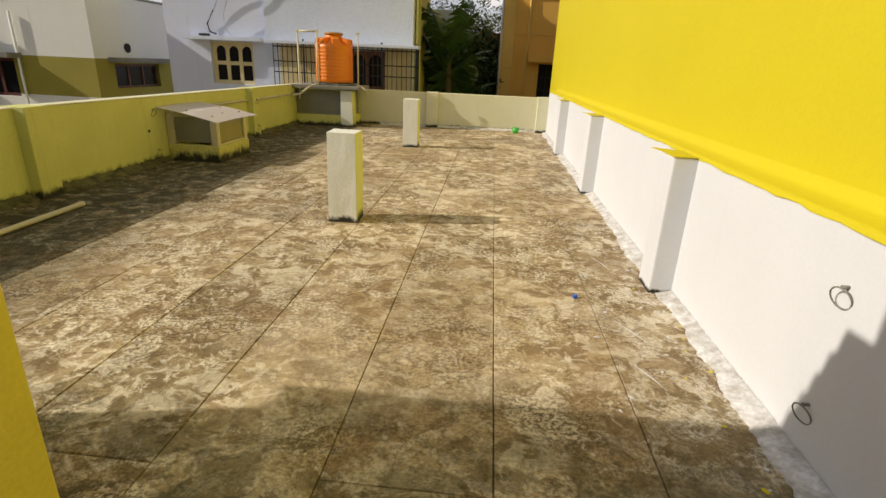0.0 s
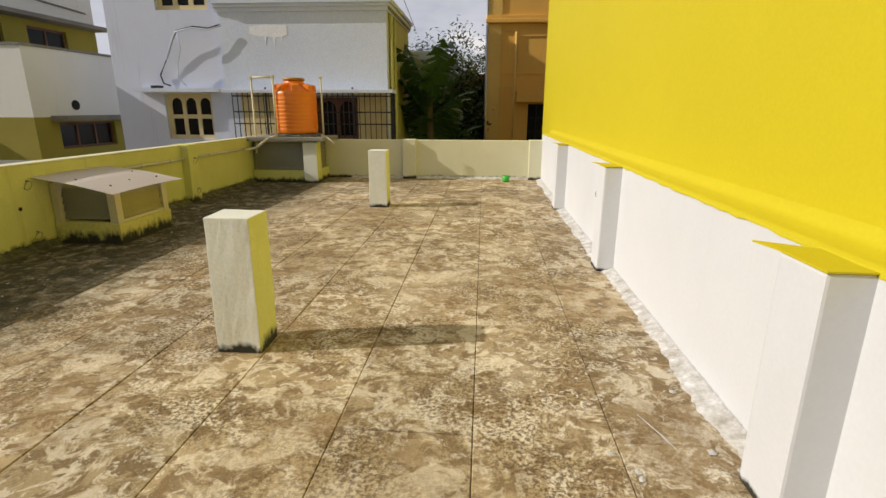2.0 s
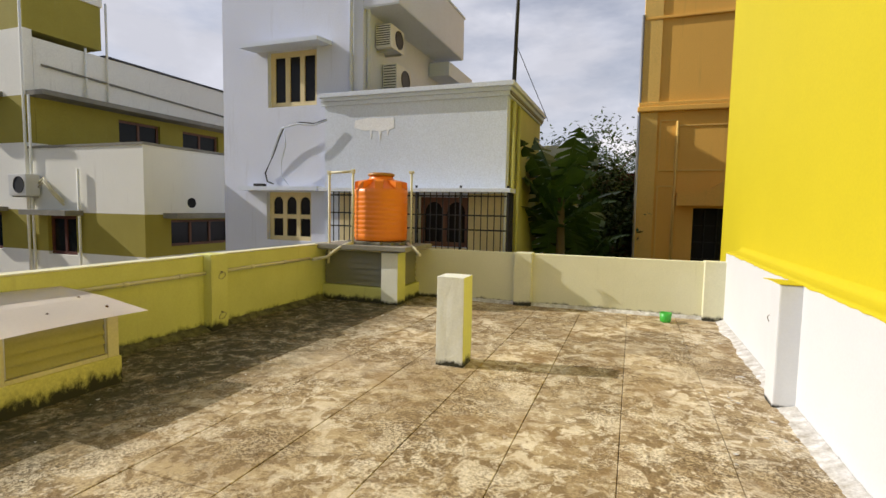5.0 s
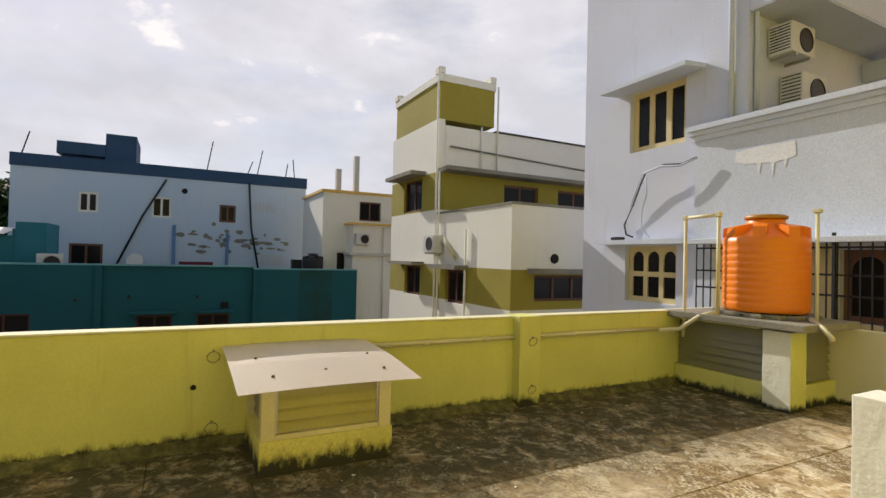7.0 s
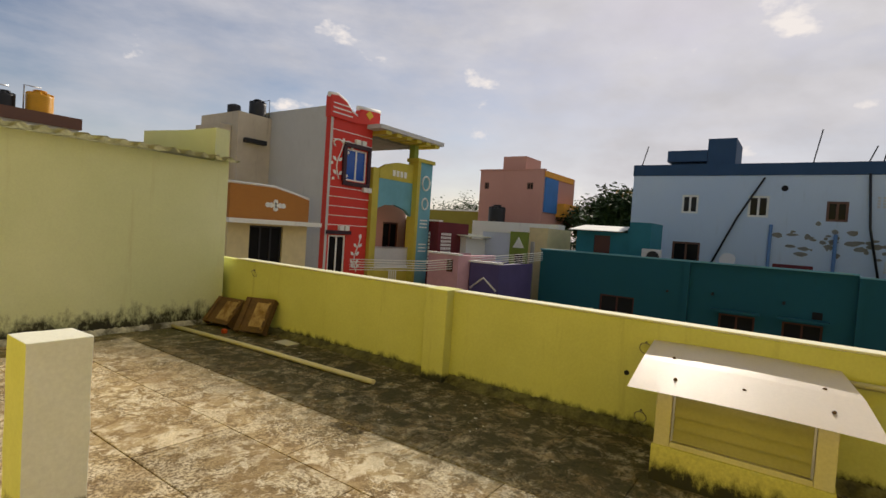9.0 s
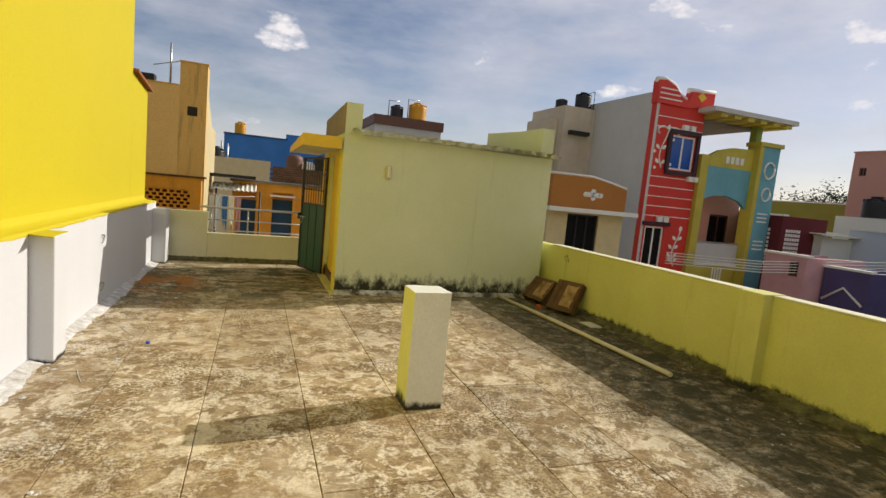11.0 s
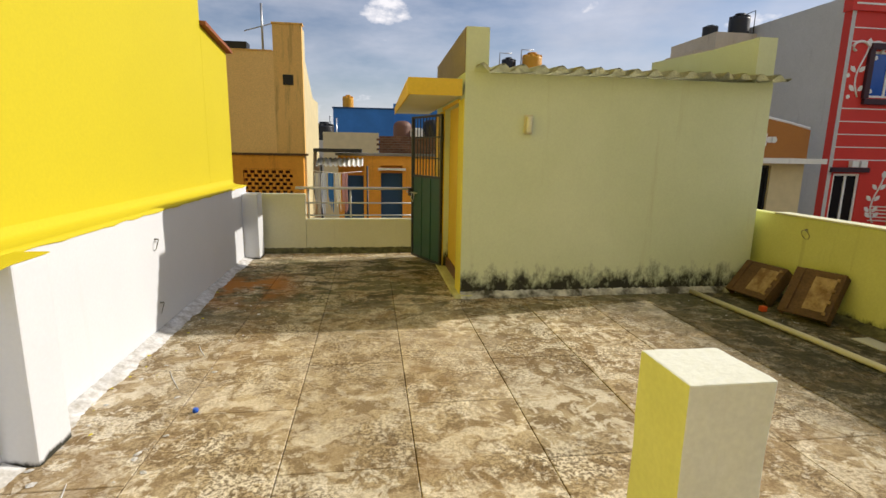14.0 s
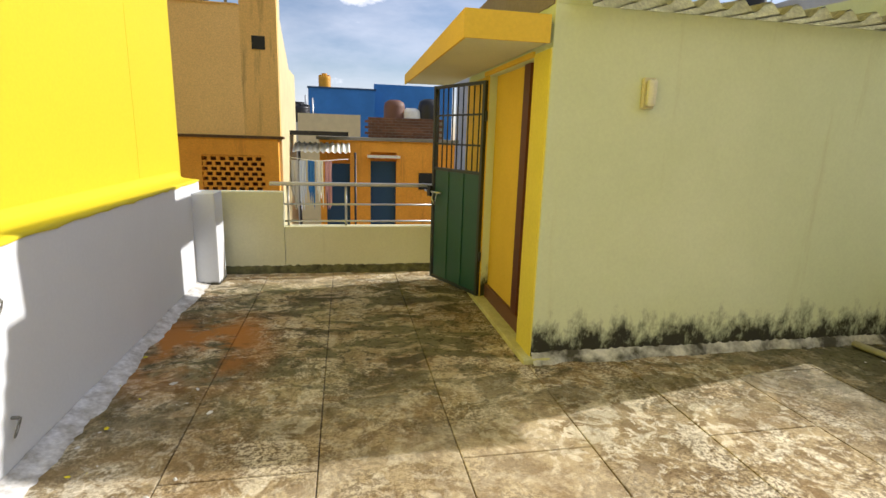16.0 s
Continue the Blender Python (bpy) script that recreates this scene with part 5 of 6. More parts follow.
def tree(at, h, spread, leaves, seed, label, leaf=0.16, low=0.35):
    r = random.Random(seed)
    t = thing("tree", label, "tree", at=at)
    bm = bmesh.new()
    add_tube(bm, [(0, 0, 0), (r.uniform(-0.2, 0.2), 0, h * 0.3), (r.uniform(-0.3, 0.3), r.uniform(-0.3, 0.3), h * 0.75)], [0.05 * h ** 0.7, 0.035 * h ** 0.7, 0.02], 8)
    tips = []
    for k in range(16):
        a, z0 = r.uniform(0, math.tau), h * r.uniform(low, 0.7)
        d = spread * r.uniform(0.4, 1.0)
        tip = Vector((d * math.cos(a), d * math.sin(a), z0 + h * r.uniform(0.08, 0.3)))
        add_tube(bm, [(0, 0, z0), tip * 0.5 + Vector((0, 0, z0 * 0.5 + 0.1)), tip], [0.05, 0.03, 0.012], 5)
        tips += [tip, tip * 0.65 + Vector((0, 0, z0 * 0.35))]
    tips += [Vector((0, 0, h * q)) for q in (0.8, 0.92)]
    part("trunk", bm, M_TRUNK, t)
    verts, faces = [], []
    for k in range(leaves):
        c = r.choice(tips)
        p = c + Vector((r.gauss(0, 1), r.gauss(0, 1), r.gauss(0, 0.8))) * spread * 0.20
        u = Vector((r.uniform(-1, 1), r.uniform(-1, 1), r.uniform(-0.8, 0.4))).normalized()
        v = u.cross(Vector((r.uniform(-1, 1), r.uniform(-1, 1), 1))).normalized()
        s = leaf * r.uniform(0.6, 1.3)
        b = len(verts)
        verts += [p, p + u * s * 0.5 + v * s * 0.22, p + u * s * 1.1, p + u * s * 0.5 - v * s * 0.22]
        faces.append((b, b + 1, b + 2, b + 3))
    me = bpy.data.meshes.new("crown")
    me.from_pydata([tuple(q) for q in verts], [], faces)
    me.materials.append(M_LEAFY)
    ob = new("crown", me)
    ob.parent = t
    return t


tree((-0.6, 23.8, GROUND), 8.4, 1.7, 6000, 1, "feathery green tree behind the banana plants", 0.15)
tree((-1.6, 24.5, GROUND), 7.6, 1.9, 3500, 2, "dark leafy tree between the houses", 0.15)
# two low trees added to darken the gap between the houses
tree((-0.3, 22.6, GROUND), 6.4, 1.5, 6000, 3, "low bushy tree added to fill the shaded gap", 0.16, 0.15)
tree((-0.9, 21.9, GROUND), 5.6, 1.5, 6000, 4, "low bushy tree added to fill the shaded gap", 0.16, 0.15)
# dark red wall added where the gap holds only shade
solid("compound_wall", bx(-1.14, 0.5, 25.2, 25.5, GROUND, 3.0), M_DARKRED, "dark wall added to stand in for the shade behind the trees", "wall", "structure")

# ---- teal and blue houses to the west ----
teal = thing("teal_house", "long low teal painted house with a flat roof", "house")
TX = -26.0
part("wall", wall_holes("E", TX, 0.3, -3.2, 4.3, GROUND, 0.9, [(0.2, 1.9, -2.6, -1.1)]), M_TEAL, teal)
part("wall", wall_holes("E", TX - 0.12, 0.3, 4.301, 10.4, GROUND, 0.9, [(5.6, 7.0, -2.6, -1.3), (8.0, 9.4, -2.6, -1.3)]), M_TEAL, teal)
part("wall", bx(TX - 0.3, TX, 10.401, 15.6, GROUND, 0.8), M_TEAL, teal)
part("wall", bx(-33, TX - 0.301, -3.2, -2.9, GROUND, 0.9), M_TEAL, teal)
part("roof", bx(-34.5, TX - 0.31, -2.89, 15.5, 0.3, 0.4), M_TEAL, teal)
part("coping", bx(TX - 0.34, TX + 0.04, -3.24, 10.4, 0.901, 0.97), M_AQUA, teal)
part("coping", bx(TX - 0.34, TX + 0.04, 10.402, 15.6, 0.801, 0.86), M_AQUA, teal)
part("pilaster", bx(TX + 0.001, TX + 0.10, 4.05, 4.3, GROUND, 0.9), M_TEAL, teal)
part("pilaster", bx(TX + 0.001, TX + 0.10, 10.41, 10.6, GROUND, 0.8), M_TEAL, teal)
window(teal, "E", TX - 0.12, 5.6, 7.0, -2.6, -1.3, 2, 1, 0.1, M_DARKRED, M_DARK, 0.08)
window(teal, "E", TX - 0.12, 8.0, 9.4, -2.6, -1.3, 2, 1, 0.1, M_DARKRED, M_DARK, 0.08)
window(teal, "E", TX, 0.2, 1.9, -2.6, -1.1, 2, 1, 0.1, M_DARKRED, M_DARK, 0.08)
hood(teal, "E", TX - 0.12, 5.3, 7.2, -1.2, 0.5, 0.1, M_TEAL)
hood(teal, "E", TX - 0.12, 7.8, 9.6, -1.2, 0.5, 0.1, M_TEAL)
for y, z in ((3.4, -0.55), (5.3, -0.45), (8.0, -0.5)):
    part("spout", tube([(TX - 0.1, y, z), (TX + 0.12, y, z - 0.02)], 0.06, 10), M_IRON, teal)
part("vent", bx(TX - 0.119, TX - 0.10, 9.0, 9.35, -1.05, -0.75), M_DARK, teal)
M_TEALMOULD = surf("mouldy_teal", (0.02, 0.06, 0.05), (0.012, 0.10, 0.12), big=0.8, rough=0.9)
part("mould_patch", bx(TX + 0.001, TX + 0.005, 12.6, 14.3, -2.5, 0.79), M_TEALMOULD, teal, "dark mould on the teal wall")
hut = thing("roof_hut", "small teal hut with a white corrugated roof", "hut")
part("wall", wall_holes("E", -28.0, 0.15, -2.0, 0.9, 0.4, 2.1, [(-1.0, -0.1, 0.4, 1.9)]), M_HUT, hut)
part("wall", bx(-29.8, -28.16, -2.0, -1.85, 0.4, 2.1), M_HUT, hut)
part("wall", bx(-29.8, -28.16, 0.75, 0.9, 0.4, 2.4), M_HUT, hut)
part("door", bx(-28.10, -28.05, -0.99, -0.11, 0.4, 1.89), M_DARKRED, hut)
bm = prism([(-28.4, 2.25), (-27.5, 2.12), (-27.5, 2.16), (-30, 2.5), (-30, 2.45)], "y", -2.3, 0.6)
part("roof_sheet", bm, M_OFFWHITE, hut, "white sheet roof")
part("side_wall", bx(-30.5, -27.9, 0.91, 2.0, 0.4, 2.7), M_HUT, hut)
unit = thing("air_conditioner", "white air conditioner standing on the teal roof", "air conditioner")
ac_unit(unit, "E", -27.3, 2.3, 0.55, 0.9, 0.8, 0.4)

blue = thing("blue_house", "faded sky blue house with dark blue parapet", "house")
BX = -35.0
bholes = [(2.05, 3.0, 3.7, 4.85), (5.66, 6.71, 3.6, 4.85), (9.39, 10.35, 3.5, 4.6), (1.7, 3.3, 0.5, 1.9)]
part("wall", wall_holes("E", BX, 0.3, -1.0, 14.75, GROUND, 6.05, bholes), M_SKYBLUE, blue)
part("wall", bx(-42, BX - 0.301, -1.0, -0.7, GROUND, 6.05), M_SKYBLUE, blue)
part("wall", bx(-42, BX - 0.301, 14.45, 14.75, GROUND, 6.05), M_SKYBLUE, blue)
part("parapet", bx(BX - 0.3, BX + 0.05, -1.05, 14.8, 6.051, 6.75), M_NAVY, blue, "dark blue parapet band")
part("roof", bx(-42, BX - 0.31, -1.0, 14.75, 5.9, 6.05), M_CONC, blue)
part("tower", bx(-39, BX - 0.5, 3.2, 4.75, 6.051, 8.4), M_NAVY, blue)
part("tower", bx(-39, BX - 0.4, 0.9, 3.19, 7.0, 7.7), M_NAVY, blue)
part("tower", bx(-38.5, BX - 0.9, 1.1, 3.19, 6.051, 6.99), M_NAVY, blue)
for q, m in zip(bholes, (M_OFFWHITE, M_OFFWHITE, M_BROWN, M_BROWN)):
    window(blue, "E", BX, *q, 2, 1, 0.05, m, M_PANE, 0.12)
for u0, z0, u1, z1 in ((11.5, 4.3, 12.9, 4.95), (12.0, 0.9, 13.2, 1.6)):
    bm = bmesh.new()
    for i in range(6):
        for j in range(4):
            fbox(bm, "E", BX, u0 + i * 0.23, u0 + i * 0.23 + 0.13, -0.01, -0.002, z0 + j * 0.16, z0 + j * 0.16 + 0.10)
    part("jali", bm, M_GREYSIDE, blue, "small pierced vent")
part("vent_hole", tube([(BX - 0.02, 7.4, 5.3), (BX + 0.02, 7.4, 5.3)], 0.17, 14), M_DARK, blue)
for y, z in ((6.9, 3.2), (9.9, 2.8)):
    part("drain_pipe", tube([(BX + 0.08, y, GROUND), (BX + 0.08, y, z)], 0.09), M_BLUEPIPE, blue)
part("cable", tube([(BX + 0.1, 3.9, 0.5), (BX + 0.12, 5.2, 3.6), (BX + 0.1, 6.4, 5.9)], 0.06, 6), M_IRON, blue, "black cable across the wall")
part("cable", tube([(BX + 0.1, 11.1, 6.1), (BX + 0.12, 11.3, 3.2), (BX + 0.1, 11.8, 0.6)], 0.06, 6), M_IRON, blue)
rr = random.Random(31)
bm = bmesh.new()
for k in range(46):
    y, z = rr.gauss(10.6, 1.6), rr.gauss(2.2, 0.35)
    w, h = rr.uniform(0.08, 0.45), rr.uniform(0.05, 0.2)
    pts = [(y + w * math.cos(a) * rr.uniform(0.6, 1), z + h * math.sin(a) * rr.uniform(0.6, 1)) for a in [i * math.tau / 9 for i in range(9)]]
    v = [bm.verts.new((BX + 0.004 + k * 0.0002, p[0], p[1])) for p in pts]
    bm.faces.new(v)
part("peeled_patch", bm, M_CONC, blue, "patches of bare peeled plaster")["kind"] = "stuff"
for y, z in ((-0.6, 8.0), (8.6, 8.6), (11.0, 7.6), (11.6, 8.4), (13.4, 7.7), (14.0, 8.0)):
    part("rod", tube([(BX - 0.2, y, 6.7), (BX - 0.2, y + rr.uniform(-0.3, 0.6), z)], 0.035, 5), M_IRON, blue, "rusty bar on the roof")
dish = thing("satellite_dish", "small grey satellite dish on the teal roof", "satellite dish")
prof = [(0.02, 0), (0.2, 0.03), (0.36, 0.10), (0.42, 0.16)]
bm = add_lathe(bmesh.new(), 0, 0, prof, 18)
bmesh.ops.transform(bm, matrix=pose(-33.5, 5.0, 0.95, 0, 60, 0), verts=bm.verts[:])
part("dish", bm, M_GREYSIDE, dish)
part("foot", tube([(-33.55, 5.0, 0.4), (-33.5, 5.0, 1.0)], 0.04), M_IRON, dish)
for i, (y, w, m) in enumerate(((6.0, 0.9, M_RUSTY), (7.2, 1.8, M_MAROON), (13.6, 1.0, M_BLACKTANK))):
    solid("roof_clutter", bx(-33.6, -33.0, y, y + w, 0.401, 0.75 + 0.25 * i, 0.03), m, "box of clutter on the teal roof", "box")
water_tank("water_tank", -27.5, 13.6, 0.401, 0.55, 1.25, M_BLACKTANK, M_BLACKTANK, "black plastic water tank on the teal roof")

# ---- red house and its neighbours to the south-west ----
red = thing("red_house", "tall red and grey house with aqua and mustard balcony front", "house")
RX, RN = -15.7, -9.1
red.location.z, red.scale.z = -0.23, 0.935
part("wall", bx(RX - 0.3, RX, -19.0, RN - 0.301, GROUND, 7.55), M_GREYSIDE, red, "bare grey side wall")
part("wall", bx(-22.0, RX - 0.301, -19.0, -18.7, GROUND, 7.3), M_GREYSIDE, red)
part("roof", bx(-22.0, RX - 0.31, -18.69, RN - 0.31, 6.6, 6.75), M_CONC, red)
rholes = [(-18.1, -16.75, 4.1, 5.7), (-17.0, -15.95, -1.0, 1.35)]
part("wall", wall_holes("N", RN, 0.3, -18.4, RX, GROUND, 7.3, rholes), M_RED, red, "red front")
window(red, "N", RN, *rholes[0], 2, 1, 0.05, M_OFFWHITE, M_BLUEPANE, 0.08)
window(red, "N", RN, *rholes[1], 2, 1, 0.05, M_OFFWHITE, M_PANE, 0.08)
for a, b, c, d in ((-18.3, -16.55, 5.75, 5.95), (-18.3, -16.55, 3.85, 4.05), (-16.70, -16.5, 4.06, 5.74), (-17.25, -15.75, 1.4, 1.58)):
    part("surround", fbox(bmesh.new(), "N", RN, a, b, -0.12, -0.002, c, d, 0.01), M_SURROUND, red, "dark plum window surround")
for k in range(15):
    z = 0.0 + k * 0.46
    if 3.9 < z < 6.0:
        u1 = -16.5
    else:
        u1 = -18.38
    if 1.5 < z < 3.8 or z > 5.9:
        part("groove_line", fbox(bmesh.new(), "N", RN, -18.38, RX - 0.02, -0.018, -0.002, z, z + 0.035), M_OFFWHITE, red)
part("surround", fbox(bmesh.new(), "N", RN, -18.30, -18.12, -0.12, -0.002, 4.06, 5.74, 0.01), M_SURROUND, red)
for u, z in ((-17.35, 5.96), (-17.75, 5.96), (-18.0, 3.62), (-18.3, 3.62), (-16.6, 1.59), (-16.95, 1.59)):
    part("key_block", fbox(bmesh.new(), "N", RN, u - 0.13, u + 0.13, -0.16, -0.003, z, z + 0.24, 0.01), M_OFFWHITE, red, "white key block")
part("edge_pilaster", fbox(bmesh.new(), "N", RN, RX - 0.13, RX + 0.004, -0.022, -0.0035, GROUND, 7.0), M_GREYSIDE, red, "grey edge strip")
pts = [(RX + 0.12, 7.0), (RX + 0.12, 8.0), (-16.0, 8.05), (-16.5, 7.85), (-16.9, 7.45), (-17.3, 7.3), (-17.45, 7.75), (-18.75, 7.85), (-18.75, 7.3), (-17.4, 7.0)]
part("crest", prism(pts, "y", RN - 0.25, RN + 0.1), M_RED, red, "curved red crest")
bm = bmesh.new()
crest = [(RX + 0.14, 8.03), (-16.0, 8.10), (-16.5, 7.90), (-16.9, 7.50), (-17.28, 7.36)]
add_tube(bm, [(x, RN - 0.06, z) for x, z in crest], 0.13, 6)
add_tube(bm, [(-17.35, RN - 0.06, 7.82), (-18.85, RN - 0.06, 7.93)], 0.13, 6)
part("crest_rim", bm, M_OFFWHITE, red, "white moulded rim")
for k in range(3):
    part("crest_line", fbox(bmesh.new(), "N", RN + 0.1, -16.9 + k * 0.1, RX, -0.02, -0.002, 7.2 + k * 0.22, 7.26 + k * 0.22), M_OFFWHITE, red)
bm = prism([(-18.0, 7.35), (-17.75, 7.58), (-18.0, 7.8), (-18.25, 7.58)], "y", RN + 0.101, RN + 0.13)
part("lozenge", bm, M_YTRIM, red)
# painted flowers in relief
def flower(u, z, s, pairs, flip=1, scroll=False):
    """A curling stem with pointed leaves, as thin plaster relief."""
    bm = bmesh.new()
    y = RN + 0.012

    def leaf(x, zz, ln, wd, ang):
        ax, az = math.cos(ang), math.sin(ang)
        out = [(-0.5, 0), (-0.2, 0.42), (0.15, 0.5), (0.5, 0.0), (0.15, -0.5), (-0.2, -0.42)]
        v = [[bm.verts.new((x + p * ln * ax - q * wd * az, yy, zz + p * ln * az + q * wd * ax)) for p, q in out] for yy in (y - 0.008, y + 0.014)]
        bm.faces.new(v[1])
        for k in range(6):
            bm.faces.new((v[0][k], v[0][(k + 1) % 6], v[1][(k + 1) % 6], v[1][k]))

    stem = [(u + flip * s * 0.10 * math.sin(k * 0.55), y, z + s * k / 8) for k in range(9)]
    add_tube(bm, stem, s * 0.018, 5)
    for k in range(pairs):
        x, _, zz = stem[1 + k * 7 // pairs]
        for sg in (-1, 1):
            leaf(x + sg * s * 0.10, zz + s * 0.05, s * 0.17, s * 0.09, math.pi / 2 - sg * 0.75)
    x, _, zz = stem[-1]
    leaf(x, zz + s * 0.07, s * 0.18, s * 0.11, math.pi / 2)
    if scroll:
        for sg in (-1, 1):
            curl = [(x + sg * s * 0.17 * (1 - math.cos(a * 0.5)), y, zz - s * 0.02 + s * 0.11 * math.sin(a * 0.5)) for a in range(9)]
            add_tube(bm, curl, s * 0.028, 5)
        for dx, dz in ((-0.28, 0.78), (0.27, 0.42), (-0.27, 0.12), (0.2, 0.0)):
            leaf(u + dx * s, z + dz * s, s * 0.09, s * 0.09, 0.3)
    part("flower_relief", bm, M_OFFWHITE, red, "white painted flower")
flower(-16.35, 4.1, 1.75, 2, 1, True)
flower(-17.8, -0.5, 1.7, 4)
# balcony bay
part("wall", wall_holes("N", -10.3, 0.25, -22.8, -18.41, GROUND, 5.2, [(-22.2, -20.9, -0.4, 2.2)]), M_PINK, red, "pink wall inside the balcony")
window(red, "N", -10.3, -22.2, -20.9, -0.4, 2.2, 2, 1, 0.08, M_DARKRED, M_PANE, 0.1)
part("post", fbox(bmesh.new(), "N", RN + 0.2, -18.85, -18.42, 0, 0.35, GROUND, 5.0), M_LEMON, red)
part("post", fbox(bmesh.new(), "N", RN + 0.5, -22.8, -21.75, 0, 0.6, GROUND, 5.75), M_AQUA, red, "aqua pylon with white circles")
part("post_edge", fbox(bmesh.new(), "N", RN + 0.52, -21.74, -21.5, 0, 0.6, GROUND, 5.75), M_LEMON, red)
part("post_cap", fbox(bmesh.new(), "N", RN + 0.6, -22.9, -21.4, 0, 0.8, 5.751, 5.95), M_LEMON, red)
for z, r in ((4.6, 0.40), (3.4, 0.32)):
    pts = [(-22.27 + r * 0.8 * math.cos(k * math.tau / 20), RN + 0.515, z + r * math.sin(k * math.tau / 20)) for k in range(21)]
    part("circle_relief", tube(pts, 0.05, 5), M_OFFWHITE, red)
for z in (0.6, 0.8, 1.0, 2.0, 2.2, 2.4):
    part("stripe", fbox(bmesh.new(), "N", RN + 0.5, -22.6, -21.95, -0.015, -0.002, z, z + 0.07), M_OFFWHITE, red)
arch = [(-21.49, 2.6), (-21.0, 2.95), (-20.2, 3.15), (-19.4, 3.1), (-18.86, 2.9), (-18.86, 4.5), (-21.49, 4.5)]
part("arch_panel", prism(arch, "y", RN + 0.0, RN + 0.2), M_AQUA, red)
arch = [(-21.49, 4.501), (-18.86, 4.501), (-18.86, 5.0), (-19.4, 5.3), (-20.2, 5.5), (-21.49, 5.55)]
part("arch_top", prism(arch, "y", RN + 0.0, RN + 0.22), M_LEMON, red)
for k in range(4):
    part("jali_block", bx(-20.9 + k * 0.3, -20.7 + k * 0.3, RN + 0.221, RN + 0.25, 4.72, 5.05), M_OFFWHITE, red)
part("balcony_slab", bx(-21.49, -18.6, -10.29, RN + 0.2, -0.36, -0.25), M_OFFWHITE, red)
part("balcony_apron", bx(-21.49, -18.86, RN - 0.05, RN + 0.18, -1.6, -0.361), M_LEMON, red, "mustard apron with white bars")
for k in range(4):
    part("apron_bar", bx(-20.6 + k * 0.17, -20.52 + k * 0.17, RN + 0.181, RN + 0.20, -1.1, -0.45), M_OFFWHITE, red)
part("balcony_rail", bx(-21.48, -18.86, RN + 0.10, RN + 0.14, -0.24, 0.75), M_GREYSIDE, red, "grey balcony screen")
part("balcony_rail", bx(-21.48, -18.86, RN + 0.09, RN + 0.16, 0.76, 0.83), M_STEEL, red)
part("pergola", bx(-23.2, -18.0, -10.4, RN + 0.9, 6.9, 7.12, 0.02), M_GREYSIDE, red, "flat pergola slab")
for k in range(6):
    part("pergola_beam", bx(-22.9 + k * 0.8, -22.5 + k * 0.8, -10.3, RN + 0.8, 6.72, 6.899), M_LEMON, red)
part("pergola_post", bx(-21.9, -21.55, RN - 0.2, RN + 0.15, 5.2, 6.72), M_GREENP, red)
# roof block with tanks
M_STAINED = surf("stained_cream_wash", (0.66, 0.58, 0.44), (0.52, 0.44, 0.32), big=0.8, spread=0.7, streak=(0.2, 0.14, 0.09), streak_amt=0.2, rough=0.9)
block = thing("roof_block", "stained cream roof block behind the grey wall", "roof block")
part("wall", bx(-15.69, -13.9, -16.6, -13.4, GROUND, 6.5), M_STAINED, block)
part("parapet", bx(-13.89, -13.3, -16.0, -13.9, GROUND, 5.85), M_STAINED, block)
part("shelf", bx(-15.3, -14.2, -13.39, -13.1, 5.1, 5.3), M_IRON, block, "dark clutter on a ledge")
part("roof_rail", tube([(-15.6, -13.5, 6.5), (-15.6, -13.5, 7.4), (-15.65, -14.6, 7.4), (-15.65, -14.6, 6.5)], 0.02, 5), M_IRON, block)
water_tank("water_tank", -15.2, -13.87, 6.501, 0.40, 0.85, M_BLACKTANK, M_BLACKTANK, "black plastic water tank on a roof")
water_tank("water_tank", -14.15, -14.2, 6.501, 0.30, 0.42, M_BLACKTANK, M_BLACKTANK, "small black water tank on a roof")

porch = thing("orange_porch_house", "low cream house with an orange parapet panel", "house")
PN = -8.5
porch.location.z, porch.scale.z = -0.23, 0.935
part("wall", wall_holes("N", PN, 0.25, -14.2, -10.6, GROUND, 1.70, [(-13.0, -11.5, -0.4, 1.62)]), M_WINCREAM, porch)
window(porch, "N", PN, -13.0, -11.5, -0.4, 1.62, 3, 1, 0.1, M_IRON, M_PANE, 0.08)
part("slab", bx(-14.5, -10.3, PN - 0.24, PN + 0.55, 1.701, 1.88, 0.01), M_OFFWHITE, porch)
pts = [(-14.2, 1.881), (-14.2, 2.85), (-13.4, 3.05), (-12.5, 3.22), (-10.6, 3.22), (-10.6, 1.881)]
part("parapet_panel", prism(pts, "y", PN - 0.2, PN + 0.05), M_ORPANEL, porch, "orange parapet panel")
bm = bmesh.new()
add_tube(bm, [(-14.25, PN - 0.08, 2.9), (-13.4, PN - 0.08, 3.1), (-12.5, PN - 0.08, 3.27), (-10.5, PN - 0.08, 3.27)], 0.07, 6)
part("coping", bm, M_OFFWHITE, porch)
for du, dz in ((0, 0.14), (0, -0.14), (0.2, 0), (-0.2, 0), (0, 0), (0.36, 0), (-0.36, 0)):
    part("flower_petal", tube([(-12.55 + du, PN + 0.051, 2.5 + dz), (-12.55 + du, PN + 0.075, 2.5 + dz)], 0.11, 10), M_OFFWHITE, porch)


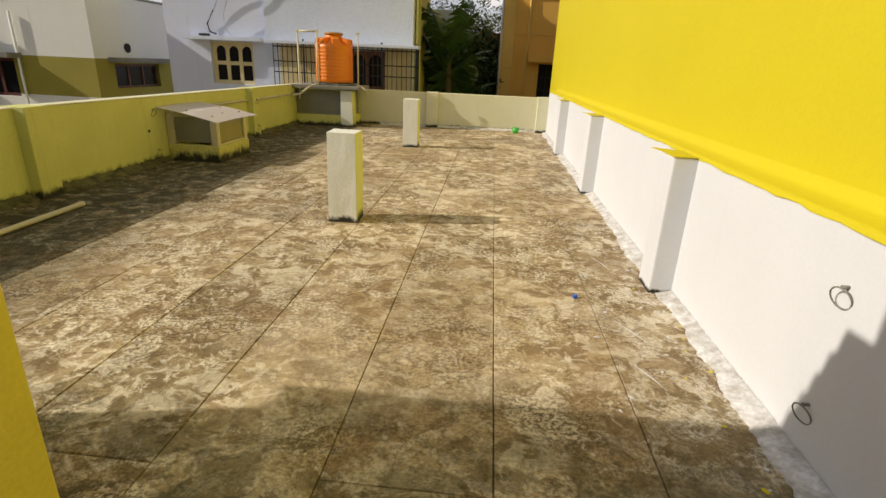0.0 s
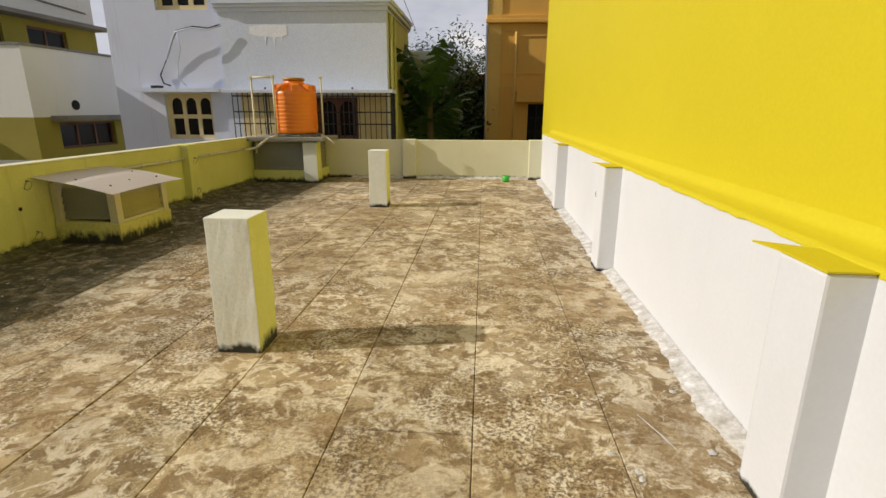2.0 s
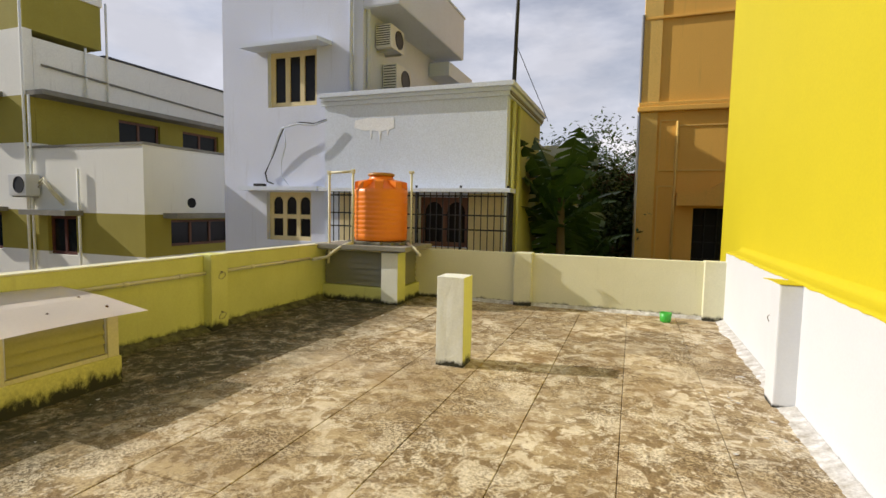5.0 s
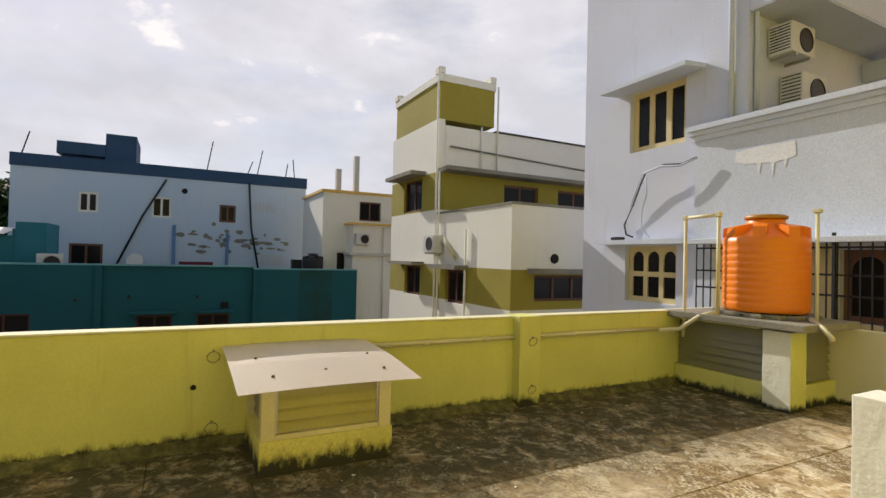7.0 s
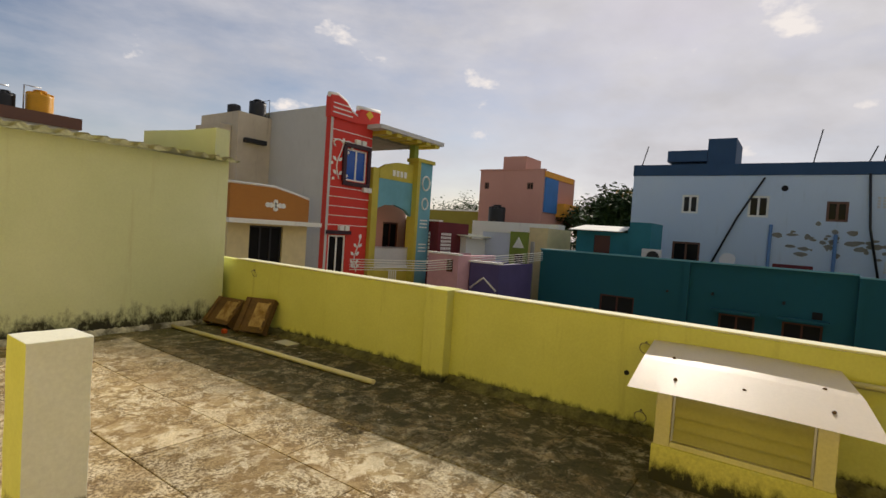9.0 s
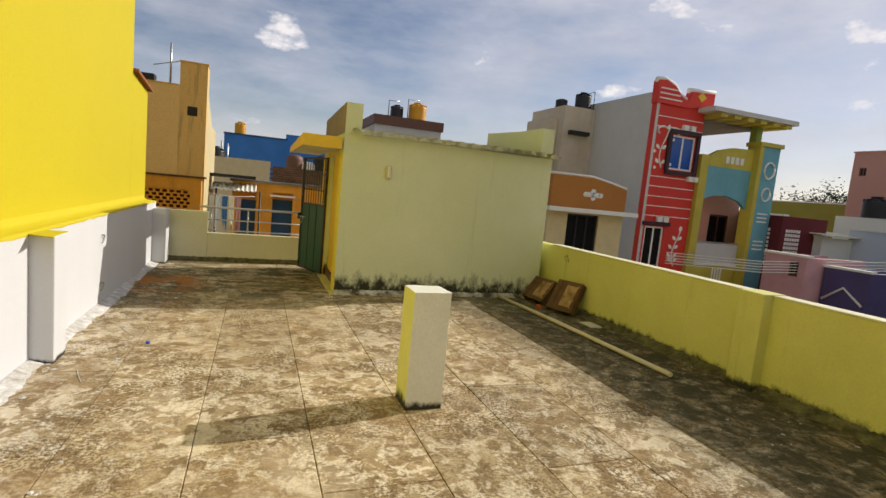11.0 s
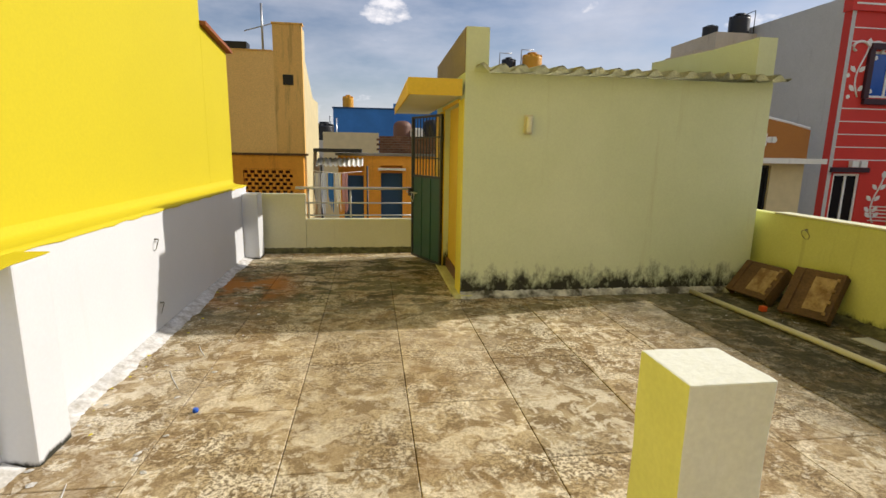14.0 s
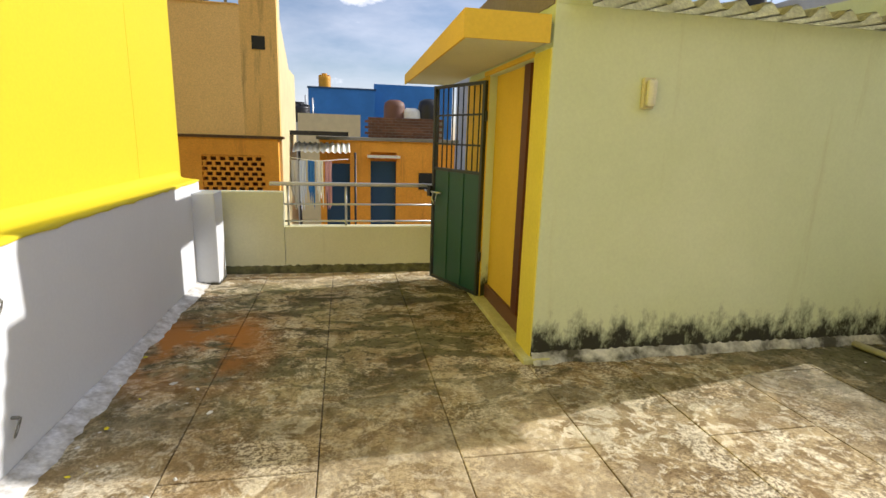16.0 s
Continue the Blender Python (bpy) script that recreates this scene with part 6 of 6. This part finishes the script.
def plain_house(name, x0, x1, y0, y1, top, mat, label, holes=(), cap=None):
    """A plain flat-roofed house far off: walls with openings to the east, a roof slab and coping."""
    h = thing(name, label, "house")
    part("wall", wall_holes("E", x1, 0.25, y0, y1, GROUND, top, holes), mat, h)
    part("wall", bx(x0, x1 - 0.251, y1 - 0.25, y1, GROUND, top), mat, h)
    part("wall", bx(x0, x1 - 0.251, y0, y0 + 0.25, GROUND, top), mat, h)
    part("roof", bx(x0, x1 - 0.26, y0 + 0.251, y1 - 0.251, top - 0.5, top - 0.35), M_CONC, h)
    part("coping", bx(x1 - 0.3, x1 + 0.06, y0 - 0.05, y1 + 0.05, top + 0.001, top + 0.09), cap or M_OFFWHITE, h)
    for q in holes:
        window(h, "E", x1, *q, 2, 1, 0.06, M_BROWN, M_PANE, 0.07)
    return h


h = plain_house("maroon_house", -26, -22.9, -10.5, -8.0, 2.05, M_MAROON, "maroon house with a white pierced screen")
bm = bmesh.new()
for i in range(6):
    for j in range(9):
        fbox(bm, "N", -8.0, -23.2 - i * 0.17, -23.32 - i * 0.17, -0.02, -0.002, -0.3 + j * 0.2, -0.16 + j * 0.2)
        fbox(bm, "E", -22.9, -9.5 + i * 0.17, -9.38 + i * 0.17, -0.02, -0.002, -0.3 + j * 0.2, -0.16 + j * 0.2)
part("pierced_screen", bm, M_OFFWHITE, h, "white pierced screen")["kind"] = "stuff"
plain_house("rose_house", -24, -20.4, -6.7, -4.9, 0.42, M_ROSE, "small rose pink house", [(-5.6, -5.2, -0.4, 0.2)])
h = plain_house("purple_house", -25, -21.4, -4.85, -3.2, 0.12, M_PURPLE, "low purple house with a white gable line")
part("gable_line", tube([(-21.38, -4.75, -1.15), (-21.38, -4.02, -0.58), (-21.38, -3.3, -1.15)], 0.05, 5), M_OFFWHITE, h)
plain_house("white_cottage", -31, -27.4, -7.8, -5.85, 1.7, M_GREYWASH, "whitewashed cottage with stained walls")
h = plain_house("green_cottage", -31, -27.3, -5.84, -4.67, 1.8, M_GREENP, "leaf green cottage with a white triangle", [(-5.5, -4.9, -1.6, 0.5)])
part("triangle", prism([(-5.62, 0.85), (-4.87, 0.85), (-5.25, 1.5)], "x", -27.29, -27.25), M_OFFWHITE, h)
plain_house("cream_cottage", -31, -27.4, -4.66, -3.5, 2.1, M_WINCREAM, "cream cottage with a bare wall")
h = plain_house("pink_house", -40, -34.0, -12.3, -7.0, 6.4, M_PINK, "tall plain pink house with small dark windows", [(-11.9, -11.5, 5.0, 5.5), (-8.3, -7.8, 5.0, 5.5)], M_PINK)
part("roof_box", bx(-37, -34.4, -10.6, -8.7, 6.05, 7.5), M_PINK, h)
part("side_panel", bx(-36.5, -34.2, -6.995, -6.9, 3.4, 5.9), M_COBALT, h)
part("side_panel", bx(-39.5, -34.1, -6.995, -6.92, 5.95, 6.35), M_BRICKOR, h)
part("side_balcony", bx(-39.5, -36.51, -6.99, -6.3, 3.2, 4.2), M_BRICKOR, h)
water_tank("water_tank", -31.8, -9.4, 2.451, 0.6, 1.2, M_BLACKTANK, M_BLACKTANK, "black water tank in front of the pink house")
solid("boundary_wall", bx(-32.4, -31.2, -11, -4.5, GROUND, 2.45), M_OFFWHITE, "stained whitewashed boundary wall", "wall")
h = plain_house("far_house", -52, -46, -5.5, -0.5, 6.2, M_OCHRE, "far two-storey ochre house", [(-4.8, -3.6, 4.2, 5.5), (-2.4, -1.2, 4.2, 5.5)])
h = plain_house("far_house", -48, -42, -24, -15, 3.6, M_OLIVE, "far low olive house")
h = plain_house("shed_house", -27.5, -25.2, -10.6, -7.6, 1.2, M_OFFWHITE, "low white house with a sheet roof", [(-9.6, -8.6, 0.0, 0.9)])
part("sheet_roof", prism([(-10.9, 1.55), (-7.2, 1.3), (-7.2, 1.36), (-10.9, 1.61)], "x", -28, -24.8), M_ASBESTOS, h)
rr = random.Random(77)
for k, (x, y, hh, sp) in enumerate(((-39, -4.2, 8.6, 2.4), (-40, -2.8, 9.4, 2.2), (-37.5, -3.4, 7.4, 2.0), (-38.5, -1.8, 9.0, 1.8), (-60, -30, 10, 4), (-62, -25, 9.5, 4), (-55, -24, 9, 3), (-46, -3.0, 10, 2.5))):
    tree((x, y, GROUND), hh, sp, 4500, 50 + k, "dark leafy tree far off between the houses", 0.4, 0.3)
tree((-46, 20, GROUND), 6.0, 4, 1500, 71, "low green bush far beyond the houses", 0.5, 0.2)
bm = bmesh.new()
for k in range(5):
    add_tube(bm, [(-15.5, -7.2, -0.35 + 0.11 * k), (-19, -5.8, -0.35 + 0.11 * k), (-23.5, -4.2, 0.0 + 0.12 * k), (-25.6, -2.9, 0.35 + 0.1 * k)], 0.018, 5)
solid("overhead_cables", bm, M_OFFWHITE, "bundle of pale overhead cables across the lane", "cables", "stuff")
pole = solid("utility_pole", tube([(-25.5, -2.9 - 0.6, GROUND), (-25.5, -3.5, 1.3)], 0.12, 10), M_CONC, "concrete utility pole in the lane", "pole")

# ---- tan house and yards to the south ----
tan = thing("tan_house", "tall tan rendered house with rain stains", "house")
TN = -12.0
part("wall", bx(3.25, 9, TN - 0.3, TN, 1.41, 4.85), M_TANWALL, tan)
part("wall", bx(2.28, 3.249, TN - 0.3, TN, 1.41, 5.75), M_TAN, tan, "stained stair tower")
part("wall", bx(2.28, 2.58, -17.0, TN - 0.301, GROUND, 3.6), M_WINCREAM, tan)
part("wall", prism([(TN - 0.301, 3.6), (TN - 0.301, 5.70), (TN - 0.8, 5.68), (TN - 0.8, 4.7), (-17, 2.6), (-17, 2.2)], "x", 2.281, 2.57), M_WINCREAM, tan, "cream side wall")
part("coping", bx(2.24, 3.28, TN - 0.34, TN + 0.03, 5.751, 5.80), M_TAN, tan)
part("coping", bx(3.281, 9, TN - 0.34, TN + 0.03, 4.851, 4.89), M_TAN, tan)
part("band", bx(2.2, 9, TN - 0.3, TN + 0.06, 1.33, 1.409), M_RUSTY, tan)
part("wall", wall_holes("N", TN + 0.02, 0.3, 2.35, 9, GROUND, 1.329, [(2.75, 4.45, -0.45, 0.85)]), M_BRICKOR, tan)
bm = bmesh.new()
for j in range(9):
    z = -0.44 + j * 0.144
    add_box(bm, 2.75, 4.45, TN - 0.1, TN, z + 0.09, z + 0.13)
    for i in range(7):
        x = 2.75 + (i + (0.5 if j % 2 else 0)) * 0.245
        add_box(bm, x, x + 0.085, TN - 0.1, TN - 0.004, z - 0.012, z + 0.088)
part("pierced_brick", bm, M_BRICKOR, tan, "pierced orange brick screen")
# brown sheet whose tone stands in for the dim inside behind the holes
part("screen_back", bx(2.7, 4.5, TN - 0.5, TN - 0.45, -0.5, 0.9), M_BROWN, tan)
part("vent_grille", bx(2.6, 2.95, TN + 0.001, TN + 0.02, 3.75, 4.1), M_IRON, tan)
part("aerial", tube([(3.6, TN - 0.15, 4.9), (3.6, TN - 0.15, 6.4)], 0.04, 6), M_STEEL, tan)
part("aerial_arm", tube([(3.2, TN - 0.15, 5.8), (4.2, TN - 0.15, 5.5)], 0.02, 5), M_STEEL, tan)
part("roof_box", bx(4.2, 5.6, TN - 0.9, TN - 0.4, 4.86, 5.2), M_IRON, tan)
# where the camera stands at 14.5 s
EYE_14_5 = Vector((0.045, 6.196, 1.541))


def scale_from_eye(ob, k):
    """Scale a southern-yard thing about the camera's place, to fit its view."""
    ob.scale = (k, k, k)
    ob.location = EYE_14_5 * (1 - k)


scale_from_eye(tan, 0.615)

yard = thing("yard_rooms", "row of orange painted rooms with blue doors", "house")
YN2 = -13.0
part("wall", wall_holes("N", YN2, 0.25, -3.2, 1.2, GROUND, 1.35, [(-1.25, -0.41, -1.6, 1.0), (0.25, 1.0, -1.6, 1.0)]), M_BRICKOR, yard)
part("wall", bx(-3.19, 1.19, YN2 - 3, YN2 - 2.8, GROUND, 1.35), M_BRICKOR, yard)
part("door", bx(-1.25, -0.41, YN2 - 0.2, YN2 - 0.15, -1.6, 0.7), M_NAVY, yard, "dark blue door")
part("door", bx(0.25, 1.0, YN2 - 0.2, YN2 - 0.15, -1.6, 0.6), M_NAVY, yard, "dark blue door")
part("lintel", bx(-1.35, -0.3, YN2 + 0.001, YN2 + 0.3, 0.82, 0.9), M_OFFWHITE, yard)
part("window", bx(-2.7, -2.0, YN2 + 0.001, YN2 + 0.04, -0.2, 0.35), M_IRON, yard)
part("roof", bx(-3.3, 1.3, YN2 - 3, YN2 + 0.1, 1.351, 1.45), M_CONC, yard)
part("dark_beam", bx(0.3, 2.26, YN2 - 0.4, YN2 + 0.8, 1.47, 1.6), M_IRON, yard)
bm = bmesh.new()
r0 = []
for i in range(61):
    x = 0.25 + 1.7 * i / 60
    w = 0.03 * math.sin(i * math.tau / 6)
    r0.append([bm.verts.new((x, YN2 + 0.9, 0.98 + w)), bm.verts.new((x, YN2 + 0.01, 1.25 + w))])
for a, b in zip(r0, r0[1:]):
    bm.faces.new((a[0], b[0], b[1], a[1])).smooth = True
part("awning", bm, M_OFFWHITE, yard, "corrugated white awning")
scale_from_eye(yard, 0.696)
line = thing("washing_line", "washing hung to dry under the awning", "washing")
part("line", tube([(0.3, YN2 + 1.0, 0.8), (1.2, YN2 + 1.1, 0.72), (2.3, YN2 + 1.0, 0.85)], 0.012, 5), M_OFFWHITE, line)
rr = random.Random(5)
for k, m in enumerate((M_ROSE, M_OFFWHITE, M_COBALT, M_GREYWASH, M_PAPER, M_IRON)):
    x = 0.8 + k * 0.25
    bm = bmesh.new()
    rows = []
    for i in range(9):
        u = x + 0.2 * i / 8
        yy = YN2 + 1.05 + 0.03 * math.sin(i * 1.6 + k)
        rows.append([bm.verts.new((u, yy, 0.74)), bm.verts.new((u + 0.01, yy + 0.02, 0.3)), bm.verts.new((u, yy + 0.03 * math.cos(i), 0.70 - rr.uniform(0.8, 1.5)))])
    for a, b in zip(rows, rows[1:]):
        for q in range(2):
            bm.faces.new((a[q], b[q], b[q + 1], a[q + 1])).smooth = True
    part("cloth", bm, m, line)
for x in (2.15, 1.75, 0.1):
    part("post", tube([(x, YN2 + 0.9, GROUND), (x, YN2 + 0.9, 1.0)], 0.04, 6), M_IRON, line)

scale_from_eye(line, 0.696)
brick_block = thing("brick_wall", "bare brick parapet on the roof behind", "wall")
rr = random.Random(2)
me_brick = None
for j in range(7):
    for i in range(11):
        x = -2.95 + i * 0.235 + (0.115 if j % 2 else 0)
        ob = part("brick", bx(0, 0.222, 0, 0.1, 0, 0.085), M_BRICK, brick_block) if me_brick is None else new("brick", me_brick)
        me_brick = ob.data
        ob.parent = brick_block
        ob.location = (x, -14.1 + rr.uniform(-0.01, 0.01), 1.46 + j * 0.097)
part("mortar", bx(-3.0, -0.4, -14.09, -14.02, 1.451, 2.13), M_CONC, brick_block)
for k, (x, m, r, hh, lab) in enumerate(((-1.35, M_BROWN, 0.38, 0.9, "brown plastic drum on a roof"), (-1.95, M_OFFWHITE, 0.36, 0.55, "white plastic drum on a roof"), (-2.6, M_BLACKTANK, 0.4, 1.0, "black plastic drum on a roof"))):
    drum = solid("drum", add_lathe(bmesh.new(), x, -14.9, [(r * 0.9, 1.451), (r, 1.6), (r, 2.0 + hh * 0.6), (r * 0.9, 2.05 + hh * 0.7), (r * 0.5, 2.1 + hh * 0.75)], 20), m, lab, "drum")
    scale_from_eye(drum, 0.696)
scale_from_eye(brick_block, 0.696)
grey_wall = solid("roof_wall", bx(-0.38, 2.2, -18.2, -18.0, GROUND, 2.35), M_WINCREAM, "cream roof wall of a further house", "wall")
cobalt = thing("cobalt_house", "cobalt blue roof room far behind", "house")
part("wall", bx(-1.4, 2.2, -25.4, -25.0, GROUND, 3.95), M_COBALT, cobalt)
part("wall", bx(-6, -1.41, -26.4, -26.0, GROUND, 4.4), M_COBALT, cobalt)
part("coping", bx(-1.45, 2.25, -25.45, -24.95, 3.951, 4.03), M_NAVY, cobalt)
for k, (x, z) in enumerate(((2.0, 3.2), (1.7, 3.1))):
    part("pipe", tube([(x, -20, 1.5), (x, -20, z)], 0.04, 6), M_STEEL, cobalt)
M_ORTANK = surf("yellow_orange_plastic", (0.75, 0.36, 0.02), rough=0.4, bump=0.0, grain=0.04)
water_tank("water_tank", 1.34, -25.6, 4.031, 0.33, 0.75, M_ORTANK, M_ORTANK, "orange plastic water tank on the blue house")
water_tank("water_tank", 2.3, -20, 2.0, 0.5, 0.9, M_BLACKTANK, M_BLACKTANK, "black water tank on a roof")
solid("tank_platform", bx(1.4, 3.2, -20.8, -19.2, GROUND, 1.99), M_GREYSIDE, "grey roof block under a water tank", "roof block")
slab = thing("far_roof", "dark roof slab of a house behind the stair room", "house")
part("wall", bx(-9.4, -5.6, -23, -18.8, GROUND, 5.0), M_GREYSIDE, slab)
part("slab", bx(-9.5, -5.5, -23, -18.7, 5.001, 5.5), M_BROWN, slab)
water_tank("water_tank", -8.1, -19.4, 5.501, 0.5, 1.0, M_ORTANK, M_ORTANK, "orange plastic water tank on a dark roof")
water_tank("water_tank", -6.95, -19.6, 5.501, 0.36, 0.75, M_BLACKTANK, M_BLACKTANK, "black plastic water tank on a dark roof")
for k, x in enumerate((-7.5, -6.4)):
    part("pipe", tube([(x, -19.3, 5.5), (x, -19.3, 6.6 - 0.2 * k), (x - 0.6, -19.3, 6.6 - 0.2 * k)], 0.03, 5), M_STEEL, slab)


# ---- terrace slabs, laid in staggered columns ----
def slabs():
    r = random.Random(11)
    meshes = {}
    def slab_mesh(w, h):
        key = (round(w, 3), round(h, 3))
        if key not in meshes:
            bm = bmesh.new()
            add_box(bm, 0, w, 0, h, -0.05, 0, 0.0)
            top = [e for e in bm.edges if all(v.co.z > -0.01 for v in e.verts)]
            bmesh.ops.bevel(bm, geom=top, offset=0.004, segments=1, affect="EDGES")
            me = bpy.data.meshes.new("slab")
            bm.to_mesh(me)
            bm.free()
            me.materials.append(M_SLAB)
            meshes[key] = me
        return meshes[key]
    gap = 0.0045
    xs = [XW + 0.001] + [-0.93 + 0.69 * k for k in range(-5, 4)] + [XE - 0.001]
    for c, (a, b) in enumerate(zip(xs, xs[1:])):
        if b - a < 0.05:
            continue
        off = 2.45 if c % 2 == 0 else 3.10
        ys = [YS + 0.001] + [off + 1.30 * k for k in range(-4, 10) if YS + 0.1 < off + 1.30 * k < YN - 0.1] + [YN - 0.001]
        for y0, y1 in zip(ys, ys[1:]):
            ob = new("slab", slab_mesh(b - a - gap, y1 - y0 - gap))
            ob.location = (a + gap / 2, y0 + gap / 2, r.uniform(-0.0035, 0.0))
            ob.parent = floor


slabs()
